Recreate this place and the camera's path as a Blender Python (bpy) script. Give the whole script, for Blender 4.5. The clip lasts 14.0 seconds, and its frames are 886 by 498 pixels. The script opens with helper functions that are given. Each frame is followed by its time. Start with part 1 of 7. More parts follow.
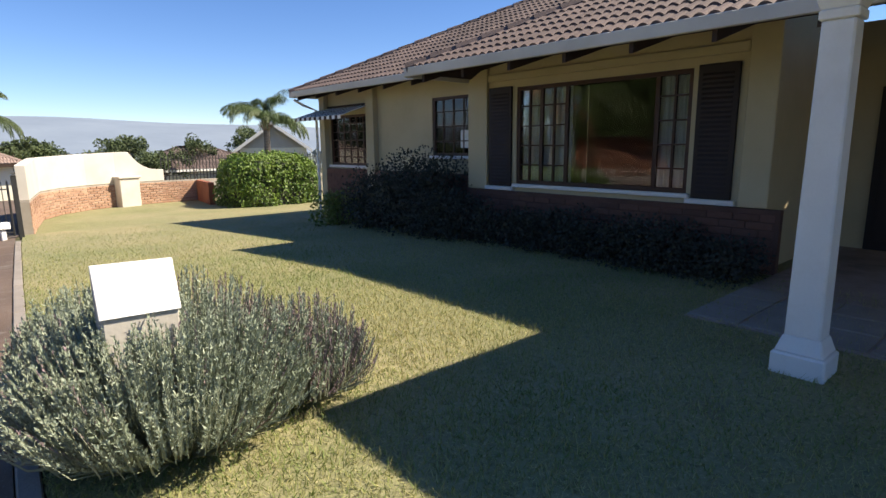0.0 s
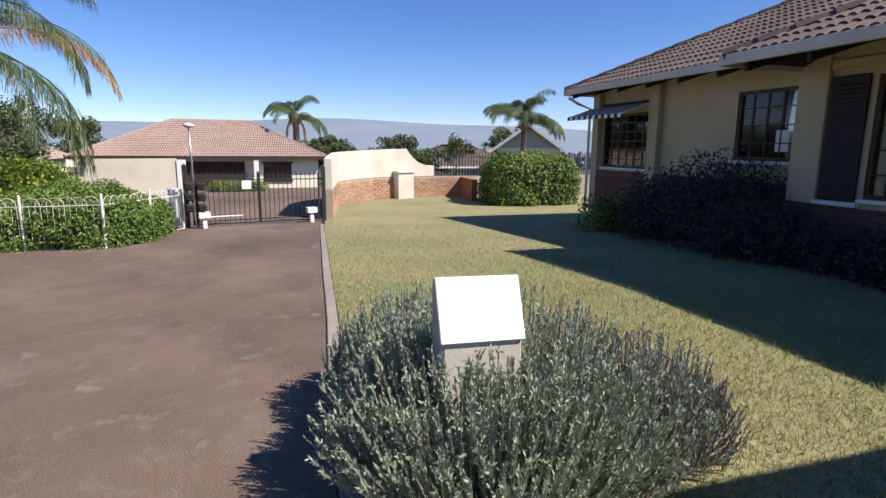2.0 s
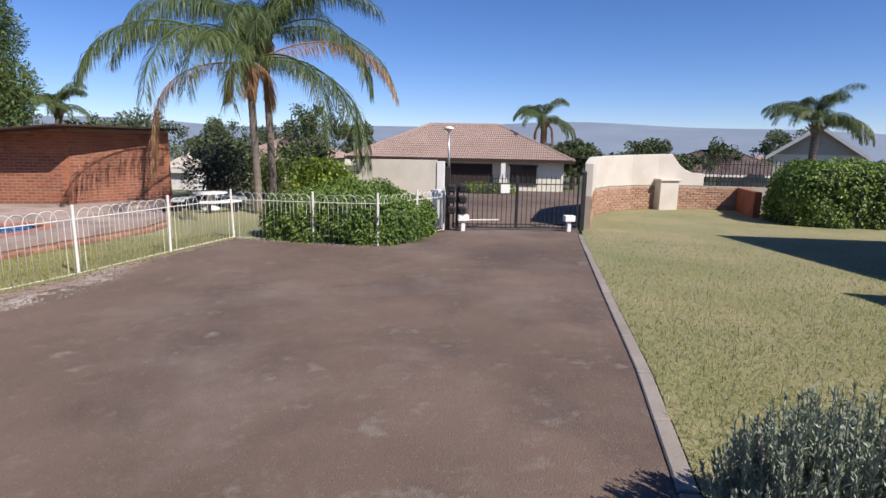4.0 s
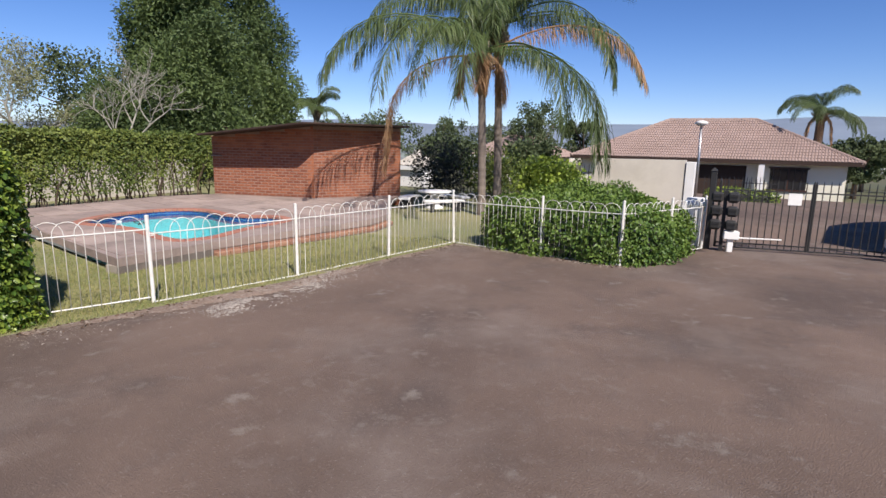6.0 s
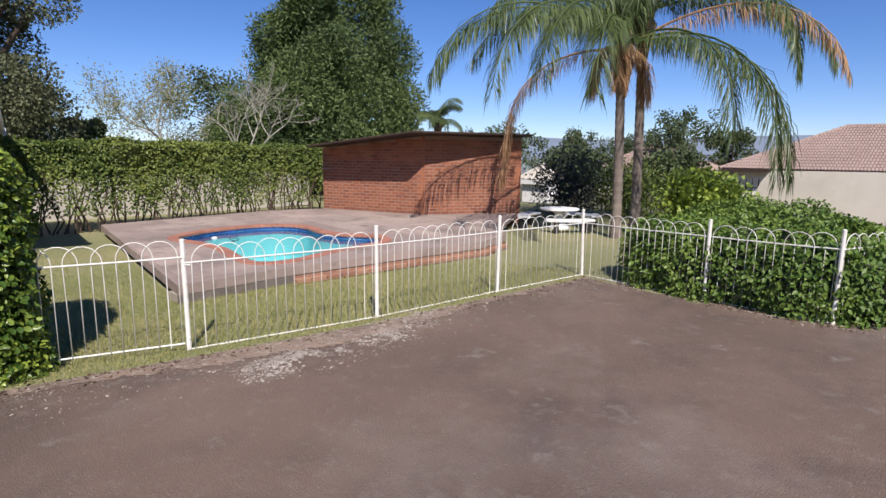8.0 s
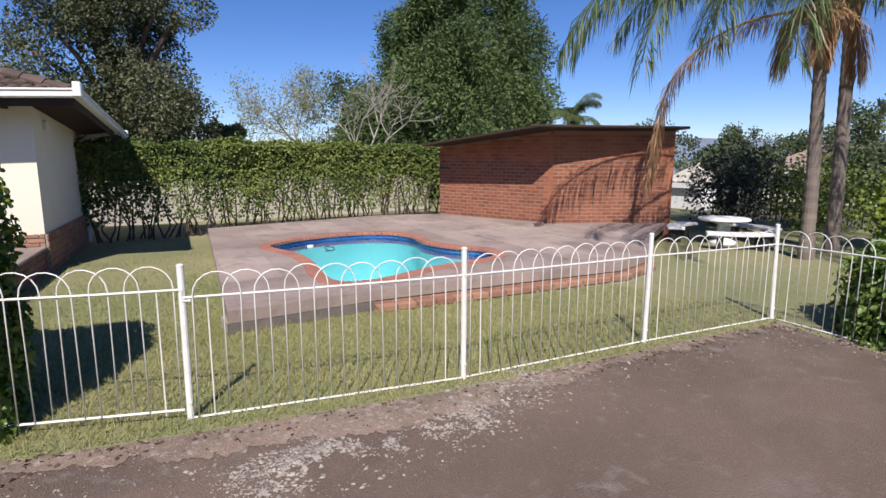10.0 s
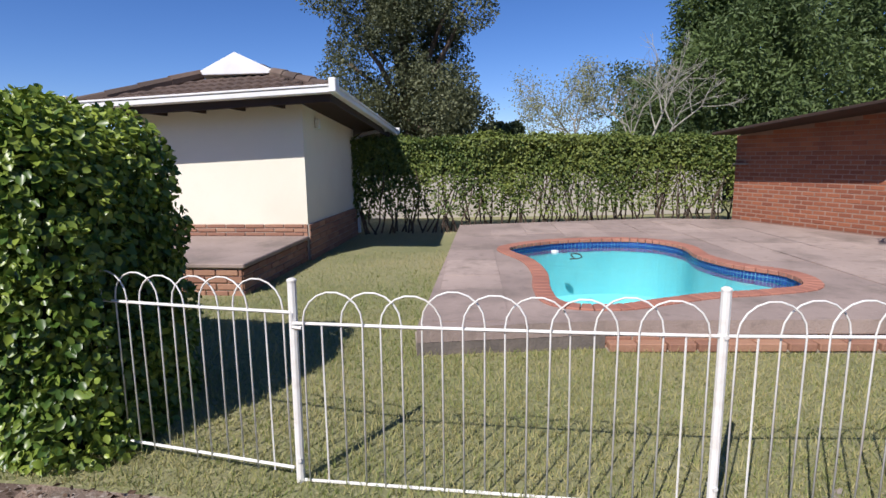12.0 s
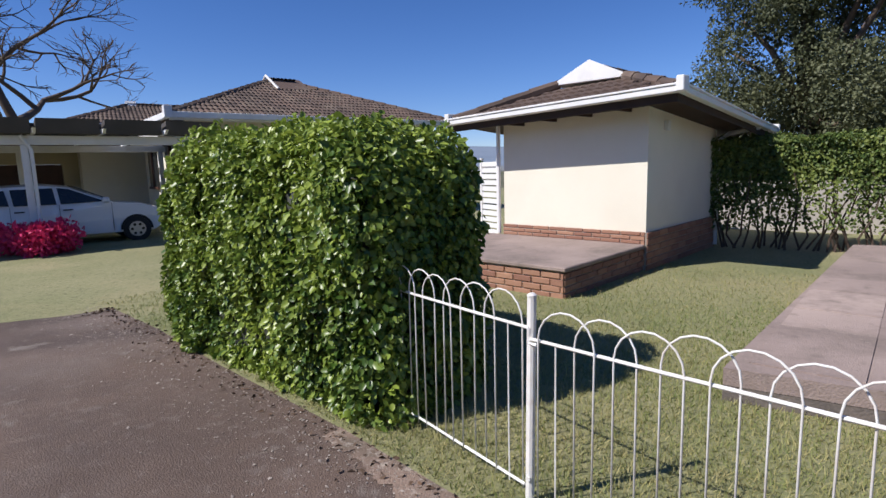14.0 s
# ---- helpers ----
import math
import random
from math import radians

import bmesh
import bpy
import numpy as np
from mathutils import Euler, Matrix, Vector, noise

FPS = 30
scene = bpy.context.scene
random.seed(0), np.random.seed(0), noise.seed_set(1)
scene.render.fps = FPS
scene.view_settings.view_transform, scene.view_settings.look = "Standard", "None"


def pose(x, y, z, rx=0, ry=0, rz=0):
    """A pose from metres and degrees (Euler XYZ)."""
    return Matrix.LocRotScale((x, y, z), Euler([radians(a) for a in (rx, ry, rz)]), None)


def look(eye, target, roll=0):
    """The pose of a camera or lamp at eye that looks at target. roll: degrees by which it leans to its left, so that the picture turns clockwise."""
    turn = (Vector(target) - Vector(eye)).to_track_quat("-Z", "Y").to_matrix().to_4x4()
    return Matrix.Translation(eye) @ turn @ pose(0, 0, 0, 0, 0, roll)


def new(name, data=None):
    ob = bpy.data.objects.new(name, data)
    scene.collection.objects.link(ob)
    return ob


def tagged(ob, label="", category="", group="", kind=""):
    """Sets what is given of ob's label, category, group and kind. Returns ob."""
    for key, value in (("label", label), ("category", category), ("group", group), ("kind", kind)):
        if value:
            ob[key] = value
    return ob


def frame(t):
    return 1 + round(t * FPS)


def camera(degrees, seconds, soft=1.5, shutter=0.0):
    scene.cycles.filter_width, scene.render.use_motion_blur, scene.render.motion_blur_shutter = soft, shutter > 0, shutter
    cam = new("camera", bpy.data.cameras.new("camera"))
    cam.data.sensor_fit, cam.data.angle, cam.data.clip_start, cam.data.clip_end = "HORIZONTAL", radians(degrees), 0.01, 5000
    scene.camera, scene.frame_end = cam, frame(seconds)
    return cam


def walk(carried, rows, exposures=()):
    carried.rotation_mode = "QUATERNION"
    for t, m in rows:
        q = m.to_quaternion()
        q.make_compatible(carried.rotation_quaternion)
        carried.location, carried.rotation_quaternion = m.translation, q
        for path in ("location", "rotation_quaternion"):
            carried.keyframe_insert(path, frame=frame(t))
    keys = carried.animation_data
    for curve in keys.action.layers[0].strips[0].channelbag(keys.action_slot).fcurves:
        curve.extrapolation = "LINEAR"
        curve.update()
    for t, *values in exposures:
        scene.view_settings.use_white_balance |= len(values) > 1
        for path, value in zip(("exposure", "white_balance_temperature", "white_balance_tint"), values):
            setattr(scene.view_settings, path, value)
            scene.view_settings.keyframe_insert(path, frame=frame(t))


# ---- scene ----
cam = camera(77.2, 14.0)
METRES, EYE, TILT, LEAN, TURN = 10.0, 1.57, 0.0, 0.0, -41.5
ROWS = [
    (0.0, 0.0, 0.0, 0.0, -0.1, -10.66, 0.56),
    (0.5, -0.0162, 0.011, 0.0003, 3.75, -10.67, 0.37),
    (1.0, -0.035, 0.0285, -0.0006, 10.14, -10.65, 0.16),
    (1.5, -0.0504, 0.0439, -0.0, 17.56, -10.51, -0.15),
    (2.0, -0.0741, 0.0587, -0.0023, 24.55, -10.52, -0.49),
    (2.5, -0.0956, 0.0702, -0.0023, 29.53, -10.44, -0.64),
    (3.0, -0.1255, 0.0864, -0.0026, 36.15, -10.36, -0.86),
    (3.5, -0.1546, 0.0961, -0.0034, 42.71, -10.39, -1.07),
    (4.0, -0.1902, 0.111, -0.0037, 48.38, -10.48, -1.11),
    (6.5, -0.4025, 0.1956, -0.0117, 74.76, -10.79, -0.97),
    (7.0, -0.4505, 0.2123, -0.0145, 77.87, -10.35, -0.83),
    (9.5, -0.6763, 0.2674, -0.0285, 92.98, -9.47, -0.26),
    (10.0, -0.7258, 0.2716, -0.0306, 97.01, -9.47, -0.07),
    (10.5, -0.7665, 0.2739, -0.034, 101.21, -9.43, 0.06),
    (11.0, -0.8079, 0.2722, -0.0376, 107.31, -9.51, 0.15),
    (11.5, -0.8414, 0.2722, -0.0399, 114.28, -9.49, 0.49),
    (12.0, -0.8739, 0.2744, -0.0413, 125.82, -9.45, 0.74),
    (12.5, -0.8981, 0.2732, -0.043, 135.02, -9.4, 0.94),
    (13.0, -0.9176, 0.2783, -0.0444, 146.47, -9.28, 1.21),
    (13.5, -0.9265, 0.2873, -0.0418, 156.84, -9.15, 1.43),
    (14.0, -0.9268, 0.2944, -0.0378, 163.24, -8.48, 1.56),
]
walk(cam, [(t, pose(0, 0, EYE, TILT, LEAN, TURN) @ pose(METRES * x, METRES * y, METRES * z, 90 + pitch, roll, yaw)) for t, x, y, z, yaw, pitch, roll in ROWS],
     [(0.0, 0.98, 7500, 9), (1.0, 0.85, 7300, 11), (2.0, 0.64, 6800, 13), (3.0, 0.42, 6500, 14), (4.5, 0.34, 6600, 14), (9.0, 0.31, 6500, 14), (11.0, 0.28, 6350, 14), (14.0, 0.20, 6200, 14)])

# ---- world, sun, exposure ----
SUN = Vector((0.78, -0.60, 1.0)).normalized()          # towards the sun
world = bpy.data.worlds.new("world")
scene.world = world
world.use_nodes = True
wn = world.node_tree.nodes
sky = wn.new("ShaderNodeTexSky")
sky.sky_type = "NISHITA"
sky.sun_disc = False
sky.sun_elevation = math.asin(SUN.z)
sky.sun_rotation = math.atan2(SUN.x, SUN.y)
sky.altitude = 800
sky.air_density, sky.dust_density, sky.ozone_density = 0.85, 0.05, 2.4
wn["Background"].inputs[1].default_value = 0.080
clear = wn.new("ShaderNodeHueSaturation")                # a very clear, dry winter sky
clear.inputs["Saturation"].default_value = 1.20
cool = wn.new("ShaderNodeMix")
cool.data_type, cool.blend_type = "RGBA", "MULTIPLY"
cool.inputs[0].default_value, cool.inputs[7].default_value = 1.0, (0.95, 1.0, 1.26, 1)
world.node_tree.links.new(sky.outputs[0], clear.inputs["Color"])
world.node_tree.links.new(clear.outputs[0], cool.inputs[6])
world.node_tree.links.new(cool.outputs[2], wn["Background"].inputs[0])
sun = new("sun", bpy.data.lights.new("sun", "SUN"))
sun.data.energy, sun.data.angle, sun.data.color = 5.0, radians(0.5), (1.0, 0.95, 0.88)
sun.matrix_basis = look(SUN * 50, (0, 0, 0))


# ---- materials ----
def mat(name, a, b=None, scale=3.0, rough=0.85, bump=0.25, fine=60.0, metal=0.0, island=0.0, obrand=0.0, stain=None, stain_scale=0.6, stain_amount=0.5, spec=0.35, coat=0.0, sheer=0.0, more=()):
    """A surface whose colour wanders between a and b at two scales, with fine relief; stain: a third colour in blotches."""
    m = bpy.data.materials.new(name)
    m.use_nodes = True
    n, l = m.node_tree.nodes, m.node_tree.links
    p = n["Principled BSDF"]
    p.inputs["Roughness"].default_value, p.inputs["Metallic"].default_value = rough, metal
    p.inputs["Specular IOR Level"].default_value, p.inputs["Coat Weight"].default_value = spec, coat
    co = n.new("ShaderNodeTexCoord")
    big, small = n.new("ShaderNodeTexNoise"), n.new("ShaderNodeTexNoise")
    for t, s, d in ((big, scale, 6), (small, fine, 3)):
        t.inputs["Scale"].default_value, t.inputs["Detail"].default_value = s, d
        l.new(co.outputs["Object"], t.inputs["Vector"])
    fac = n.new("ShaderNodeMath")
    fac.operation = "MULTIPLY_ADD"
    l.new(small.outputs[0], fac.inputs[0])
    fac.inputs[1].default_value = 0.55
    sub = n.new("ShaderNodeMath")
    sub.operation = "MULTIPLY_ADD"
    l.new(big.outputs[0], sub.inputs[0])
    sub.inputs[1].default_value, sub.inputs[2].default_value = 2.0, -0.78
    l.new(sub.outputs[0], fac.inputs[2])
    last = fac.outputs[0]
    for amount, node, socket in ((island, "ShaderNodeNewGeometry", "Random Per Island"), (obrand, "ShaderNodeObjectInfo", "Random")):
        if amount:
            g0, mad = n.new(node), n.new("ShaderNodeMath")
            mad.operation = "MULTIPLY_ADD"
            l.new(g0.outputs[socket], mad.inputs[0])
            mad.inputs[1].default_value = amount
            half = n.new("ShaderNodeMath")
            half.inputs[1].default_value = -amount / 2
            l.new(last, half.inputs[0])
            l.new(half.outputs[0], mad.inputs[2])
            last = mad.outputs[0]
    mix = n.new("ShaderNodeMix")
    mix.data_type, mix.clamp_factor = "RGBA", True
    l.new(last, mix.inputs[0])
    mix.inputs[6].default_value, mix.inputs[7].default_value = (*a, 1), (*(b or [c * 0.75 for c in a]), 1)
    col = mix.outputs[2]
    for stain, stain_scale, stain_amount, low, high in ([(stain, stain_scale, stain_amount, 0.5, 0.68)] if stain else []) + list(more):
        t, ramp, mx = n.new("ShaderNodeTexNoise"), n.new("ShaderNodeMapRange"), n.new("ShaderNodeMix")
        t.inputs["Scale"].default_value, t.inputs["Detail"].default_value, t.inputs["Roughness"].default_value = stain_scale, 8, 0.65
        l.new(co.outputs["Object"], t.inputs["Vector"])
        ramp.inputs[1].default_value, ramp.inputs[2].default_value, ramp.inputs[4].default_value = low, high, stain_amount
        l.new(t.outputs[0], ramp.inputs[0])
        mx.data_type = "RGBA"
        l.new(ramp.outputs[0], mx.inputs[0])
        l.new(col, mx.inputs[6])
        mx.inputs[7].default_value = (*stain, 1)
        col = mx.outputs[2]
    l.new(col, p.inputs["Base Color"])
    if bump:
        bp = n.new("ShaderNodeBump")
        bp.inputs["Strength"].default_value, bp.inputs["Distance"].default_value = bump, 0.01
        l.new(small.outputs[0], bp.inputs["Height"])
        l.new(bp.outputs[0], p.inputs["Normal"])
    if sheer:
        tr, ms = n.new("ShaderNodeBsdfTranslucent"), n.new("ShaderNodeMixShader")
        l.new(col, tr.inputs[0])
        ms.inputs[0].default_value = sheer
        l.new(p.outputs[0], ms.inputs[1])
        l.new(tr.outputs[0], ms.inputs[2])
        l.new(ms.outputs[0], n["Material Output"].inputs[0])
    return m


def glass(name, tint, ior=1.45, rough=0.0, bump=0.0):
    m = bpy.data.materials.new(name)
    m.use_nodes = True
    n, l = m.node_tree.nodes, m.node_tree.links
    n.remove(n["Principled BSDF"])
    fr, tr, gl, mx = (n.new("ShaderNode" + k) for k in ("Fresnel", "BsdfTransparent", "BsdfGlossy", "MixShader"))
    fr.inputs[0].default_value, gl.inputs["Roughness"].default_value = ior, rough
    tr.inputs[0].default_value = (*tint, 1)
    if bump:
        t, b, co = n.new("ShaderNodeTexNoise"), n.new("ShaderNodeBump"), n.new("ShaderNodeTexCoord")
        t.inputs["Scale"].default_value = 3.5
        b.inputs["Strength"].default_value, b.inputs["Distance"].default_value = bump, 0.05
        l.new(co.outputs["Object"], t.inputs["Vector"])
        l.new(t.outputs[0], b.inputs["Height"])
        l.new(b.outputs[0], gl.inputs["Normal"])
        l.new(b.outputs[0], fr.inputs["Normal"])
    l.new(fr.outputs[0], mx.inputs[0])
    l.new(tr.outputs[0], mx.inputs[1])
    l.new(gl.outputs[0], mx.inputs[2])
    l.new(mx.outputs[0], n["Material Output"].inputs[0])
    return m


M_ASPHALT = mat("asphalt", (0.200, 0.139, 0.105), (0.114, 0.079, 0.060), 0.6, 0.92, 0.9, 110, stain=(0.225, 0.178, 0.148), stain_scale=0.45, stain_amount=0.75, more=[((0.072, 0.053, 0.045), 0.16, 0.6, 0.47, 0.62), ((0.085, 0.063, 0.053), 1.3, 0.5, 0.52, 0.66), ((0.25, 0.21, 0.18), 7, 0.30, 0.56, 0.68), ((0.32, 0.275, 0.235), 60, 0.5, 0.58, 0.69), ((0.045, 0.036, 0.031), 85, 0.45, 0.58, 0.68), ((0.29, 0.25, 0.21), 2.6, 0.55, 0.60, 0.70)])
M_LAWN = mat("lawn soil and grass", (0.30, 0.262, 0.150), (0.175, 0.19, 0.080), 0.5, 0.95, 0.9, 70, stain=(0.36, 0.295, 0.165), stain_scale=0.35, stain_amount=0.7, more=[((0.19, 0.155, 0.085), 2.6, 0.55, 0.55, 0.68), ((0.085, 0.095, 0.035), 20, 0.75, 0.53, 0.66), ((0.50, 0.43, 0.23), 34, 0.65, 0.56, 0.67)])
M_POOLLAWN = mat("pool lawn", (0.29, 0.27, 0.14), (0.175, 0.19, 0.08), 0.6, 0.95, 0.9, 70, stain=(0.34, 0.29, 0.155), stain_scale=0.5, stain_amount=0.6, more=[((0.085, 0.095, 0.042), 19, 0.75, 0.53, 0.66), ((0.46, 0.41, 0.25), 34, 0.6, 0.56, 0.67)])
M_BLADE = mat("grass blade", (0.43, 0.38, 0.17), (0.15, 0.215, 0.05), 0.4, 0.7, 0, 20, island=0.9, sheer=0.25)
M_EARTH = mat("far ground", (0.12, 0.11, 0.06), (0.08, 0.09, 0.045), 0.02, 0.95, 0, 0.4, stain=(0.16, 0.12, 0.08), stain_scale=0.008)
# distance haze is mixed into the blue-grey base colours of hill and valley
M_HILL = mat("hill tinted by haze", (0.205, 0.25, 0.305), (0.155, 0.195, 0.25), 0.004, 1.0, 0, 0.03)
M_VALLEY = mat("valley floor tinted by haze", (0.22, 0.215, 0.20), (0.15, 0.165, 0.16), 0.012, 1.0, 0, 0.2, stain=(0.30, 0.26, 0.23), stain_scale=0.02, stain_amount=0.6)
M_PLASTER = mat("cream plaster", (0.80, 0.755, 0.62), (0.73, 0.68, 0.55), 0.8, 0.9, 0.15, 70, stain=(0.62, 0.56, 0.44), stain_scale=0.5, stain_amount=0.25)
M_WHITE = mat("white paint", (0.80, 0.79, 0.76), (0.70, 0.69, 0.66), 2.0, 0.6, 0.08, 60, stain=(0.55, 0.52, 0.46), stain_scale=2.5, stain_amount=0.25)
M_FENCE = mat("white enamel", (0.80, 0.79, 0.74), (0.68, 0.66, 0.60), 6, 0.45, 0.05, 80, stain=(0.42, 0.28, 0.18), stain_scale=7, stain_amount=0.35)
M_MORTAR = mat("mortar", (0.40, 0.35, 0.29), (0.30, 0.26, 0.21), 4, 0.95, 0.4, 90)
M_REDMORTAR = mat("red-brown mortar", (0.34, 0.22, 0.165), (0.24, 0.15, 0.11), 3, 0.95, 0.3, 90)
M_BRICK = mat("red brick", (0.37, 0.135, 0.066), (0.20, 0.068, 0.040), 1.5, 0.9, 0.4, 50, island=0.7, obrand=0.6)
M_STONE = mat("weathered brown brick", (0.42, 0.24, 0.15), (0.25, 0.125, 0.085), 2.0, 0.9, 0.6, 40, island=0.8, obrand=0.8)
M_GARDENBRICK = mat("pale face brick", (0.47, 0.30, 0.20), (0.33, 0.19, 0.125), 2.0, 0.9, 0.6, 40, island=0.8, obrand=0.8)
M_TILE = mat("brown roof tile", (0.150, 0.110, 0.100), (0.085, 0.064, 0.060), 0.7, 0.85, 0.5, 45, island=0.55, obrand=0.55, stain=(0.07, 0.055, 0.05), stain_scale=1.2, stain_amount=0.5)
M_TILE2 = mat("weathered dark roof tile", (0.155, 0.105, 0.080), (0.075, 0.055, 0.045), 0.9, 0.9, 0.5, 45, island=0.6, obrand=0.5, stain=(0.24, 0.19, 0.14), stain_scale=1.6, stain_amount=0.5)
M_TILE3 = mat("terracotta pink roof tile", (0.36, 0.265, 0.225), (0.29, 0.21, 0.175), 0.4, 0.9, 0.3, 12, island=0.3)
M_WOOD = mat("dark stained timber", (0.075, 0.032, 0.020), (0.04, 0.018, 0.012), 3, 0.5, 0.2, 40)
M_YELLOW = mat("ochre-cream house plaster", (0.52, 0.445, 0.29), (0.45, 0.38, 0.24), 0.8, 0.9, 0.15, 70, stain=(0.36, 0.30, 0.19), stain_scale=0.6, stain_amount=0.35)
M_OFFWHITE = mat("weathered off-white plaster", (0.64, 0.59, 0.51), (0.55, 0.50, 0.43), 1.2, 0.85, 0.15, 60, stain=(0.46, 0.41, 0.34), stain_scale=1.0, stain_amount=0.4)
M_SHUTTER = mat("near-black stained shutter", (0.030, 0.018, 0.015), (0.02, 0.013, 0.011), 3, 0.6, 0.2, 40)
# plinth brick, set darker than M_STONE to carry the shade under the eaves
M_DARKBRICK = mat("brown brick darkened as in shade", (0.17, 0.085, 0.062), (0.10, 0.052, 0.040), 2, 0.9, 0.5, 40, island=0.7, obrand=0.7)
M_RAFTER = mat("dark brown rafter", (0.05, 0.03, 0.022), None, 3, 0.8, 0.2, 40)
M_CURTAIN = mat("white net curtain", (0.86, 0.85, 0.82), (0.78, 0.77, 0.74), 3, 0.95, 0.1, 60, sheer=0.3)
M_ROOM = mat("room wall", (0.22, 0.15, 0.11), (0.16, 0.11, 0.08), 1, 0.9, 0, 30)
M_IRON = mat("black iron", (0.022, 0.022, 0.024), (0.04, 0.038, 0.035), 4, 0.5, 0.1, 60)
M_CONC = mat("worn pinkish concrete paving", (0.43, 0.335, 0.285), (0.29, 0.225, 0.195), 1.1, 0.92, 0.7, 70, obrand=0.8, stain=(0.18, 0.145, 0.12), stain_scale=1.3, stain_amount=0.75, more=[((0.13, 0.105, 0.09), 7, 0.5, 0.56, 0.70), ((0.50, 0.42, 0.37), 28, 0.35, 0.58, 0.70)])
M_KERB = mat("kerb concrete", (0.33, 0.29, 0.25), (0.22, 0.19, 0.165), 2, 0.92, 0.5, 60)
M_COPING = mat("terracotta coping", (0.42, 0.185, 0.125), (0.29, 0.125, 0.09), 2, 0.8, 0.3, 50, obrand=0.4)
M_POOL = mat("pale blue pool paint", (0.26, 0.68, 0.72), (0.20, 0.60, 0.66), 0.8, 0.8, 0.0, 10)
M_MOSAIC = mat("blue mosaic", (0.02, 0.05, 0.22), (0.04, 0.10, 0.34), 3, 0.3, 0, 30, island=0.9)
M_WATER = glass("pool water", (0.72, 0.96, 0.98), 1.33, 0.0, 0.12)
M_GLASS = glass("window glass", (0.82, 0.84, 0.83), 1.5)
M_BARK = mat("bark", (0.16, 0.115, 0.085), (0.09, 0.065, 0.05), 2, 0.95, 0.8, 25)
M_PALMTRUNK = mat("grey palm bark", (0.25, 0.205, 0.165), (0.13, 0.105, 0.09), 2, 0.95, 0.7, 20)
M_PALEBARK = mat("pale bare bark", (0.36, 0.34, 0.28), (0.25, 0.235, 0.19), 2, 0.9, 0.4, 25)
M_HEDGE = mat("glossy hedge leaf", (0.33, 0.41, 0.065), (0.065, 0.125, 0.02), 0.8, 0.36, 0, 8, island=0.9, sheer=0.22, spec=0.4)
M_HEDGE2 = mat("dull hedge leaf", (0.23, 0.27, 0.06), (0.075, 0.12, 0.028), 0.8, 0.5, 0, 8, island=0.9, sheer=0.2)
M_HEDGE3 = mat("fresh green hedge leaf", (0.18, 0.26, 0.05), (0.07, 0.135, 0.026), 0.8, 0.45, 0, 8, island=0.9, sheer=0.22)
M_CONIFER = mat("conifer needle", (0.125, 0.175, 0.05), (0.042, 0.072, 0.025), 0.35, 0.6, 0, 3, island=0.35, sheer=0.15)
M_TREE = mat("olive green leaf", (0.165, 0.175, 0.085), (0.06, 0.074, 0.036), 0.4, 0.6, 0, 3, island=0.4, sheer=0.2)
M_FARLEAF = mat("far foliage", (0.105, 0.135, 0.055), (0.05, 0.075, 0.035), 0.3, 0.7, 0, 3, island=0.4, sheer=0.15)
M_PALM = mat("palm leaflet", (0.125, 0.165, 0.050), (0.055, 0.085, 0.030), 0.6, 0.4, 0, 6, island=0.7, sheer=0.2)
M_DRYPALM = mat("dry palm leaflet", (0.46, 0.29, 0.15), (0.33, 0.19, 0.10), 0.6, 0.7, 0, 6, island=0.8, sheer=0.2)
M_BOOT = mat("old palm leaf base", (0.36, 0.27, 0.19), (0.17, 0.125, 0.09), 5, 0.9, 0.8, 60)
M_LAV = mat("grey green lavender leaf", (0.40, 0.44, 0.33), (0.25, 0.30, 0.21), 1.5, 0.7, 0, 12, island=0.6, sheer=0.15)
M_LAVDRY = mat("dry mauve lavender spike", (0.36, 0.27, 0.27), (0.21, 0.15, 0.155), 1.5, 0.8, 0, 12, island=0.9)
M_LAVSTEM = mat("grey-green lavender stem", (0.27, 0.29, 0.20), (0.17, 0.18, 0.12), 2, 0.8, 0.1, 30)
M_TWIG = mat("brown twig", (0.12, 0.085, 0.06), (0.07, 0.05, 0.038), 2, 0.9, 0.2, 30)
M_PINK = mat("magenta blossom", (0.78, 0.055, 0.19), (0.55, 0.03, 0.12), 2, 0.6, 0, 10, island=0.8, sheer=0.2)
# dark leaf with shade put into its colour as well, hence near-black
M_DARKSHRUB = mat("shade-dark shrub leaf", (0.055, 0.060, 0.040), (0.030, 0.030, 0.028), 1, 0.6, 0, 8, island=0.8)
M_CAR = mat("white car paint", (0.78, 0.79, 0.80), (0.74, 0.75, 0.76), 1, 0.25, 0, 5, spec=0.5, coat=0.6)
M_RUBBER = mat("black rubber", (0.018, 0.018, 0.018), (0.03, 0.03, 0.03), 4, 0.8, 0.2, 40)
M_CARGLASS = mat("dark car glass", (0.012, 0.014, 0.016), (0.02, 0.022, 0.024), 1, 0.05, 0, 5, spec=0.6)
M_STEEL = mat("grey steel", (0.5, 0.5, 0.5), (0.4, 0.4, 0.4), 2, 0.35, 0, 30, metal=0.8)
M_SHEETROOF = mat("dull grey roof sheet", (0.085, 0.078, 0.072), (0.055, 0.05, 0.046), 1, 0.8, 0.1, 30)
M_GREYWALL = mat("grey boundary wall", (0.50, 0.46, 0.40), (0.40, 0.37, 0.32), 0.7, 0.9, 0.2, 40)


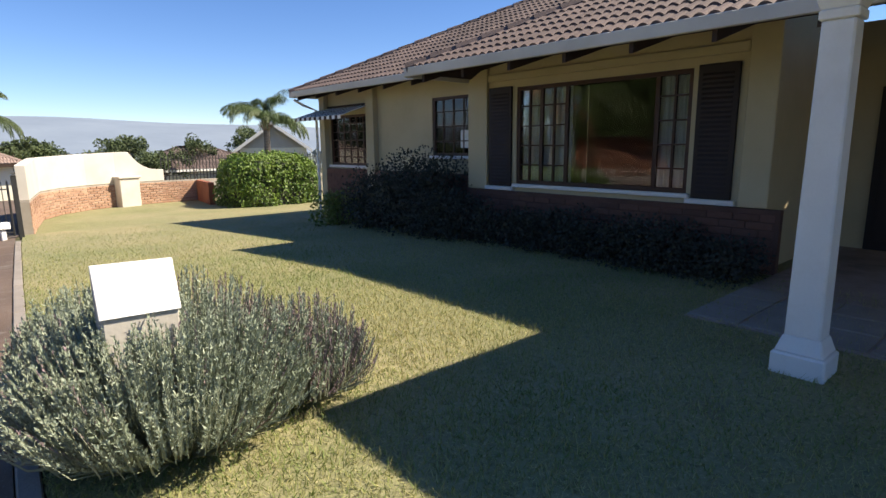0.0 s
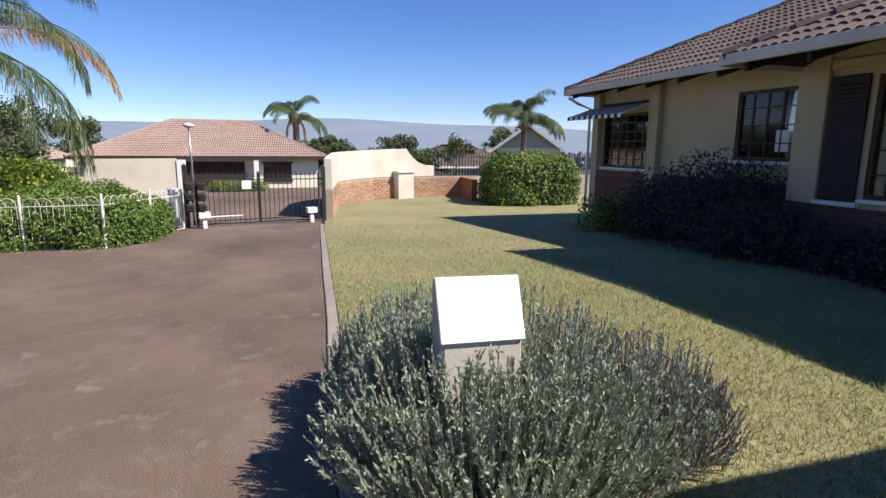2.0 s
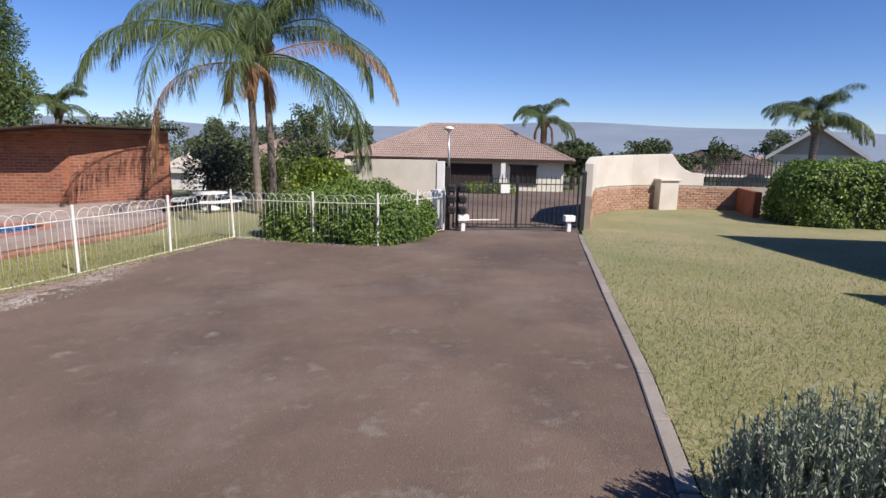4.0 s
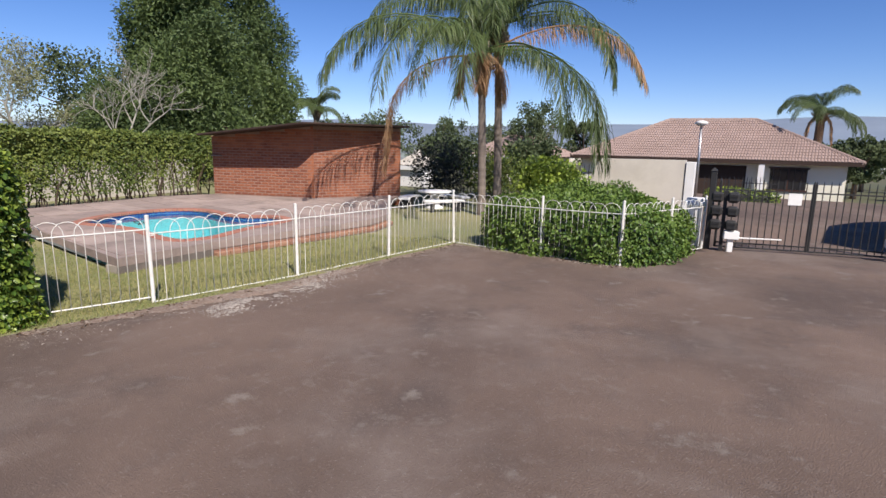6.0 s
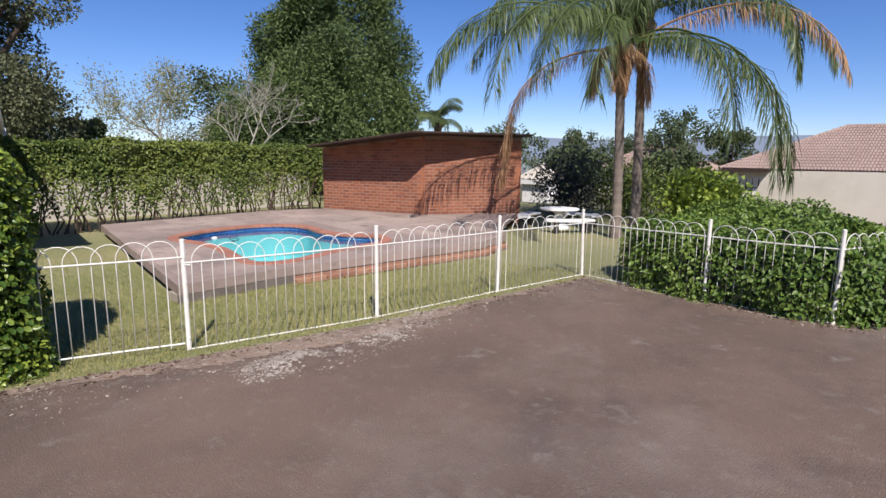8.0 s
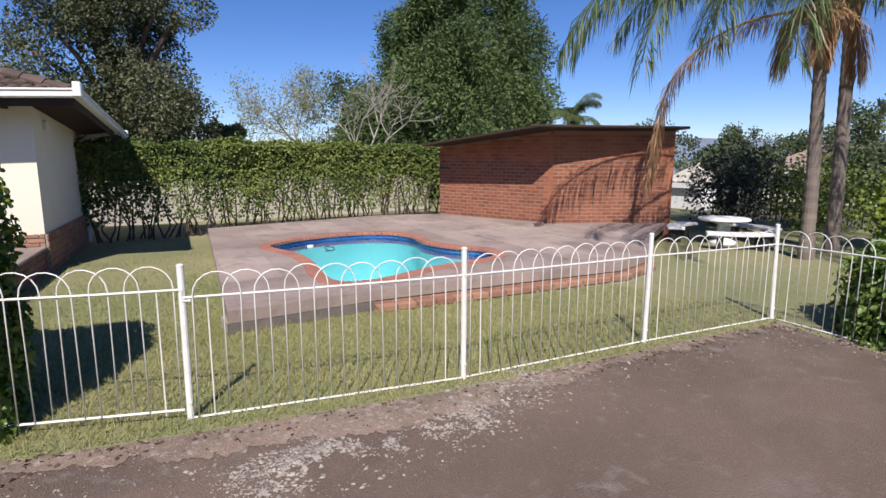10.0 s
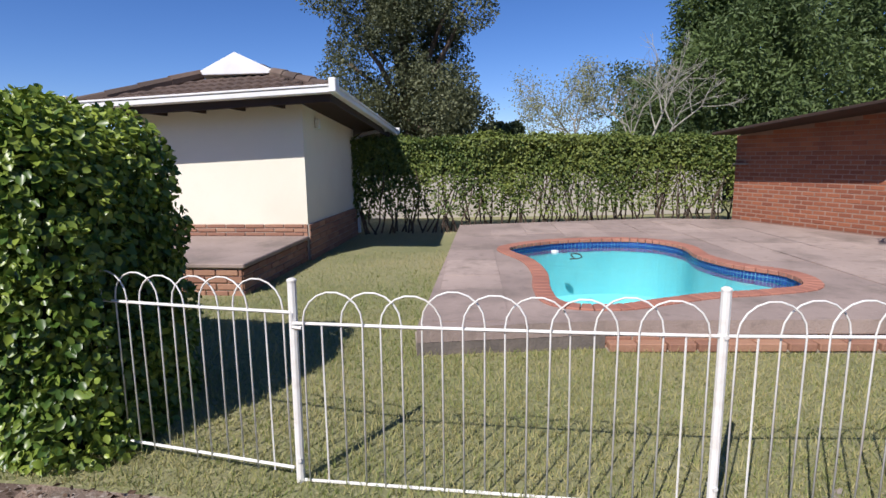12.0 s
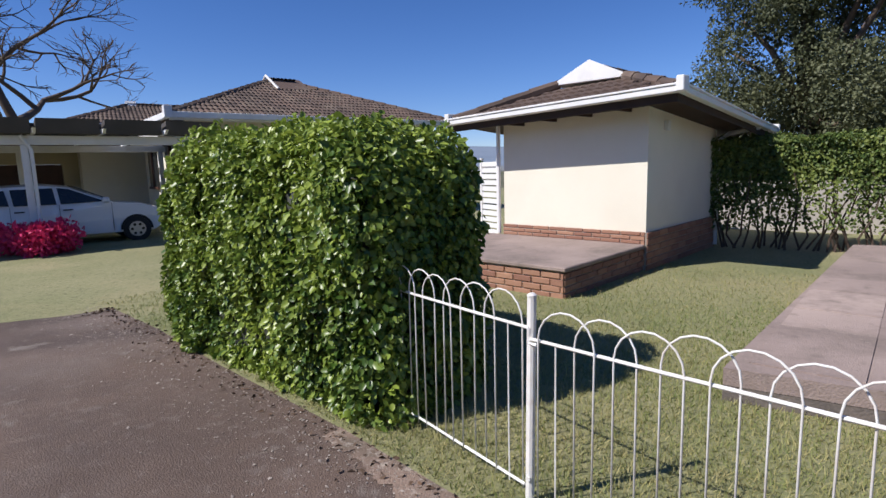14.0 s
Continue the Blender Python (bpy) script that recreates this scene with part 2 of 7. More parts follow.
# ---- mesh helpers ----
class MB:
    """Collects vertices and faces."""
    def __init__(self):
        self.v, self.f = [], []

    def add(self, verts, faces):
        k = len(self.v)
        self.v += [tuple(p) for p in verts]
        self.f += [tuple(i + k for i in q) for q in faces]
        return self

    def box(self, x0, x1, y0, y1, z0, z1):
        return self.add([(x, y, z) for x in (x0, x1) for y in (y0, y1) for z in (z0, z1)],
                        [(0, 1, 3, 2), (4, 6, 7, 5), (0, 4, 5, 1), (2, 3, 7, 6), (0, 2, 6, 4), (1, 5, 7, 3)])

    def hexa(self, low, high):
        """A solid between two matching rings of points."""
        n = len(low)
        return self.add([*low, *high], [tuple(range(n))[::-1], tuple(range(n, 2 * n))] + [(i, (i + 1) % n, n + (i + 1) % n, n + i) for i in range(n)])

    def tube(self, pts, radii, n=6, cap=True):
        pts = [Vector(p) for p in pts]
        radii = radii if hasattr(radii, "__len__") else [radii] * len(pts)
        k, side = len(self.v), None
        for i, p in enumerate(pts):
            d = (pts[min(i + 1, len(pts) - 1)] - pts[max(i - 1, 0)]).normalized()
            side = d.orthogonal().normalized() if side is None else (side - d * side.dot(d)).normalized()
            up = d.cross(side)
            self.v += [tuple(p + (side * math.cos(a) + up * math.sin(a)) * radii[i]) for a in (2 * math.pi * j / n for j in range(n))]
        for i in range(len(pts) - 1):
            for j in range(n):
                a, b = k + i * n + j, k + i * n + (j + 1) % n
                self.f.append((a, b, b + n, a + n))
        if cap:
            self.f += [tuple(range(k, k + n))[::-1], tuple(range(k + (len(pts) - 1) * n, k + len(pts) * n))]
        return self

    def lathe(self, profile, n=20, centre=(0, 0, 0)):
        k, (cx, cy, cz) = len(self.v), centre
        for r, z in profile:
            self.v += [(cx + r * math.cos(2 * math.pi * j / n), cy + r * math.sin(2 * math.pi * j / n), cz + z) for j in range(n)]
        for i in range(len(profile) - 1):
            self.f += [(k + i * n + j, k + i * n + (j + 1) % n, k + (i + 1) * n + (j + 1) % n, k + (i + 1) * n + j) for j in range(n)]
        self.f += [tuple(range(k, k + n))[::-1], tuple(range(k + (len(profile) - 1) * n, k + len(profile) * n))]
        return self

    def mesh(self, name, material, bevel=0.0, smooth=False):
        me = bpy.data.meshes.new(name)
        me.from_pydata(self.v, [], self.f)
        if bevel:
            bm = bmesh.new()
            bm.from_mesh(me)
            bmesh.ops.bevel(bm, geom=[e for e in bm.edges if e.is_manifold and e.calc_face_angle(0) > 0.5], offset=bevel, segments=1, affect="EDGES", clamp_overlap=True)
            bm.to_mesh(me)
            bm.free()
        me.materials.append(material)
        if smooth:
            me.shade_smooth()
        me.update()
        return me


def thing(name, at, label, category, group="", kind="", turn=0.0):
    ob = tagged(new(name), label, category, group, kind)
    ob.matrix_basis = pose(*at, 0, 0, turn)
    ob.empty_display_size = 0.2
    return ob


def part(name, mb, material, parent=None, label="", bevel=0.0, smooth=False, m=None):
    """Links a mesh under a thing or a part; its points are in the thing's own frame."""
    ob = new(name, mb.mesh(name, material, bevel, smooth) if isinstance(mb, MB) else mb)
    ob.parent = parent
    if m is not None:
        ob.matrix_basis = m
    return tagged(ob, label)


def whole(name, mb, material, label, category, at=(0, 0, 0), group="", kind="", bevel=0.0, smooth=False, turn=0.0):
    ob = part(name, mb, material, None, "", bevel, smooth, pose(*at, 0, 0, turn))
    return tagged(ob, label, category, group, kind)


def fast_mesh(name, verts, faces, material, smooth=False):
    """A mesh from arrays: verts (n, 3); faces (m, 3 or 4)."""
    me = bpy.data.meshes.new(name)
    k = faces.shape[1]
    me.vertices.add(len(verts))
    me.vertices.foreach_set("co", verts.astype(np.float32).ravel())
    me.loops.add(faces.size)
    me.loops.foreach_set("vertex_index", faces.astype(np.int32).ravel())
    me.polygons.add(len(faces))
    me.polygons.foreach_set("loop_start", np.arange(0, faces.size, k, dtype=np.int32))
    me.materials.append(material)
    me.update(calc_edges=True)
    return me


RNG = np.random.default_rng(7)


def unit(a):
    return a / np.maximum(np.linalg.norm(a, axis=1, keepdims=True), 1e-6)


def leaves(name, pts, along, size, width, material, fold=0.25, spread=0.8, droop=0.0, facing=False):
    """A mesh of many small pointed, folded leaves that grow at pts, roughly along the given directions;
    facing: they hang like shingles and turn their blades outwards."""
    n = len(pts)
    if facing:
        d = unit(along * 0.30 + RNG.normal(0, spread, (n, 3)) + np.array([0, 0, -0.45]))
        s = unit(np.cross(d, along + RNG.normal(0, 0.40, (n, 3))))
    else:
        d = unit(along + RNG.normal(0, spread, (n, 3)) + np.array([0, 0, -droop]))
        s = unit(np.cross(d, RNG.normal(0, 1, (n, 3))))
    u = np.cross(s, d)
    L = (size * RNG.uniform(0.6, 1.35, n))[:, None]
    W = L * width
    if facing:                                             # rounder blades, curled at the tip
        c = pts + d * L * 0.5 - u * W * 0.15
        tip = pts + d * L + u * W * RNG.uniform(-0.5, 0.3, (n, 1))
        low, high = pts + d * L * 0.25 + u * W * fold, pts + d * L * 0.68 + u * W * fold
        verts = np.stack([pts, low + s * W * 0.85, high + s * W * 0.8, tip, high - s * W * 0.8, low - s * W * 0.85, c], 1).reshape(-1, 3)
        k = np.arange(n)[:, None] * 7
        return fast_mesh(name, verts, np.concatenate([k + [a, (a + 1) % 6, 6] for a in range(6)]), material)
    tip, mid = pts + d * L, pts + d * L * 0.45
    verts = np.stack([pts, mid + s * W + u * W * fold, tip, mid - s * W + u * W * fold], 1).reshape(-1, 3)
    k = np.arange(n)[:, None] * 4
    return fast_mesh(name, verts, np.concatenate([k + [0, 1, 2], k + [0, 2, 3]]), material)


def clump_points(centres, radii, count, shell=0.55, flat=(1, 1, 1)):
    """count points on and in soft balls, and the way out from each ball's centre."""
    w = np.array(radii) ** 2
    i = RNG.choice(len(centres), count, p=w / w.sum())
    d = unit(RNG.normal(0, 1, (count, 3)))
    r = np.array(radii)[i] * (shell + (1 - shell) * RNG.uniform(0, 1, count) ** 0.6)
    return np.array(centres)[i] + d * r[:, None] * np.array(flat), d


def cl(v, a, b):
    return min(max(v, a), b)


# ---- ground ----
def near_ground(x, y):
    return -0.05 * cl(-x, 0, 8) - 0.045 * cl(y - 6, 0, 11) * (1 - 0.8 * cl(-x / 7, 0, 1))


def near_ground_many(x, y):
    c = np.clip
    return -0.05 * c(-x, 0, 8) - 0.045 * c(y - 6, 0, 11) * (1 - 0.8 * c(-x / 7, 0, 1))


def land(x, y):
    """The lie of the land: level at the house, sloping to the gate, then down into the valley with hills behind."""
    z = near_ground(x, y) - 0.05 * cl(y - 24, 0, 26)
    r = math.hypot(x + 3, y - 8)
    z -= 0.022 * cl(r - 55, 0, 1000) * cl(0.35 + (y + x * 0.6) / max(r, 1), 0.05, 1)
    if r > 1500:
        a = math.atan2(x, y)
        rise = cl((r - 1500) / 1700, 0, 1)
        z += rise * rise * (3 - 2 * rise) * (112 + 34 * math.sin(a * 2.3 + 1.4) + 16 * math.sin(a * 7 + 0.6) + 7 * math.sin(a * 17))
    return z


DECK = [(-8.98, 8.04), (-8.98, 9.6), (-8.74, 11.5), (-8.5, 13.2), (-8.75, 14.3), (-9.8, 15.6), (-10.95, 17.9), (-12.33, 15.70), (-15.4, 14.85), (-15.95, 13.5), (-15.62, 9.25)]


def inside(x, y, poly):
    hit = np.zeros_like(x, bool) if isinstance(x, np.ndarray) else False
    for (xa, ya), (xb, yb) in zip(poly, poly[1:] + poly[:1]):
        if ya != yb:
            hit = hit ^ (((ya > y) != (yb > y)) & (x < (xb - xa) * (y - ya) / (yb - ya) + xa))
    return hit


def ground_sheet():
    rings = [0.0] + [0.8 * 1.075 ** i for i in range(1, 200) if 0.8 * 1.075 ** i < 4300]
    rings = [i * 0.8 for i in range(0, 44)] + [r for r in rings if r > 35.5]
    n, mb = 144, MB()
    for r in rings:
        for j in range(n):
            a = 2 * math.pi * j / n
            x, y = -4 + r * math.sin(a), 9 + r * math.cos(a)
            mb.v.append((x, y, land(x, y) - 0.05))
    for i in range(len(rings) - 1):
        mb.f += [(i * n + j, (i + 1) * n + j, (i + 1) * n + (j + 1) % n, i * n + (j + 1) % n) for j in range(n)]
    mb.f = [f for f in mb.f if not any(inside(mb.v[i][0], mb.v[i][1], DECK) for i in f)]
    me = mb.mesh("ground", M_EARTH, smooth=True)
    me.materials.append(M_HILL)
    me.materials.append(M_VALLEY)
    # faces far out take the haze-tinted colours instead of plain ground
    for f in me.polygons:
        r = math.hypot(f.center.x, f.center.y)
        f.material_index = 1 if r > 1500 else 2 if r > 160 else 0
    return tagged(new("ground", me), "dry grassy ground falling to a wide valley and hazy blue hills", "ground", kind="structure")


ground_sheet()


def patch(name, poly, material, dz, label, category, cell=0.5, kind="structure", hole=None):
    """A piece of ground cover with the outline poly, laid on the slope."""
    bm = bmesh.new()
    if hole:
        loops = [[bm.verts.new((x, y, 0)) for x, y in pts] for pts in (poly, hole)]
        bmesh.ops.triangle_fill(bm, edges=[bm.edges.new((vs[i - 1], vs[i])) for vs in loops for i in range(len(vs))], use_beauty=True)
    else:
        bm.faces.new([bm.verts.new((x, y, 0)) for x, y in poly])
        bmesh.ops.triangulate(bm, faces=bm.faces[:])
    for axis in (0, 1):
        lo, hi = min(p[axis] for p in poly), max(p[axis] for p in poly)
        c = math.ceil(lo / cell) * cell
        while c < hi:
            co, no = [0, 0, 0], [0, 0, 0]
            co[axis], no[axis] = c, 1
            bmesh.ops.bisect_plane(bm, geom=bm.verts[:] + bm.edges[:] + bm.faces[:], plane_co=co, plane_no=no, dist=1e-4)
            c += cell
    for v in bm.verts:
        v.co.z = land(v.co.x, v.co.y) + dz
    bmesh.ops.recalc_face_normals(bm, faces=bm.faces[:])
    if sum(f.normal.z for f in bm.faces) < 0:
        bmesh.ops.reverse_faces(bm, faces=bm.faces[:])
    me = bpy.data.meshes.new(name)
    bm.to_mesh(me)
    bm.free()
    me.materials.append(material)
    me.shade_smooth()
    return tagged(new(name, me), label, category, kind=kind)


KERB = [(-0.35, -12), (-0.2, -3), (-0.02, 2.0), (0.12, 4.5), (0.24, 5.9), (0.42, 8.5), (0.62, 11.2), (0.82, 13.9), (1.0, 16.0)]
FENCE = [(-7.23, 7.39), (-6.78, 9.19), (-6.56, 11.05), (-6.3, 12.83)]
DRIVE_LEFT = [(-2.1, 15.05), (-3.0, 12.05), (-4.4, 12.2), (-6.2, 12.7), (-6.4, 11.05), (-6.6, 9.15), (-7.0, 7.35), (-7.35, 6.1), (-7.75, 4.4), (-8.15, 2.9), (-8.42, 1.5), (-7.4, 1.08), (-5, 0.2), (-4, -3), (-3.8, -12)]
patch("driveway", KERB + [(1.3, 17.6), (1.78, 20.2), (2.85, 21.8), (4.3, 22.65), (5, 24), (9, 39.0), (-12, 39.0), (-4.5, 24), (-2.6, 17)] + DRIVE_LEFT, M_ASPHALT, 0.0, "worn brown-grey asphalt driveway with pale stains", "driveway")
patch("front_lawn", [(x + 0.12, y) for x, y in KERB] + [(1.35, 17.6), (1.9, 20.2), (3.0, 21.7), (4.4, 22.5), (6.2, 22.85), (14, 22.85), (14, -12)], M_LAWN, 0.0, "short dry yellow-green winter lawn", "lawn")
patch("pool_lawn", DRIVE_LEFT[1:-1] + [(-4, -30), (-40, -30), (-40, 24), (-4.6, 24), (-2.7, 17), (-2.2, 15.05)], M_POOLLAWN, 0.0, "mown pale green lawn round the pool", "lawn", cell=0.8, hole=[(-13.0 + (x + 13.0) * 0.96, 11.8 + (y - 11.8) * 0.96) for x, y in DECK])


def kerb_strip():
    root = tagged(new("kerb"), "low concrete kerb between driveway and lawn", "kerb", kind="structure")
    pts = []
    for (x0, y0), (x1, y1) in zip(KERB, KERB[1:]):
        k = max(1, round(math.hypot(x1 - x0, y1 - y0) / 0.9))
        pts += [(x0 + (x1 - x0) * i / k, y0 + (y1 - y0) * i / k) for i in range(k)]
    for (x0, y0), (x1, y1) in zip(pts[8:], pts[9:]):
        y1 -= 0.015
        dz = RNG.uniform(-0.008, 0.008)
        mb = MB().hexa([(x, y, land(x, y) - 0.06) for x, y in ((x0, y0), (x0 + 0.10, y0), (x1 + 0.10, y1), (x1, y1))],
                       [(x, y, land(x, y) + 0.014 + dz) for x, y in ((x0 + 0.01, y0), (x0 + 0.11, y0), (x1 + 0.11, y1), (x1 + 0.01, y1))])
        part("kerb_stone", mb, M_KERB, root, bevel=0.008)


kerb_strip()


# ---- bricks and tiles ----
def brick_mesh(name, L, H, D, material):
    mb = MB().box(0, L, 0, D, 0, H)
    return mb.mesh(name, material, bevel=0.008)


def brick_face(parent, origin, turn, length, z0, z1, material, L=0.22, H=0.07, joint=0.012, proud=0.012, limit=300, top=None, rough_ends=0.004):
    """Courses of bricks on a wall's face: origin is the wall's left lower corner seen from outside; pieces stand proud of it.
    Pieces past the limit are joined into one mesh."""
    big = brick_mesh("brick", L, H, 0.03, material)
    half = brick_mesh("brick", L / 2 - joint / 2, H, 0.03, material)
    base, rest, made = pose(*origin, 0, 0, turn), MB(), 0
    row, z = 0, z0
    while z + H <= z1 + 0.002:
        x = 0.0
        while x < length - 0.03:
            w = L if (row % 2 == 0 or x > 0) else L / 2 - joint / 2
            w = min(w, length - x)
            if top is None or z + H <= top(x + w / 2):
                off = -proud + RNG.uniform(-rough_ends, rough_ends)
                me = big if w == L else half if abs(w - (L / 2 - joint / 2)) < 1e-6 else None
                if me is not None and made < limit:
                    part("brick", me, material, parent, m=base @ pose(x, off, z))
                    made += 1
                else:
                    m2 = base @ pose(x, off, z)
                    b = MB().box(0, w, 0, 0.03, 0, H)
                    rest.add([m2 @ Vector(p) for p in b.v], b.f)
            x += w + joint
        z += H + joint
        row += 1
    if rest.v:
        tagged(part("brickwork", rest, material, parent), kind="stuff")


def tile_mesh(name, w, l, material, seg=8):
    """A double-roll roof tile, lying along +y up the slope, with a thick front edge."""
    mb, n = MB(), seg
    prof = [0.042 * abs(math.sin(math.pi * 2 * i / n)) ** 0.8 for i in range(n + 1)]
    for y, lift in ((0.0, 0.022), (l, 0.0)):
        mb.v += [(w * i / n, y, lift * 1.3 + prof[i]) for i in range(n + 1)]
    mb.v += [(w * i / n, 0.0, prof[i] - 0.006) for i in range(n + 1)]
    k = n + 1
    for i in range(n):
        mb.f += [(i, i + 1, k + i + 1, k + i), (i + 1, i, 2 * k + i, 2 * k + i + 1)]
    return mb.mesh(name, material)


def roof_plane(parent, a, b, up, rise_len, left, right, material, limit=0, w=0.30, l=0.34, base=(0, 0, 0)):
    """Tiles on a slope: a to b is the eave, up the unit way up the slope. left, right: how far along the eave the slope's
    edges have come in at a distance s up the slope. limit: how many tiles, counted from the eave, are pieces of their own."""
    a, b, up = Vector(a), Vector(b), Vector(up)
    run = (b - a).length
    ex = (b - a).normalized()
    ez = ex.cross(up).normalized()
    if ez.z < 0:
        a, b, ex = b, a, -ex
        left, right = right, left
        ez = ex.cross(up).normalized()
    m = Matrix((ex, up, ez)).transposed().to_4x4()
    me, rest, made, row = tile_mesh("tile", w, l + 0.05, material), MB(), 0, 0
    deck = MB()
    corners = [a + ex * left(0), a + ex * (run - right(0)), a + ex * (run - right(rise_len)) + up * rise_len, a + ex * left(rise_len) + up * rise_len]
    deck.hexa([c - ez * 0.06 for c in corners], [c - ez * 0.004 for c in corners])
    part("roof_deck", deck, M_RAFTER, parent)
    while row * l < rise_len - 0.05:
        s = row * l
        x0, x1 = left(s + l * 0.5), run - right(s + l * 0.5)
        x = x0
        while x < x1 - 0.06:
            ww = min(w, x1 - x)
            t = Matrix.Translation(a + ex * x + up * s + ez * (0.004 + RNG.uniform(0, 0.004))) @ m
            if ww == w and made < limit:
                part("tile", me, material, parent, m=t)
                made += 1
            else:
                k = len(rest.v)
                sc = ww / w
                rest.v += [tuple(t @ Vector((v.co.x * sc, v.co.y, v.co.z))) for v in me.vertices]
                rest.f += [tuple(i + k for i in p.vertices) for p in me.polygons]
            x += w
        row += 1
    if rest.v:
        tagged(part("roof_tiles", rest, material, parent), kind="stuff")


def ridge_caps(parent, p, q, material, n=None, r=0.11):
    p, q = Vector(p), Vector(q)
    k = n or max(2, int((q - p).length / 0.42))
    d = (q - p) / k
    for i in range(k):
        s = p + d * i
        part("ridge_tile", MB().tube([s, s + d * 1.08], [r * 1.12, r * 0.92], 8), material, parent)


# ---- main house ----
def framed_window(parent, x, y0, y1, z0, z1, cols, rows, name="window", curtains=((0, 0.3), (0.72, 1)), depth=0.09, split=()):
    """A timber window in a wall that faces -x, with glazing bars, panes and curtains behind. split: which columns have no bars."""
    win = part(name, MB().box(x + 0.02, x + 0.02 + depth, y0, y1, z0, z0 + 0.06), M_WOOD, parent)
    f = MB()
    f.box(x + 0.02, x + 0.02 + depth, y0, y1, z1 - 0.06, z1)
    f.box(x + 0.02, x + 0.02 + depth, y0, y0 + 0.06, z0 + 0.06, z1 - 0.06)
    f.box(x + 0.02, x + 0.02 + depth, y1 - 0.06, y1, z0 + 0.06, z1 - 0.06)
    part("frame", f, M_WOOD, win)
    for i in range(1, cols):
        yy, wide = y0 + (y1 - y0) * i / cols, 0.03 if i in split else 0.014
        if split and split[0] < i < split[1]:
            continue
        part("glazing_bar", MB().box(x + 0.04, x + 0.085, yy - wide, yy + wide, z0 + 0.06, z1 - 0.06), M_WOOD, win)
    for j in range(1, rows):
        zz = z0 + (z1 - z0) * j / rows
        for a, b in ([(y0, y1)] if not split else [(y0, y0 + (y1 - y0) * split[0] / cols), (y0 + (y1 - y0) * split[1] / cols, y1)]):
            part("glazing_bar", MB().box(x + 0.045, x + 0.08, a + 0.06, b - 0.02, zz - 0.011, zz + 0.011), M_WOOD, win)
    pane = part("pane", MB().box(x + 0.058, x + 0.064, y0 + 0.06, y1 - 0.06, z0 + 0.06, z1 - 0.06), M_GLASS, win)
    pane.visible_shadow = False
    part("sill", MB().box(x - 0.06, x + 0.05, y0 - 0.05, y1 + 0.05, z0 - 0.06, z0), M_WHITE, win, bevel=0.01)
    for a, b in curtains:
        mb, n = MB(), 40
        ya, yb = y0 + 0.06 + (y1 - y0 - 0.12) * a, y0 + 0.06 + (y1 - y0 - 0.12) * b
        for k in range(n + 1):
            yy, off = ya + (yb - ya) * k / n, 0.02 * math.sin(k * 1.35) + 0.012 * math.sin(k * 0.6)
            mb.v += [(x + 0.15 + off, yy, z0 - 0.02), (x + 0.15 + off, yy, z1 + 0.02)]
        mb.f += [(2 * k, 2 * k + 1, 2 * k + 3, 2 * k + 2) for k in range(n)]
        part("curtain", mb, M_CURTAIN, win, "white net curtain", smooth=True)
    return win


def wall_x(x, thick, y0, y1, z0, z1, holes):
    """A wall facing -x with openings (ya, yb, za, zb), ordered along y."""
    ys = sorted({y0, y1, *(v for h in holes for v in h[:2])})
    zs = sorted({z0, z1, *(v for h in holes for v in h[2:])})
    solid = {(i, j) for i in range(len(ys) - 1) for j in range(len(zs) - 1)
             if not any(a <= ys[i] and ys[i + 1] <= b and c <= zs[j] and zs[j + 1] <= d for a, b, c, d in holes)}
    mb, seen = MB(), {}

    def v(side, i, j):
        if (side, i, j) not in seen:
            seen[side, i, j] = len(mb.v)
            mb.v.append((x + side * thick, ys[i], zs[j]))
        return seen[side, i, j]
    for i, j in solid:
        mb.f += [(v(0, i, j), v(0, i, j + 1), v(0, i + 1, j + 1), v(0, i + 1, j)), (v(1, i, j), v(1, i + 1, j), v(1, i + 1, j + 1), v(1, i, j + 1))]
        for di, dj, p, q in ((-1, 0, (i, j), (i, j + 1)), (1, 0, (i + 1, j + 1), (i + 1, j)), (0, -1, (i + 1, j), (i, j)), (0, 1, (i, j + 1), (i + 1, j + 1))):
            if (i + di, j + dj) not in solid:
                mb.f.append((v(0, *p), v(1, *p), v(1, *q), v(0, *q)))
    return mb


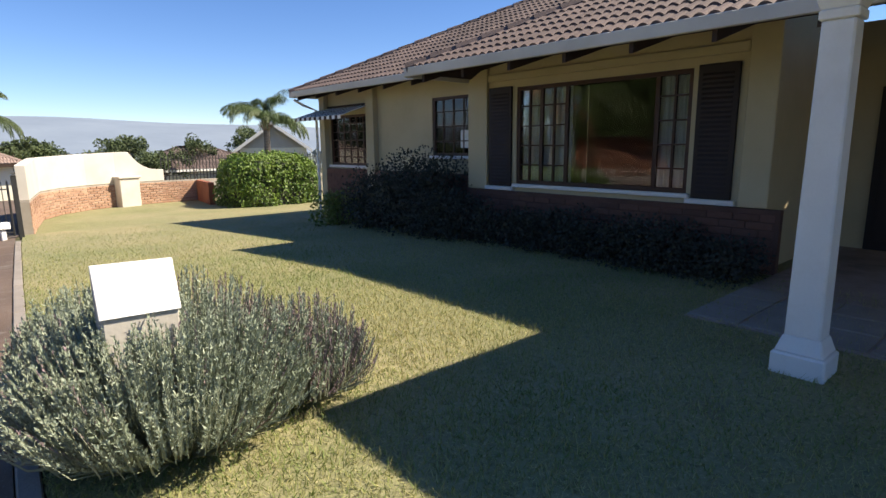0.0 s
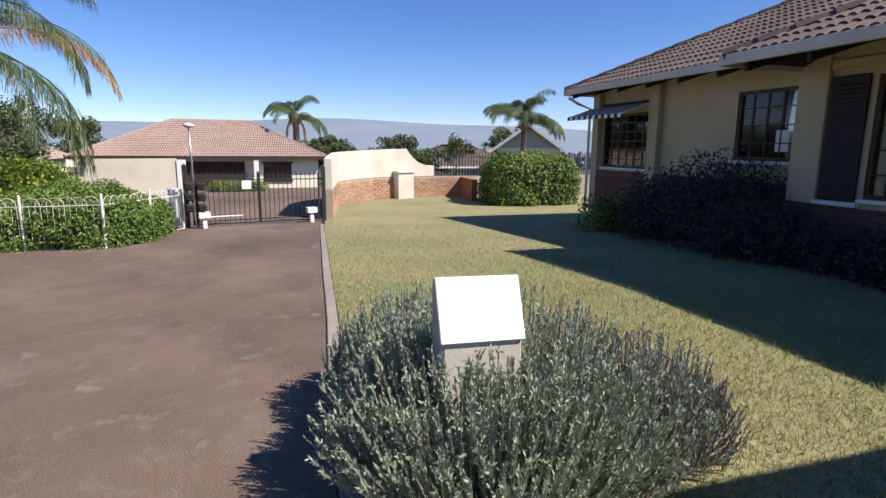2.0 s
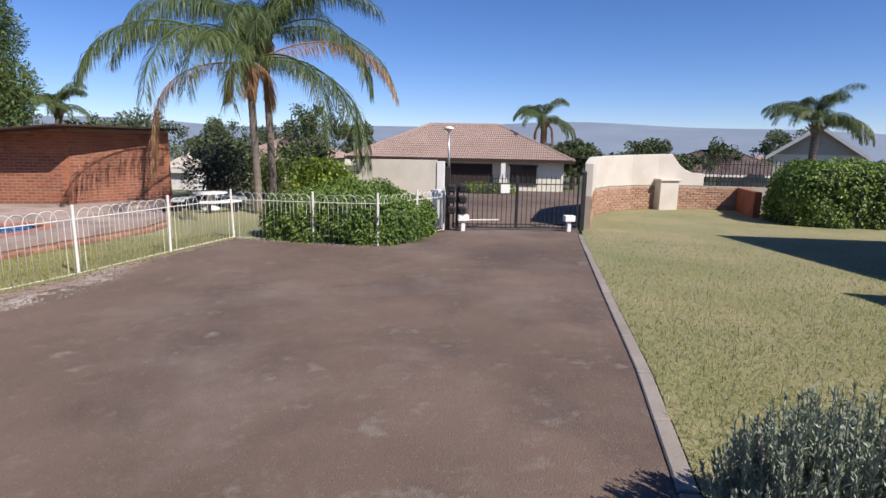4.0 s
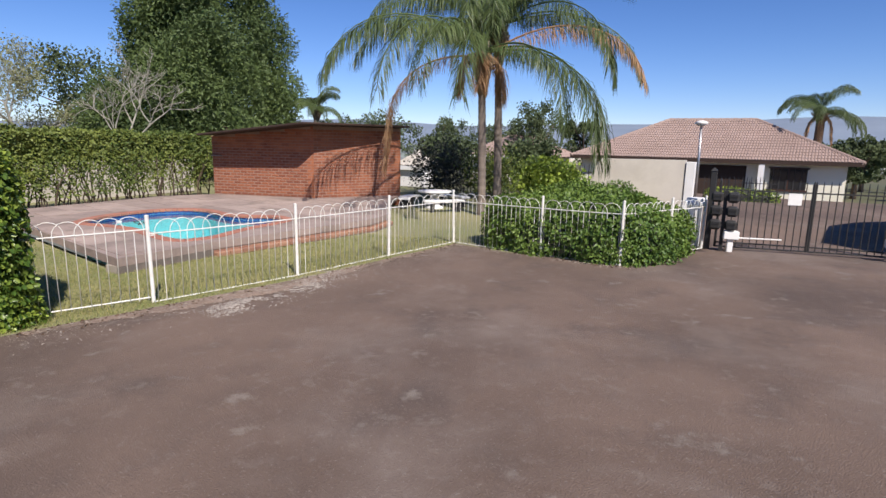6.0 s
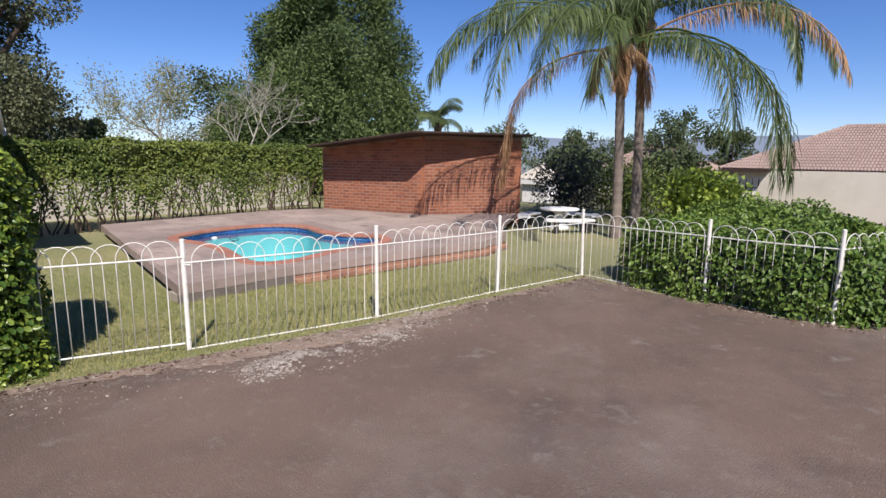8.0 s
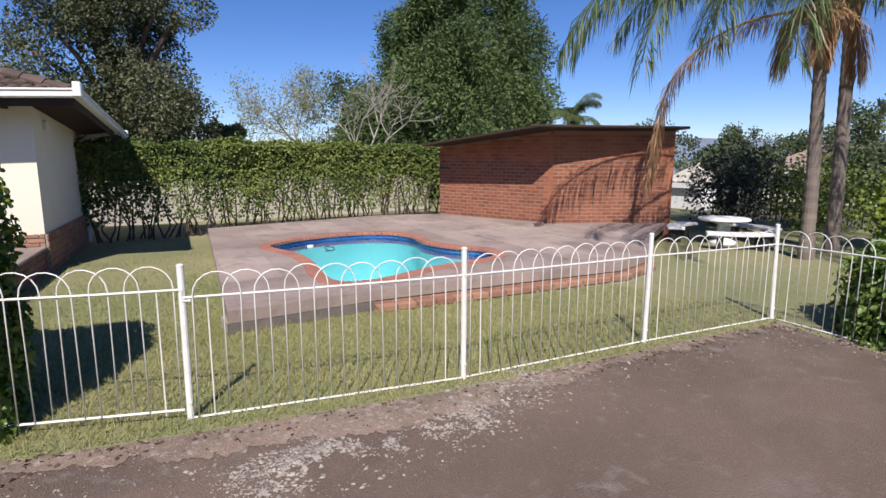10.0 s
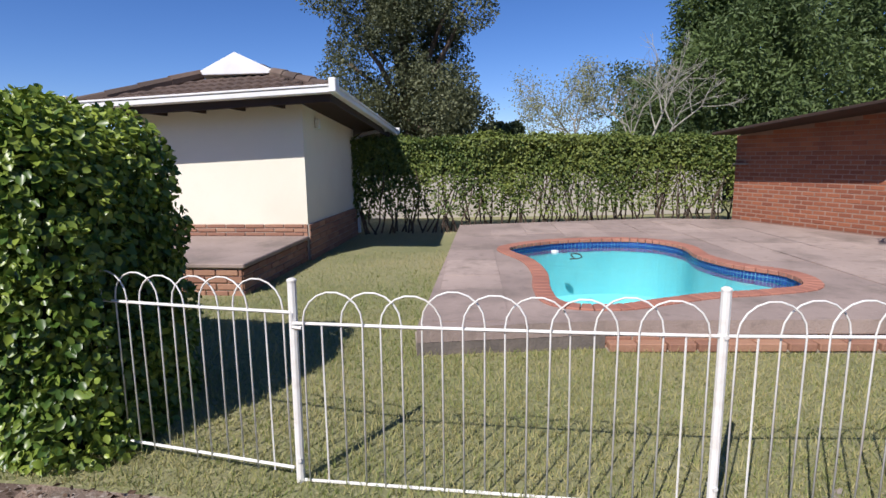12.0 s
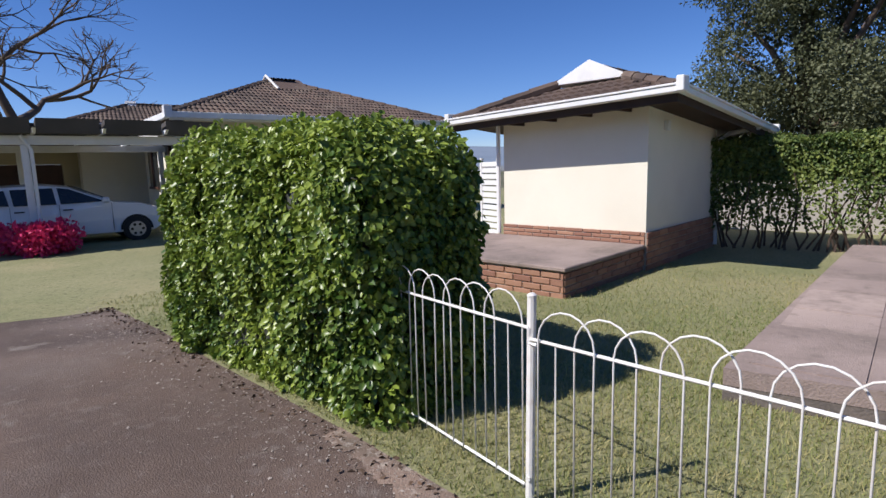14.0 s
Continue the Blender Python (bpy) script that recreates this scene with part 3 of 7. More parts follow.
def main_house():
    at = Vector((7.3, 6.0, -0.45))
    h = thing("house", at, "cream plastered bungalow with a brown tiled hipped roof", "house")
    X, XB = 7.3, 7.8                                       # the two stretches of the front

    def w(mb):
        mb.v = [tuple(Vector(p) - at) for p in mb.v]
        return mb
    big, mid, far = (3.38, 6.35, 0.90, 2.50), (7.90, 9.12, 1.34, 2.53), (11.5, 13.3, 1.07, 2.33)
    part("wall", w(wall_x(X, 0.25, 2.38, 7.45, -0.45, 3.3, [big])), M_YELLOW, h)
    part("wall", w(wall_x(XB, 0.25, 7.45, 13.55, -0.6, 3.2, [mid, far])), M_YELLOW, h)
    part("wall", w(MB().box(X + 0.252, XB + 3, 7.2, 7.44, -0.5, 3.3)), M_YELLOW, h)
    part("wall", w(MB().box(X + 0.252, 10.2, 2.38, 2.62, -0.45, 3.3)), M_YELLOW, h)
    part("wall", w(MB().box(XB + 0.252, 18, 13.3, 13.55, -0.6, 3.1)), M_YELLOW, h)
    part("wall", w(MB().box(9.9, 10.15, -9, 2.37, -0.3, 3.2)), M_YELLOW, h)
    part("pilaster", w(MB().box(XB - 0.14, XB - 0.002, 11.1, 11.42, -0.6, 2.9)), M_YELLOW, h, bevel=0.01)
    part("pilaster", w(MB().box(XB - 0.14, XB - 0.002, 13.36, 13.62, -0.6, 2.9)), M_YELLOW, h, bevel=0.01)
    part("pilaster", w(MB().box(X - 0.07, X - 0.002, 6.98, 7.45, 0.78, 2.95)), M_YELLOW, h, bevel=0.01)
    part("pilaster", w(MB().box(X - 0.07, X - 0.002, 2.36, 2.7, 0.78, 2.95)), M_YELLOW, h, bevel=0.01)
    part("band", w(MB().box(X - 0.06, X - 0.002, 2.71, 6.97, 2.62, 2.74)), M_YELLOW, h, bevel=0.01)
    for x0, y0, y1, zt in ((X, 2.7, 7.1, 2.86), (XB, 7.5, 13.2, 2.95)):
        part("room_back", w(MB().box(x0 + 3.2, x0 + 3.3, y0, y1, -0.1, zt)), M_ROOM, h)
        part("room_side", w(MB().box(x0 + 0.26, x0 + 3.19, y0 - 0.07, y0 - 0.004, -0.1, zt)), M_ROOM, h)
        part("room_side", w(MB().box(x0 + 0.26, x0 + 3.19, y1 + 0.004, y1 + 0.08, -0.1, zt)), M_ROOM, h)
        part("room_top", w(MB().box(x0 + 0.26, x0 + 3.19, y0, y1, zt + 0.004, zt + 0.08)), M_ROOM, h)
        part("room_floor", w(MB().box(x0 + 0.26, x0 + 3.19, y0, y1, -0.18, -0.104)), M_ROOM, h)
    for y0, y1, z0, z1, cols, rows, cur, split in ((*big, 12, 5, ((0.0, 0.17), (0.66, 1.0)), (2, 8, 10)), (*mid, 4, 4, ((0.0, 0.45),), ()), (*far, 6, 6, ((0.0, 1.0),), ())):
        fw = framed_window(h, X if z1 == 2.50 else XB, y0, y1, z0, z1, cols, rows, curtains=cur, split=split)
        for ob in (fw, *fw.children):
            ob.data.transform(Matrix.Translation(-at))
    part("notice", w(MB().box(XB + 0.05, XB + 0.056, 8.05, 8.3, 1.5, 1.85)), M_WHITE, h, "white paper notice behind the window pane")
    for ya, yb in ((6.43, 6.95), (2.80, 3.30)):
        sh = part("shutter", w(MB().box(X - 0.05, X - 0.004, ya, yb, 0.85, 2.52)), M_SHUTTER, h, "dark timber shutter", bevel=0.008)
        n = 26
        slats = MB()
        for i in range(n):
            z = 0.92 + i * (1.52 / n)
            slats.hexa([(X - 0.062, ya + 0.06, z), (X - 0.062, yb - 0.06, z), (X - 0.045, yb - 0.06, z + 0.045), (X - 0.045, ya + 0.06, z + 0.045)],
                       [(X - 0.054, ya + 0.06, z), (X - 0.054, yb - 0.06, z), (X - 0.037, yb - 0.06, z + 0.045), (X - 0.037, ya + 0.06, z + 0.045)])
        part("slat", w(slats), M_SHUTTER, sh)
        part("sill", w(MB().box(X - 0.09, X - 0.004, ya - 0.06, yb + 0.06, 0.78, 0.845)), M_WHITE, h, bevel=0.008)
    plinth = part("plinth", w(MB().box(X - 0.10, X - 0.002, 2.2, 7.46, -0.45, 0.77)), M_DARKBRICK, h)
    brick_face(plinth, Vector((X - 0.10, 7.4, 0)) - at, -90, 5.15, -0.15, 0.76, M_DARKBRICK, 0.30, 0.085, limit=150)
    plinth = part("plinth", w(MB().box(XB - 0.12, XB - 0.002, 7.47, 13.6, -0.6, 0.98)), M_DARKBRICK, h)
    brick_face(plinth, Vector((XB - 0.12, 13.6, 0)) - at, -90, 6.1, -0.3, 0.96, M_DARKBRICK, 0.30, 0.085, limit=150)
    # roofs
    k = 0.48
    up = Vector((1, 0, k)).normalized()
    flat = 1 / math.hypot(1, k)
    A0, A1 = Vector((5.8, -7.0, 2.76)) - at, Vector((5.8, 7.4, 2.76)) - at
    ra = part("roof", w(MB().box(7.32, 7.5, -7, 7.2, 3.301, 3.4)), M_RAFTER, h)
    roof_plane(ra, A1, A0, up, 6.2, lambda s: s * flat, lambda s: 0.0, M_TILE, limit=300)
    upn = Vector((0, -1, k)).normalized()
    roof_plane(ra, A1 + Vector((8, 0, 0)), A1, upn, 6.2, lambda s: 0, lambda s: s * flat, M_TILE)
    ridge_caps(ra, A1, A1 + Vector((1, -1, k)) * 5.5, M_TILE)
    rb = part("roof", w(MB().box(7.82, 8.0, 7.5, 13.3, 3.201, 3.28)), M_RAFTER, h)
    B1 = Vector((7.05, 13.95, 2.93)) - at
    roof_plane(rb, B1, B1 - Vector((0, 14, 0)), up, 5.6, lambda s: s * flat, lambda s: 0.0, M_TILE, limit=120)
    roof_plane(rb, B1 + Vector((12, 0, 0)), B1, upn, 5.6, lambda s: s * flat, lambda s: s * flat, M_TILE)
    ridge_caps(rb, B1, B1 + Vector((1, -1, k)) * 5.0, M_TILE)
    part("fascia", w(MB().box(5.74, 5.80, -7, 7.42, 2.65, 2.79)), M_OFFWHITE, h, bevel=0.01)
    part("fascia", w(MB().box(5.80, 7.28, 7.42, 7.47, 2.65, 2.79)), M_OFFWHITE, h, bevel=0.01)
    part("fascia", w(MB().box(6.99, 7.05, 7.0, 13.97, 2.82, 2.96)), M_OFFWHITE, h, bevel=0.01)
    part("fascia", w(MB().box(7.05, 19, 13.97, 14.02, 2.82, 2.96)), M_OFFWHITE, h, bevel=0.01)
    y = -6.5
    while y < 7.3:
        part("rafter", w(MB().hexa([(5.83, y, 2.54), (5.83, y + 0.05, 2.54), (7.3, y + 0.05, 2.98), (7.3, y, 2.98)], [(5.83, y, 2.66), (5.83, y + 0.05, 2.66), (7.3, y + 0.05, 3.28), (7.3, y, 3.28)])), M_RAFTER, h)
        y += 0.9
    for i in range(7):
        y = 7.9 + i * 0.95
        part("rafter", w(MB().hexa([(7.07, y, 2.72), (7.07, y + 0.05, 2.72), (7.8, y + 0.05, 2.95), (7.8, y, 2.95)], [(7.07, y, 2.83), (7.07, y + 0.05, 2.83), (7.8, y + 0.05, 3.15), (7.8, y, 3.15)])), M_RAFTER, h)
    part("downpipe", w(MB().tube([(7.0, 13.7, 2.75), (7.25, 13.7, 2.62), (7.62, 13.7, 2.5), (7.62, 13.7, -0.4)], 0.035, 8)), M_WHITE, h)
    # awning of painted slats over the far window
    aw = part("awning", w(MB().box(7.77, 7.80, 11.45, 13.7, 2.52, 2.58)), M_RAFTER, h, "striped sloping awning")
    for i in range(18):
        y = 11.45 + i * 0.125
        part("slat", w(MB().hexa([(7.0, y, 2.26), (7.0, y + 0.12, 2.26), (7.79, y + 0.12, 2.52), (7.79, y, 2.52)], [(7.0, y, 2.275), (7.0, y + 0.12, 2.275), (7.79, y + 0.12, 2.535), (7.79, y, 2.535)])), M_RAFTER if i % 2 else M_WHITE, aw)
        part("valance", w(MB().box(6.985, 6.997, y, y + 0.12, 2.19, 2.275)), M_RAFTER if i % 2 else M_WHITE, aw)
    # porch: roof over the entrance and its column
    cp = part("porch_roof", w(MB().box(3.70, 9.9, -8, 1.06, 2.62, 2.80)), M_WHITE, h)
    part("porch_gutter", w(MB().box(3.61, 9.9, 1.06, 1.15, 2.66, 2.80).box(3.61, 3.70, -8, 1.06, 2.66, 2.80)), M_WHITE, h, bevel=0.015)
    col = Vector((4.27, 1.07, 0.0))
    for yy in (0.0, -4.2):
        o = col + Vector((0, yy, 0))
        c = part("column", w(MB().add([(o.x + sx * r, o.y + sy * r, z) for z, r in ((0.26, 0.108), (2.30, 0.092)) for sx, sy in ((-1, -1), (1, -1), (1, 1), (-1, 1))], [(0, 1, 5, 4), (1, 2, 6, 5), (2, 3, 7, 6), (3, 0, 4, 7), (3, 2, 1, 0), (4, 5, 6, 7)])), M_WHITE, h, "white painted square column", bevel=0.012)
        b, t = MB(), MB()
        for z0, z1, r0, r1 in ((-0.02, 0.15, 0.165, 0.165), (0.15, 0.27, 0.15, 0.112)):
            b.hexa([(o.x + sx * r0, o.y + sy * r0, z0) for sx, sy in ((-1, -1), (1, -1), (1, 1), (-1, 1))], [(o.x + sx * r1, o.y + sy * r1, z1) for sx, sy in ((-1, -1), (1, -1), (1, 1), (-1, 1))])
        for z0, z1, r0, r1 in ((2.30, 2.36, 0.108, 0.108), (2.36, 2.52, 0.10, 0.16), (2.52, 2.63, 0.165, 0.165)):
            t.hexa([(o.x + sx * r0, o.y + sy * r0, z0) for sx, sy in ((-1, -1), (1, -1), (1, 1), (-1, 1))], [(o.x + sx * r1, o.y + sy * r1, z1) for sx, sy in ((-1, -1), (1, -1), (1, 1), (-1, 1))])
        part("base", w(b), M_WHITE, c, bevel=0.012)
        part("capital", w(t), M_WHITE, c, bevel=0.008)
    # door made wide and near-black, putting the porch's deep shade into its colour
    door = part("door", w(MB().box(9.84, 9.9, -0.6, 1.9, 0.015, 2.3)), M_SHUTTER, h, "wide double door, near-black for the dark porch recess")
    for y in (-0.5, 0.68):
        part("door_panel", w(MB().box(9.815, 9.838, y, y + 1.12, 0.15, 2.2)), M_SHUTTER, door, bevel=0.008)
    patio = part("porch_floor", w(MB().box(4.9, 9.9, -8, 2.2, -0.3, 0.012)), M_CONC, h)
    for i in range(7):
        for j in range(3):
            part("paving_slab", w(MB().box(4.95 + j * 0.46, 5.39 + j * 0.46, -1.0 + i * 0.46, -0.56 + i * 0.46, 0.0, 0.022 + RNG.uniform(0, 0.008))), M_KERB, patio, bevel=0.008)


main_house()


# ---- pool hut ----
def hut():
    at, turn = (-11.15, 6.17, -0.42), 169.0               # local x runs back into the hut, local y to its south side
    h = thing("pool_hut", at, "small cream plastered hut with brick plinth and mossy tiled roof", "hut", turn=turn)
    S, D, L = 2.28, 3.0, 2.55
    z0 = 0.57
    part("wall", MB().hexa([(S, 0, 0), (S + D, 0, 0), (S + D, L, 0), (S, L, 0)], [(S, 0, 2.50), (S + D, 0, 2.22), (S + D, L, 2.12), (S, L, 2.36)]), M_PLASTER, h)
    plinth = part("plinth", MB().box(S - 0.03, S - 0.002, 0.0, L, 0.38, z0).box(S - 0.03, S + D, -0.03, -0.002, 0, z0), M_MORTAR, h)
    brick_face(plinth, (S - 0.03, L, 0), -90, L, 0.40, z0 + 0.01, M_STONE, 0.30, 0.052, limit=120, proud=0.016)
    brick_face(plinth, (S - 0.03, -0.03, 0), 0, D, 0.0, z0, M_STONE, 0.30, 0.085, limit=120, proud=0.016)
    terrace = part("terrace", MB().box(0.03, S - 0.035, 0.03, L + 2.0, 0, 0.345), M_MORTAR, h)
    part("terrace_top", MB().box(-0.02, S - 0.03, -0.02, L + 2.0, 0.345, 0.40), M_CONC, h, "worn concrete terrace top", bevel=0.012)
    brick_face(terrace, (0.03, L + 2.0, 0), -90, L + 1.97, 0.0, 0.345, M_STONE, 0.26, 0.072, limit=120, proud=0.018)
    brick_face(terrace, (0.03, 0.03, 0), 0, S - 0.06, 0.0, 0.345, M_STONE, 0.26, 0.072, limit=120, proud=0.018)
    # hipped roof with a low pitch
    e, k, ze = 0.62, 0.32, 2.50
    x0, x1, y0, y1 = S - e, S + D + 1.05, -e, L + e
    fl = 1 / math.hypot(1, k)
    half = (y1 - y0) / 2
    rl = half / fl
    back, side = 0.38, 0.15                                # how far the eaves have sunk at the back and at the south end
    sag = lambda x, y: -back * (x - x0) / (x1 - x0) - side * (y - y0) / (y1 - y0)
    rim = [(x0 + 0.05, y0 + 0.05), (x1 - 0.05, y0 + 0.05), (x1 - 0.05, y1 - 0.05), (x0 + 0.05, y1 - 0.05)]
    roof = part("roof", MB().hexa([(x, y, ze - 0.05 + sag(x, y)) for x, y in rim], [(x, y, ze - 0.03 + sag(x, y)) for x, y in rim]), M_RAFTER, h)
    cut = half - 0.62                                      # the front hip stops under a white gablet
    along = lambda s: s * fl
    short = lambda s: min(s * fl, cut)
    roof_plane(roof, (x0, y0, ze), (x0, y1, ze - side), Vector((1, 0, k)).normalized(), cut / fl, along, along, M_TILE2, limit=110)
    roof_plane(roof, (x1, y0, ze - back), (x1, y1, ze - back - side), Vector((-1, 0, k)).normalized(), rl, along, along, M_TILE2)
    roof_plane(roof, (x0, y0, ze), (x1, y0, ze - back), Vector((0, 1, k)).normalized(), rl, along, along, M_TILE2)
    roof_plane(roof, (x0, y1, ze - side), (x1, y1, ze - side - back), Vector((0, -1, k)).normalized(), rl, along, along, M_TILE2)
    top = ze + k * half + 0.03
    yc, zc = y0 + half, ze + k * cut
    for p, q, zq in (((x0, y0), (x0 + cut, y0 + cut), zc), ((x0, y1), (x0 + cut, y1 - cut), zc), ((x1, y0), (x1 - half, yc), top), ((x1, y1), (x1 - half, yc), top), ((x0 + cut, yc), (x1 - half, yc), top)):
        ridge_caps(roof, (*p, ze + 0.02 + sag(*p) if zq != top or p[0] == x1 else top), (*q, zq + 0.02), M_TILE2, r=0.09)

    def trough(pts, width, z0, z1):
        """A length of gutter between two points, width (dx, dy) thick."""
        ring = [(x + a * width[0], y + a * width[1]) for (x, y), a in ((pts[0], 0), (pts[1], 0), (pts[1], 1), (pts[0], 1))]
        return MB().hexa([(x, y, ze + z0 + sag(x, y)) for x, y in ring], [(x, y, ze + z1 + sag(x, y)) for x, y in ring])
    gut = part("gutter", trough(((x0 - 0.003, y0 - 0.1), (x0 - 0.003, y1 + 0.1)), (-0.105, 0), -0.06, 0.018), M_WHITE, h, "white painted gutter", bevel=0.01)
    part("lip", trough(((x0 - 0.003, y0 - 0.1), (x0 - 0.003, y1 + 0.1)), (-0.122, 0), 0.020, 0.05), M_WHITE, gut, bevel=0.006)
    gut = part("gutter", trough(((x0, y0 - 0.003), (x1 + 0.1, y0 - 0.003)), (0, -0.105), -0.06, 0.018), M_WHITE, h, bevel=0.01)
    part("lip", trough(((x0, y0 - 0.003), (x1 + 0.1, y0 - 0.003)), (0, -0.122), 0.020, 0.05), M_WHITE, gut, bevel=0.006)
    for yy in (y0 - 0.07, y1 + 0.03):
        zs = ze + sag(x0, yy)
        part("gutter_stop", MB().box(x0 - 0.13, x0 + 0.06, yy - 0.05, yy + 0.05, zs - 0.05, zs + 0.14), M_WHITE, h, bevel=0.01)
    part("gutter_stop", MB().box(x1 + 0.06, x1 + 0.14, y0 - 0.14, y0 + 0.02, ze - back - 0.05, ze - back + 0.10), M_WHITE, h, bevel=0.01)
    part("fascia", trough(((x0 + 0.02, y0), (x0 + 0.02, y1)), (-0.022, 0), -0.16, -0.062), M_RAFTER, h)
    part("fascia", trough(((x0, y0 + 0.02), (x1, y0 + 0.02)), (0, -0.022), -0.16, -0.062), M_RAFTER, h)
    yr = 0.25
    while yr < L:
        zr = ze + sag(x0, yr)
        part("rafter", MB().box(x0 + 0.03, S - 0.004, yr, yr + 0.05, zr - 0.15, zr - 0.056), M_RAFTER, h)
        yr += 0.62
    part("gable_vent", MB().hexa([(x0 + cut - 0.05, yc - 0.74, zc + 0.01), (x0 + cut - 0.05, yc + 0.74, zc + 0.01), (x0 + cut - 0.05, yc, top + 0.13)], [(x0 + cut + 0.75, yc - 0.66, zc + 0.01), (x0 + cut + 0.75, yc + 0.66, zc + 0.01), (x0 + cut + 0.75, yc, top + 0.05)]), M_WHITE, h, "white painted ridge gablet", bevel=0.01)
    part("downpipe", MB().tube([(x1 - 0.9, y0 - 0.05, ze - 0.36), (x1 - 1.0, -0.2, ze - 0.45), (S + D - 0.06, -0.07, ze - 0.55), (S + D - 0.06, -0.07, 0.05)], 0.04, 8), M_WHITE, h, "white downpipe")
    part("downpipe", MB().tube([(S - 0.05, L + 0.08, ze - 0.2), (S - 0.05, L + 0.08, 0.42)], 0.035, 8), M_WHITE, h)
    part("wall_light", MB().box(S + 0.55, S + 0.66, -0.07, -0.003, 2.05, 2.2), M_WHITE, h, bevel=0.01)


hut()


# ---- brick outbuilding beyond the pool ----
def outbuilding():
    P = [Vector((-15.5, 14.9, -0.5)), Vector((-12.35, 15.75, -0.5)), Vector((-11.0, 18.1, -0.5)), Vector((-16.6, 20.5, -0.5))]
    at = P[1]
    h = thing("brick_outbuilding", at, "low red brick outbuilding with a sloping sheet roof", "outbuilding")
    L = [p - at for p in P]
    zl, zr = 2.0, 2.32
    tops = [zl, zr, zr, zr - 0.3]
    part("wall", MB().hexa([(p.x, p.y, 0) for p in L], [(p.x, p.y, t) for p, t in zip(L, tops)]), M_REDMORTAR, h)
    d = (P[1] - P[0])
    n = Vector((d.y, -d.x, 0)).normalized()
    a = math.degrees(math.atan2(d.y, d.x))
    wl = part("brick_face", MB().hexa([tuple(L[0] + n * 0.002), tuple(L[1] + n * 0.002), tuple(L[1] + n * 0.006), tuple(L[0] + n * 0.006)], [tuple(L[0] + n * 0.002 + Vector((0, 0, zl))), tuple(L[1] + n * 0.002 + Vector((0, 0, zr))), tuple(L[1] + n * 0.006 + Vector((0, 0, zr))), tuple(L[0] + n * 0.006 + Vector((0, 0, zl)))]), M_REDMORTAR, h)
    ln = d.length
    brick_face(wl, L[0] + n * 0.004, a, ln, 0.0, 2.7, M_BRICK, 0.215, 0.068, limit=290, proud=0.006, rough_ends=0.002, top=lambda x: zl + (zr - zl) * x / ln)
    d2 = P[2] - P[1]
    n2 = Vector((d2.y, -d2.x, 0)).normalized()
    w2 = part("brick_face", MB().hexa([tuple(L[1] + n2 * 0.002), tuple(L[2] + n2 * 0.002), tuple(L[2] + n2 * 0.006), tuple(L[1] + n2 * 0.006)], [tuple(p + Vector((0, 0, zr))) for p in (L[1] + n2 * 0.002, L[2] + n2 * 0.002, L[2] + n2 * 0.006, L[1] + n2 * 0.006)]), M_REDMORTAR, h)
    brick_face(w2, L[1] + n2 * 0.004, math.degrees(math.atan2(d2.y, d2.x)), d2.length, 0.0, 2.30, M_BRICK, 0.215, 0.068, limit=250, proud=0.006, rough_ends=0.002)
    roof = [L[0] + n * 0.75 + d.normalized() * 0.05, L[1] + n * 0.75 + n2 * 0.3, L[2] + n2 * 0.35 + d2.normalized() * 0.15, L[3] + Vector((-0.3, 0.3, 0))]
    zz = [zl - 0.0, zr + 0.03, zr + 0.03, zr - 0.2]
    part("roof", MB().hexa([(p.x, p.y, z) for p, z in zip(roof, zz)], [(p.x, p.y, z + 0.055) for p, z in zip(roof, zz)]), M_RAFTER, h, bevel=0.01)
    part("ledge", MB().hexa([tuple(L[0] + n * 0.01 + Vector((0, 0, 1.42))), tuple(L[0] + n * 0.01 + d.normalized() * 0.32 + Vector((0, 0, 1.42))), tuple(L[0] + n * 0.09 + d.normalized() * 0.32 + Vector((0, 0, 1.42))), tuple(L[0] + n * 0.09 + Vector((0, 0, 1.42)))], [tuple(L[0] + n * 0.01 + Vector((0, 0, 1.45))), tuple(L[0] + n * 0.01 + d.normalized() * 0.32 + Vector((0, 0, 1.45))), tuple(L[0] + n * 0.09 + d.normalized() * 0.32 + Vector((0, 0, 1.45))), tuple(L[0] + n * 0.09 + Vector((0, 0, 1.45)))]), M_KERB, h)


outbuilding()


# ---- pool ----
def smooth_loop(ctrl, per=6):
    out, n = [], len(ctrl)
    for i in range(n):
        p0, p1, p2, p3 = (Vector((*ctrl[(i + k) % n], 0)) for k in (-1, 0, 1, 2))
        for s in range(per):
            t = s / per
            out.append(0.5 * (2 * p1 + (p2 - p0) * t + (2 * p0 - 5 * p1 + 4 * p2 - p3) * t * t + (3 * p1 - p0 - 3 * p2 + p3) * t ** 3))
    return out


M_DARKEDGE = mat("dark stained concrete edge", (0.17, 0.145, 0.125), (0.10, 0.085, 0.075), 2, 0.92, 0.6, 50, stain=(0.25, 0.20, 0.165), stain_scale=3, stain_amount=0.6)


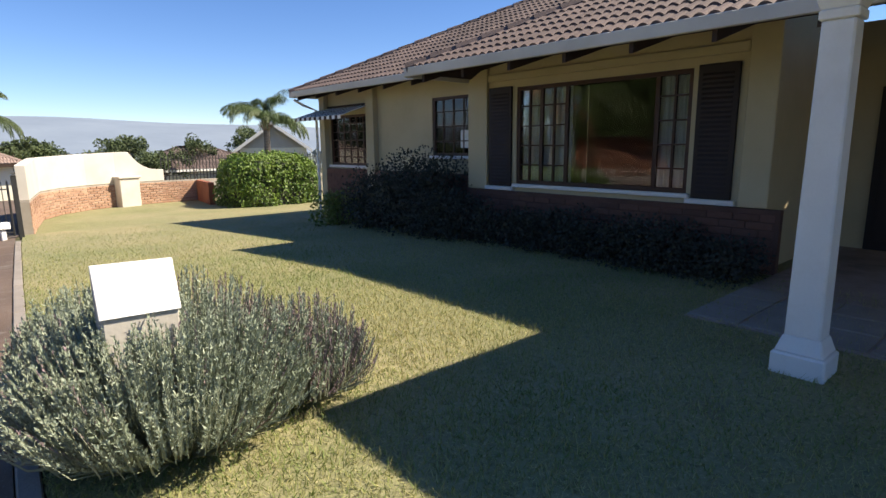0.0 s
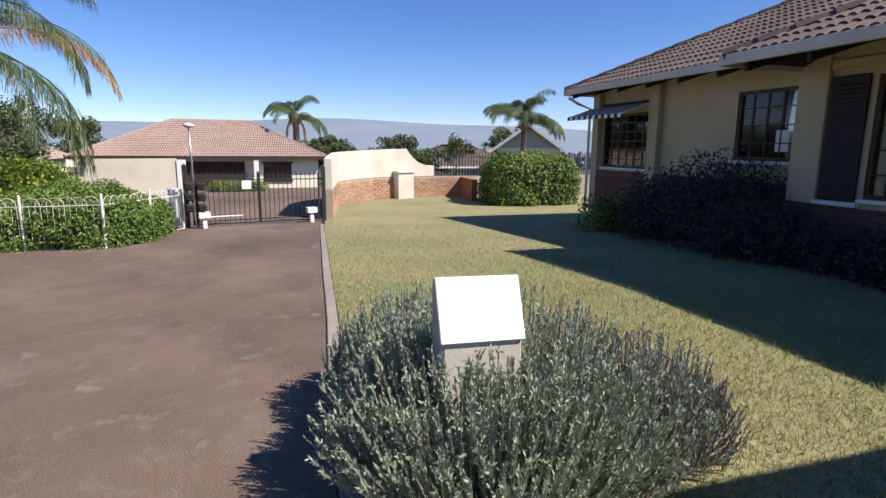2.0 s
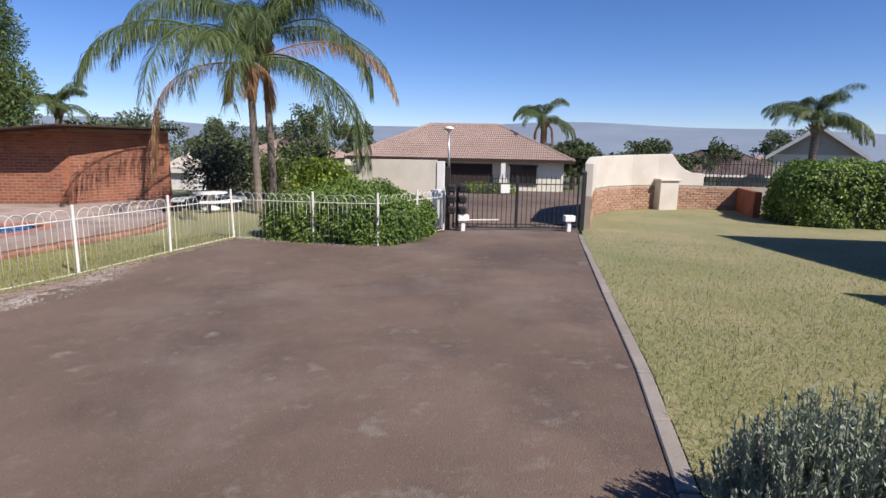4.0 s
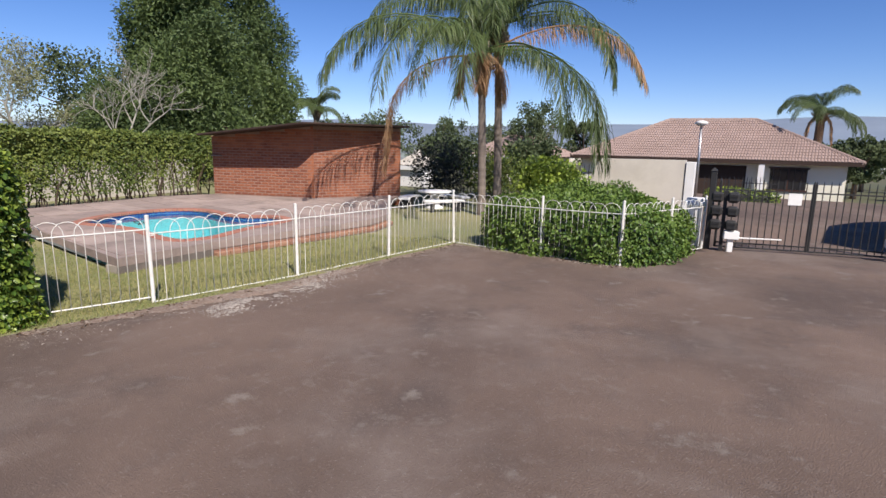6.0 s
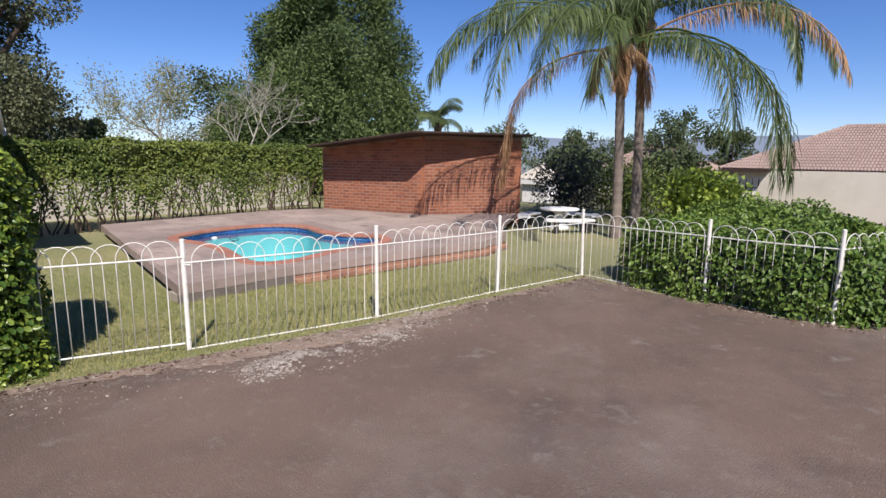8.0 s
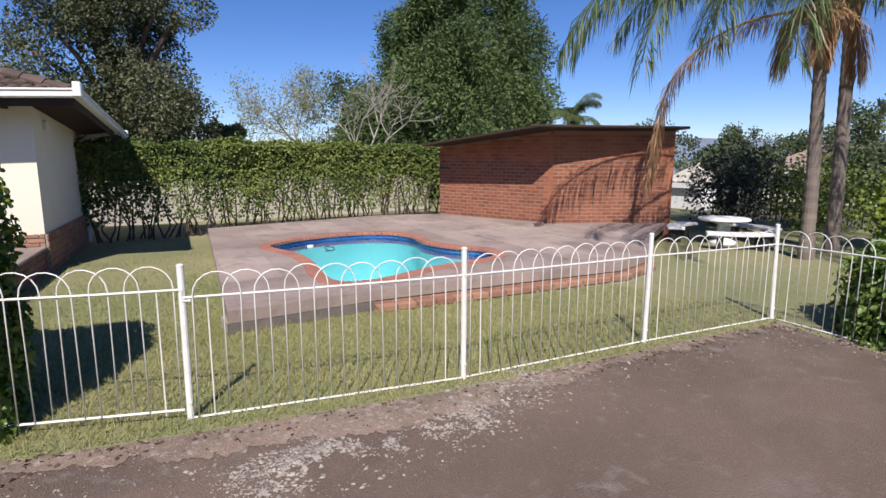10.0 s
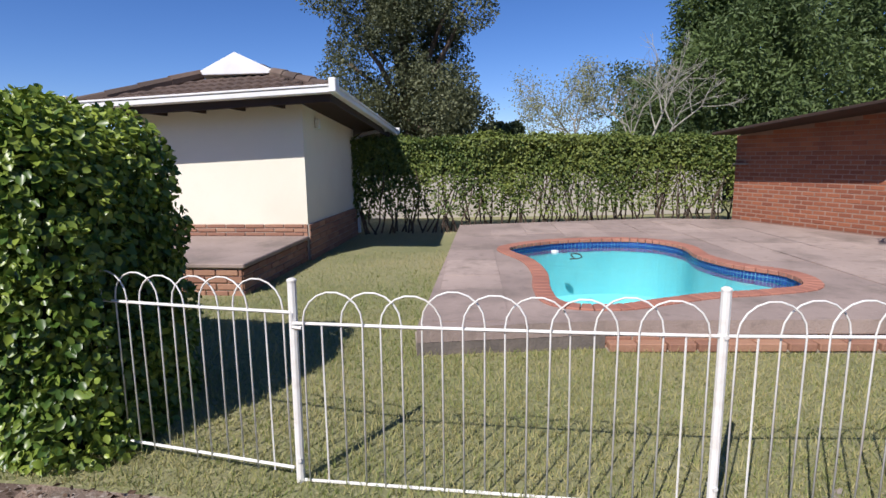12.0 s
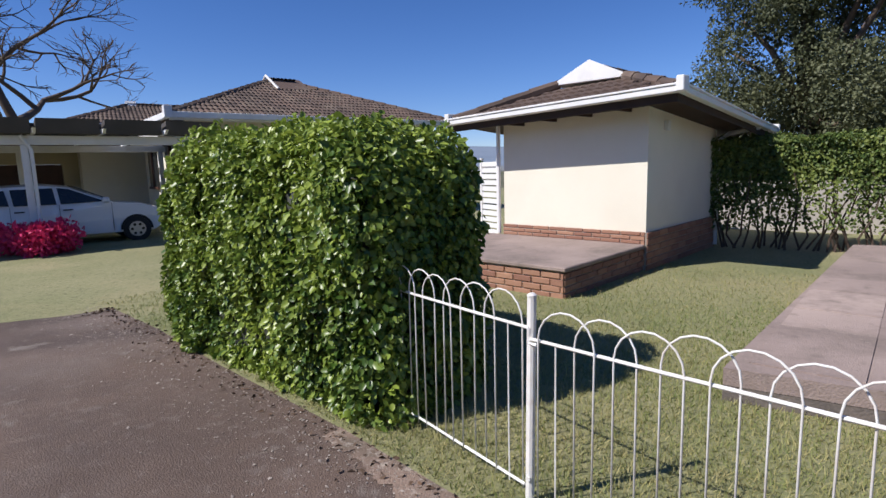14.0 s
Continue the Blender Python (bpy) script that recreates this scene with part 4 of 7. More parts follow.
def pool():
    z = -0.19
    loop = smooth_loop([(-9.55, 9.42), (-9.39, 9.85), (-9.52, 10.35), (-9.66, 10.9), (-9.70, 11.45), (-9.85, 12.05), (-10.4, 12.28), (-10.95, 12.0), (-11.6, 11.93), (-12.35, 12.12), (-12.95, 11.95), (-13.25, 11.4), (-13.22, 10.5), (-12.9, 9.8), (-12.5, 9.54), (-11.66, 9.68), (-10.85, 9.62), (-10.1, 9.44)], 5)
    c = sum(loop, Vector()) / len(loop)
    nrm = []
    for i, p in enumerate(loop):
        d = loop[(i + 1) % len(loop)] - loop[i - 1]
        m = Vector((d.y, -d.x, 0)).normalized()
        nrm.append(m if m.dot(p - c) > 0 or True else -m)
    area = sum(loop[i - 1].x * p.y - p.x * loop[i - 1].y for i, p in enumerate(loop))
    if area < 0:
        nrm = [-m for m in nrm]
    n = len(loop)
    outer = [p + m * 0.15 for p, m in zip(loop, nrm)]
    slab = DECK
    # slab with a hole for the pool
    bm = bmesh.new()
    def ring(pts):
        vs = [bm.verts.new((x, y, z)) for x, y in pts]
        return [bm.edges.new((vs[i - 1], vs[i])) for i in range(len(vs))]
    edges = ring(slab) + ring([(p.x, p.y) for p in outer])
    bmesh.ops.triangle_fill(bm, edges=edges, use_beauty=True)
    for f in bm.faces:
        if f.normal.z < 0:
            f.normal_flip()
    ext = bmesh.ops.extrude_face_region(bm, geom=bm.faces[:])
    for v in [g for g in ext["geom"] if isinstance(g, bmesh.types.BMVert)]:
        v.co.z -= 0.12
    bmesh.ops.recalc_face_normals(bm, faces=bm.faces[:])
    me = bpy.data.meshes.new("pool_deck")
    bm.to_mesh(me)
    bm.free()
    me.materials.append(M_CONC)
    deck = tagged(new("pool_deck", me), "worn pinkish concrete pool deck on brick courses", "pool deck", kind="structure")
    # brick courses under the front edge, stepping out towards the far end
    for (xa, ya), (xb, yb) in zip(slab[:4], slab[1:5]):
        L = math.hypot(xb - xa, yb - ya)
        a = math.degrees(math.atan2(yb - ya, xb - xa))
        nn = Vector((yb - ya, -(xb - xa), 0)).normalized()
        back = MB().hexa([(xa - 0.3, ya, -0.55), (xa - 0.02, ya, -0.55), (xb - 0.02, yb, -0.55), (xb - 0.3, yb, -0.55)], [(xa - 0.3, ya, -0.312), (xa - 0.02, ya, -0.312), (xb - 0.02, yb, -0.312), (xb - 0.3, yb, -0.312)])
        st = part("course", back, M_MORTAR, deck)
        if ya < 9.0:
            part("edge", MB().hexa([(xa - 0.03, ya, -0.56), (xa - 0.004, ya, -0.56), (xb - 0.004, yb, -0.56), (xb - 0.03, yb, -0.56)], [(xa - 0.03, ya, -0.313), (xa - 0.004, ya, -0.313), (xb - 0.004, yb, -0.313), (xb - 0.03, yb, -0.313)]), M_DARKEDGE, deck, "dark stained slab edge")
            continue
        brick_face(st, (xa - 0.02, ya, 0), a, L, -0.55, -0.31, M_STONE, 0.22, 0.065, limit=100, proud=0.012)
        if ya > 9.5:
            zt = -0.33
            step = MB().hexa([(xa - 0.1, ya, -0.6), (xa + 0.08, ya, -0.6), (xb + 0.08, yb, -0.6), (xb - 0.1, yb, -0.6)], [(xa - 0.1, ya, -0.42), (xa + 0.08, ya, -0.42), (xb + 0.08, yb, -0.42), (xb - 0.1, yb, -0.42)])
            sp = part("step", step, M_MORTAR, deck)
            k = int(L / 0.232)
            for i in range(k):
                s = (i + 0.5) / k
                part("brick", brick_mesh("brick", 0.22, 0.07, 0.22, M_STONE) if i == 0 else deck_brick, M_STONE, sp, m=pose(xa + (xb - xa) * i / k + 0.10, ya + (yb - ya) * i / k, -0.43, 0, 0, a))
                if i == 0:
                    deck_brick = [o for o in sp.children][-1].data
    # broad worn paving slabs laid on the deck in courses
    rs, lx = random.Random(12), [p.x for p in outer]
    hole = [(p.x, p.y) for p in outer]
    row, yy = 0, 8.15
    while yy < 17.5:
        dep = rs.uniform(0.55, 0.75)
        xx = -16.0 + rs.uniform(0, 0.5)
        while xx < -8.5:
            wd = rs.uniform(0.6, 1.15)
            k = lambda x, y: (x + 0.12 * (y - 8), y - 0.17 * (x + 9) * 0.9)
            cs = [k(xx + 0.008, yy + 0.008), k(xx + wd - 0.008, yy + 0.008), k(xx + wd - 0.008, yy + dep - 0.008), k(xx + 0.008, yy + dep - 0.008)]
            mids = [((a[0] + b[0]) / 2, (a[1] + b[1]) / 2) for a, b in zip(cs, cs[1:] + cs[:1])]
            if all(inside(x, y, slab) for x, y in cs + mids) and not any(inside(x, y, hole) for x, y in cs + mids) and rs.random() < 0.93:
                t0 = z + rs.uniform(0.004, 0.011)
                part("paving_slab", MB().hexa([(x, y, z - 0.02) for x, y in cs], [(x, y, t0) for x, y in cs]), M_CONC, deck)
            xx += wd
        yy += dep
    # pool shell
    shell = thing("swimming_pool", (c.x, c.y, z), "kidney-shaped swimming pool with blue water and terracotta coping", "pool", kind="structure")
    loc = [p - Vector((c.x, c.y, 0)) for p in loop]
    wall = MB()
    levels = [(1.0, -0.02), (1.0, -0.9), (0.86, -1.2), (0.0, -1.35)]
    for s, zz in levels[:3]:
        wall.v += [(p.x * s, p.y * s, zz) for p in loc]
    for r in range(2):
        wall.f += [(r * n + i, r * n + (i + 1) % n, (r + 1) * n + (i + 1) % n, (r + 1) * n + i) for i in range(n)]
    wall.f.append(tuple(range(2 * n, 3 * n)))
    part("basin", wall, M_POOL, shell, "pale blue painted basin", smooth=False)
    band = MB()
    per = 3
    for i in range(n):
        p, q = loc[i], loc[(i + 1) % n]
        for k in range(per):
            a, b = p.lerp(q, k / per), p.lerp(q, (k + 0.9) / per)
            a, b = a * 0.996, b * 0.996
            for zz in (-0.03, -0.085, -0.14):
                band.add([(a.x, a.y, zz), (b.x, b.y, zz), (b.x, b.y, zz - 0.05), (a.x, a.y, zz - 0.05)], [(0, 1, 2, 3)])
    tagged(part("mosaic_band", band, M_MOSAIC, shell, "dark blue mosaic tile band"), kind="stuff")
    part("water", MB().add([(p.x * 0.995, p.y * 0.995, -0.085) for p in loc], [tuple(range(n))]), M_WATER, shell, "still clear blue water").visible_shadow = False
    for i in range(n):
        p, q = loc[i], loc[(i + 1) % n]
        a, b = nrm[i], nrm[(i + 1) % n]
        q2, b2 = p.lerp(q, 0.94), a.lerp(b, 0.94)
        quad = [p - a * 0.03, q2 - b2 * 0.03, q2 + b2 * 0.155, p + a * 0.155]
        part("coping_tile", MB().hexa([(v.x, v.y, -0.04) for v in quad], [(v.x, v.y, 0.018) for v in quad]), M_COPING, shell, bevel=0.008)
    # floating pool cleaner hose
    hose = MB().tube([(-1.35 + 0.35 * math.cos(t * 0.55) + 0.05 * t, -0.45 + 0.16 * math.sin(t * 0.55) + 0.03 * t, -0.085) for t in range(9)], 0.008, 6)
    whole("pool_hose", hose, M_RAFTER, "dark floating pool cleaner hose", "hose", (c.x, c.y, z), smooth=True)
    whole("pool_float", MB().lathe([(0.02, -0.02), (0.055, 0.0), (0.055, 0.03), (0.02, 0.04)], 14), M_WHITE, "white floating chlorine dispenser", "pool float", (-12.7, 10.3, z - 0.09))


pool()


# ---- white hooped fence ----
def hoop(a, b, z0, z1, r=0.0045):
    """An inverted U rod from the ground at a to b."""
    n, pts = 9, [(*a, z0)]
    h = (Vector(b) - Vector(a)).length / 2
    zc = z1 - h
    mid = (Vector(a) + Vector(b)) / 2
    d = (Vector(b) - Vector(a)).normalized()
    for k in range(n + 1):
        t = math.pi * k / n
        p = mid - d * h * math.cos(t)
        pts.append((p.x, p.y, zc + h * math.sin(t)))
    pts.append((*b, z0))
    return MB().tube(pts, r, 5)


def fence_panel(fence, p, q, gate=False, lift=0.0):
    """One panel between two posts: the top rail carries the rest."""
    p, q = Vector(p), Vector(q)
    zp, zq = land(*p), land(*q)
    d = q - p
    L, u = d.length, d.normalized()
    n = max(4, round(L / 0.1))
    n -= (n % 2 == 0)
    gap, H, R = 0.05, 0.94 + lift, 0.79 + lift
    zat = lambda s: (zq - zp) * s / L
    pos = [gap + (L - 2 * gap) * i / n for i in range(n + 1)]
    rail = MB().tube([(u.x * s, u.y * s, R + zat(s) - (0.004 if 0.03 < s < L - 0.03 else 0)) for s in (0.0, L * 0.3, L * 0.7, L)], 0.008, 6)
    f = part("panel", rail, M_FENCE, fence, m=Matrix.Translation(Vector((p.x, p.y, zp)) - fence.matrix_basis.translation))
    if gate:
        part("bottom_rail", MB().tube([(u.x * s, u.y * s, 0.07 + zat(s)) for s in (0.03, L)], 0.008, 6), M_FENCE, f)
        part("latch", MB().tube([(0, 0, R), (0, 0, R - 0.07), (-u.x * 0.05, -u.y * 0.05, R - 0.07)], 0.009, 6), M_FENCE, f)
    else:
        part("bottom_rail", MB().tube([(u.x * s, u.y * s, 0.012 + zat(s)) for s in (0.0, L)], 0.008, 6), M_FENCE, f)
    z0 = 0.04 if gate else -0.02
    i = 0
    while i + 3 <= n:
        a, b = pos[i], pos[i + 3]
        off = Vector((-u.y, u.x)) * (0.006 if (i // 2) % 2 else -0.006)
        lean = Vector((RNG.normal(0, 0.006), RNG.normal(0, 0.006)))
        mb = hoop(u * a + off, u * b + off, z0 + zat(a), H + zat((a + b) / 2) + RNG.normal(0, 0.004))
        mb.v = [(x + lean.x * z, y + lean.y * z, z) for x, y, z in mb.v]
        part("hoop", mb, M_FENCE, f, smooth=True)
        i += 2
    for i in (1, n - 1):
        a = u * pos[i]
        part("bar", MB().tube([(a.x, a.y, z0), (a.x, a.y, R)], 0.0045, 5), M_FENCE, f)
    return f


def fence_post(fence, x, y, h=0.98, lean=(0, 0)):
    p = part("post", MB().tube([(0, 0, -0.1), (lean[0], lean[1], h)], 0.021, 10), M_FENCE, fence, m=Matrix.Translation(Vector((x, y, land(x, y))) - fence.matrix_basis.translation))
    part("cap", MB().lathe([(0.023, 0), (0.023, 0.008), (0.012, 0.016)], 10, (lean[0], lean[1], h)), M_FENCE, p)
    for z in (0.12, 0.79):
        part("bracket", MB().tube([(lean[0] * z - 0.025, lean[1] * z, z), (lean[0] * z + 0.025, lean[1] * z, z)], 0.012, 6), M_FENCE, p)


POOL_FENCE = thing("hoop_fence", (*FENCE[0], land(*FENCE[0])), "white painted hoop-top steel pool fence with tubular posts", "fence")
for (p, q) in zip(FENCE, FENCE[1:]):
    fence_panel(POOL_FENCE, p, q)
for x, y in FENCE:
    fence_post(POOL_FENCE, x, y, lean=(RNG.normal(0, 0.012), RNG.normal(0, 0.012)))
FENCE2 = [(-6.3, 12.83), (-4.45, 12.42), (-3.12, 12.22), (-2.62, 13.7), (-2.2, 15.0)]
HEDGE_FENCE = thing("hoop_fence", (*FENCE2[0], land(*FENCE2[0])), "white hoop-top steel fence overgrown by a green hedge", "fence")
for (p, q) in zip(FENCE2, FENCE2[1:]):
    fence_panel(HEDGE_FENCE, p, q)
for x, y in FENCE2[1:]:
    fence_post(HEDGE_FENCE, x, y)
GATE = thing("garden_gate", (*FENCE[0], land(*FENCE[0])), "white painted hoop-top steel garden gate, closed", "gate")
fence_panel(GATE, FENCE[0], (-7.80, 6.05), True, 0.05)


# ---- entrance gate, piers and garden wall ----
def drive_gate():
    a, b = Vector((-2.05, 15.15)), Vector((1.05, 16.0))
    za, zb = land(*a), land(*b)
    d = b - a
    for s0, s1, name in ((0.02, 0.495, "driveway_gate"), (0.505, 0.98, "driveway_gate")):
        p, q = a + d * s0, a + d * s1
        g = thing(name, (p.x, p.y, za + (zb - za) * s0), "black wrought iron driveway gate leaf, closed", "gate", "driveway gate leaves")
        u = (q - p).normalized()
        L = (q - p).length
        zz = (zb - za) * (s1 - s0) / L
        for z in (0.06, 0.14, 1.12):
            part("rail", MB().tube([(0, 0, z), (u.x * L, u.y * L, z + zz * L)], 0.018, 4), M_IRON, g)
        n = 13
        for i in range(n + 1):
            s = L * i / n
            thick = 0.024 if i in (0, n) else 0.009
            part("bar", MB().tube([(u.x * s, u.y * s, 0.05 + zz * s), (u.x * s, u.y * s, 1.27 + zz * s), (u.x * s, u.y * s, 1.33 + zz * s)], [thick, thick, 0.002], 6), M_IRON, g)
        whole("gate_motor", MB().box(-0.13, 0.13, -0.09, 0.09, 0.27, 0.42).box(-0.05, 0.05, -0.04, 0.04, 0.0, 0.268), M_WHITE, "white gate motor box on a short stand", "gate motor", (*(p + u * (L * (0.12 if s0 < 0.3 else 0.8)) + Vector((u.y, -u.x)) * 0.28), land(*(p + u * L * 0.5)) - 0.02), bevel=0.012, turn=15)
        if s0 < 0.3:
            part("motor_arm", MB().tube([(u.x * 0.3 + u.y * 0.2, u.y * 0.3 - u.x * 0.2, 0.26), (u.x * 1.1 + u.y * 0.04, u.y * 1.1 - u.x * 0.04, 0.24)], 0.014, 6), M_WHITE, g, "white motor arm")
            sg = part("sign", MB().hexa([(u.x * s + u.y * 0.025, u.y * s - u.x * 0.025, 0.88) for s in (1.13, 1.35)] + [(u.x * s + u.y * 0.03, u.y * s - u.x * 0.03, 0.88) for s in (1.35, 1.13)], [(u.x * s + u.y * 0.025, u.y * s - u.x * 0.025, 1.09) for s in (1.13, 1.35)] + [(u.x * s + u.y * 0.03, u.y * s - u.x * 0.03, 1.09) for s in (1.35, 1.13)]), M_WHITE, g, "small plain white sign plate")
    for x, y, h in ((-2.12, 15.12, 1.45), (1.12, 16.02, 1.42)):
        p = thing("gate_post", (x, y, land(x, y)), "black square steel gate post", "post", "driveway gate posts")
        part("post", MB().box(-0.05, 0.05, -0.05, 0.05, -0.05, h), M_IRON, p, bevel=0.006)
        part("cap", MB().hexa([(-0.06, -0.06, h), (0.06, -0.06, h), (0.06, 0.06, h), (-0.06, 0.06, h)], [(-0.01, -0.01, h + 0.06), (0.01, -0.01, h + 0.06), (0.01, 0.01, h + 0.06), (-0.01, 0.01, h + 0.06)]), M_IRON, p)
    pr = thing("gate_pier", (-2.42, 15.55, land(-2.42, 15.55)), "white painted pier with a stepped cap beside the gate", "pier")
    part("shaft", MB().box(-0.13, 0.13, -0.13, 0.13, -0.05, 0.78), M_WHITE, pr, bevel=0.01)
    part("cap", MB().box(-0.19, 0.19, -0.19, 0.19, 0.78, 0.86).box(-0.15, 0.15, -0.15, 0.15, 0.86, 0.92), M_WHITE, pr, bevel=0.01)


drive_gate()


def wall_along(name, pts, z0, z1, thick, material, label, category="wall", parent=None, bevel=0.0):
    """A wall along a line of (x, y, top) points."""
    mb, rows = MB(), []
    for i, p in enumerate(pts):
        a, b = Vector(pts[max(i - 1, 0)][:2]), Vector(pts[min(i + 1, len(pts) - 1)][:2])
        n = Vector(((b - a).y, -(b - a).x)).normalized() * thick / 2
        top = p[2] if len(p) > 2 else z1
        rows.append([(p[0] - n.x, p[1] - n.y, z0), (p[0] + n.x, p[1] + n.y, z0), (p[0] + n.x, p[1] + n.y, top), (p[0] - n.x, p[1] - n.y, top)])
    for r in rows:
        mb.v += r
    for i in range(len(rows) - 1):
        for j in range(4):
            a, b = i * 4 + j, i * 4 + (j + 1) % 4
            mb.f.append((a, b, b + 4, a + 4))
    mb.f += [(3, 2, 1, 0), tuple(len(mb.v) - 4 + j for j in range(4))]
    ob = part(name, mb, material, parent, bevel=bevel)
    return ob if parent else tagged(ob, label, category, kind="structure")


WALLPTS = [(1.3, 16.6), (1.55, 18.2), (1.85, 19.9), (2.5, 21.1), (3.4, 22.0), (4.4, 22.5), (5.2, 22.72), (6.2, 22.9)]


def garden_wall():
    w = wall_along("garden_wall", WALLPTS + [(7.6, 23.0), (14, 23.2)], -0.62, 0.33, 0.2, M_MORTAR, "curved face-brick garden wall with a white plastered upper part")
    for (xa, ya), (xb, yb) in zip(WALLPTS, WALLPTS[1:] + [(7.6, 23.0)]):
        d = Vector((xb - xa, yb - ya, 0))
        n = Vector((d.y, -d.x, 0)).normalized()
        brick_face(w, Vector((xa, ya, 0)) + n * 0.1, math.degrees(math.atan2(d.y, d.x)), d.length, -0.58, 0.33, M_GARDENBRICK, 0.22, 0.075, limit=45, proud=0.015, rough_ends=0.008)
    tops = [(1.32, 16.75, 1.18), (1.55, 18.2, 1.24), (1.85, 19.9, 1.30), (2.5, 21.1, 1.33), (3.4, 22.0, 1.37), (4.4, 22.5, 1.41), (4.9, 22.64, 1.42), (5.05, 22.68, 1.22), (5.2, 22.72, 1.05), (5.4, 22.76, 0.90), (5.65, 22.81, 0.80), (5.95, 22.86, 0.76), (6.1, 22.89, 0.76)]
    wall_along("plaster_wall", tops, 0.335, 1.4, 0.22, M_OFFWHITE, "", parent=w, bevel=0.012)
    part("letterbox_pier", MB().box(-0.36, 0.36, -0.2, 0.2, -0.62, 0.50).box(-0.42, 0.42, -0.26, 0.26, 0.50, 0.58), M_OFFWHITE, w, "white plastered pier", bevel=0.015, m=pose(4.75, 22.35, 0, 0, 0, 20))
    part("brick_return", MB().box(-0.1, 0.1, -0.1, 2.4, -0.62, 0.30), M_BRICK, w, m=pose(7.1, 20.7, 0, 0, 0, -8))
    pal = thing("palisade_fence", (6.1, 22.95, 0.30), "black steel palisade fence on the garden wall", "fence")
    for i in range(62):
        x = i * 0.13
        part("pale", MB().tube([(x, x * 0.03, 0), (x, x * 0.03, 0.92), (x, x * 0.03, 1.0)], [0.018, 0.018, 0.003], 4), M_IRON, pal)
    for z in (0.2, 0.8):
        part("rail", MB().tube([(0, 0, z), (8.0, 0.24, z)], 0.018, 4), M_IRON, pal)


garden_wall()


# ---- hedges, shrubs, trees ----
def superellipse_points(n, half, height, e=4.0, inside=0.12):
    """Points on and just under the skin of a rounded block, and their outward ways."""
    hx, hy, h = half[0], half[1], height
    areas = np.array([2 * hy * h, 2 * hy * h, 2 * hx * h, 2 * hx * h, 4 * hx * hy])
    i = RNG.choice(5, n, p=areas / areas.sum())
    a, b = RNG.uniform(-1, 1, n), RNG.uniform(0, 1, n)
    one = np.ones(n)
    d = np.select([(i == 0)[:, None], (i == 1)[:, None], (i == 2)[:, None], (i == 3)[:, None]],
                  [np.stack([one, a, b], 1), np.stack([-one, a, b], 1), np.stack([a, one, b], 1), np.stack([a, -one, b], 1)], np.stack([a, b * 2 - 1, one], 1))
    s = (np.abs(d) ** e).sum(1) ** (-1 / e)
    p = d * s[:, None]
    q = p * (1 - RNG.uniform(0, inside, n) ** 1.0)[:, None]
    out = unit(np.sign(p) * np.abs(p) ** (e - 1))
    return q * np.array([half[0], half[1], height]), out


def lumpy(p, scale=1.6, amount=0.08):
    return np.array([noise.noise(Vector(q) * scale) for q in p])[:, None] * amount


def block_hedge(name, at, turn, half, height, count, size, width, material, label, e=4.0, core=None, bump=0.10, stems=0, low=0.0, inside=0.12):
    h = thing(name, at, label, "hedge", turn=turn)
    p, out = superellipse_points(count, half, height, e, inside)
    p = p + out * lumpy(p, 1.7, bump) + out * lumpy(p + 31, 5.0, bump * 0.5)
    if low:
        p[:, 2] = low + p[:, 2] * (height - low) / height
    me = leaves("leaves", p, out, size, width, material, spread=0.42, facing=True)
    tagged(part("leaves", me, material, h), kind="stuff")
    # closed dark shell under the leaves, standing in for the hedge's shaded depth
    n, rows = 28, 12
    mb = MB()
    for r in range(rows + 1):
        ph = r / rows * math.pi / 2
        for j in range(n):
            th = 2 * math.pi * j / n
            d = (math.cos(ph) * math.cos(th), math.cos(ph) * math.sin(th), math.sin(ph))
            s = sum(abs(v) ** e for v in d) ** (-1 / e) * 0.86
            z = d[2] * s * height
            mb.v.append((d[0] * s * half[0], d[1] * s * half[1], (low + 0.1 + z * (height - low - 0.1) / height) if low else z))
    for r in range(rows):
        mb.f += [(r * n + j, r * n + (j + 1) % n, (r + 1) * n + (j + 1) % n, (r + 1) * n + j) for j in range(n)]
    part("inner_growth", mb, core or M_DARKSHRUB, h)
    for i in range(stems):
        x, y = RNG.uniform(-0.8, 0.8) * half[0], RNG.uniform(-0.75, 0.75) * half[1]
        part("stem", MB().tube([(x, y, -0.05), (x + RNG.normal(0, 0.08), y + RNG.normal(0, 0.08), height * 0.4), (x + RNG.normal(0, 0.16), y + RNG.normal(0, 0.16), height * 0.8)], [0.022, 0.016, 0.008], 5), M_TWIG, h)
    return h


block_hedge("clipped_hedge", (-8.34, 4.84, land(-8.5, 4.5)), -12, (0.62, 1.70), 1.92, 66000, 0.052, 0.38, M_HEDGE, "tall clipped hedge with glossy bright green leaves", e=7, bump=0.14)
block_hedge("box_hedge", (-4.05, 13.66, land(-4.2, 13.5) - 0.02), -12, (1.72, 1.40), 1.0, 30000, 0.055, 0.34, M_HEDGE3, "rounded green hedge growing through the white fence", e=4, bump=0.16)
block_hedge("round_hedge", (-4.6, 16.0, land(-4.5, 16) - 0.02), 0, (1.35, 1.0), 1.15, 8000, 0.06, 0.34, M_HEDGE3, "low clipped mound of green hedge beside the gate", e=3, bump=0.12)
block_hedge("garden_hedge", (8.8, 19.6, -0.5), 0, (1.75, 1.1), 1.85, 14000, 0.085, 0.36, M_HEDGE3, "clipped green hedge beside the garden wall", e=4, bump=0.2)

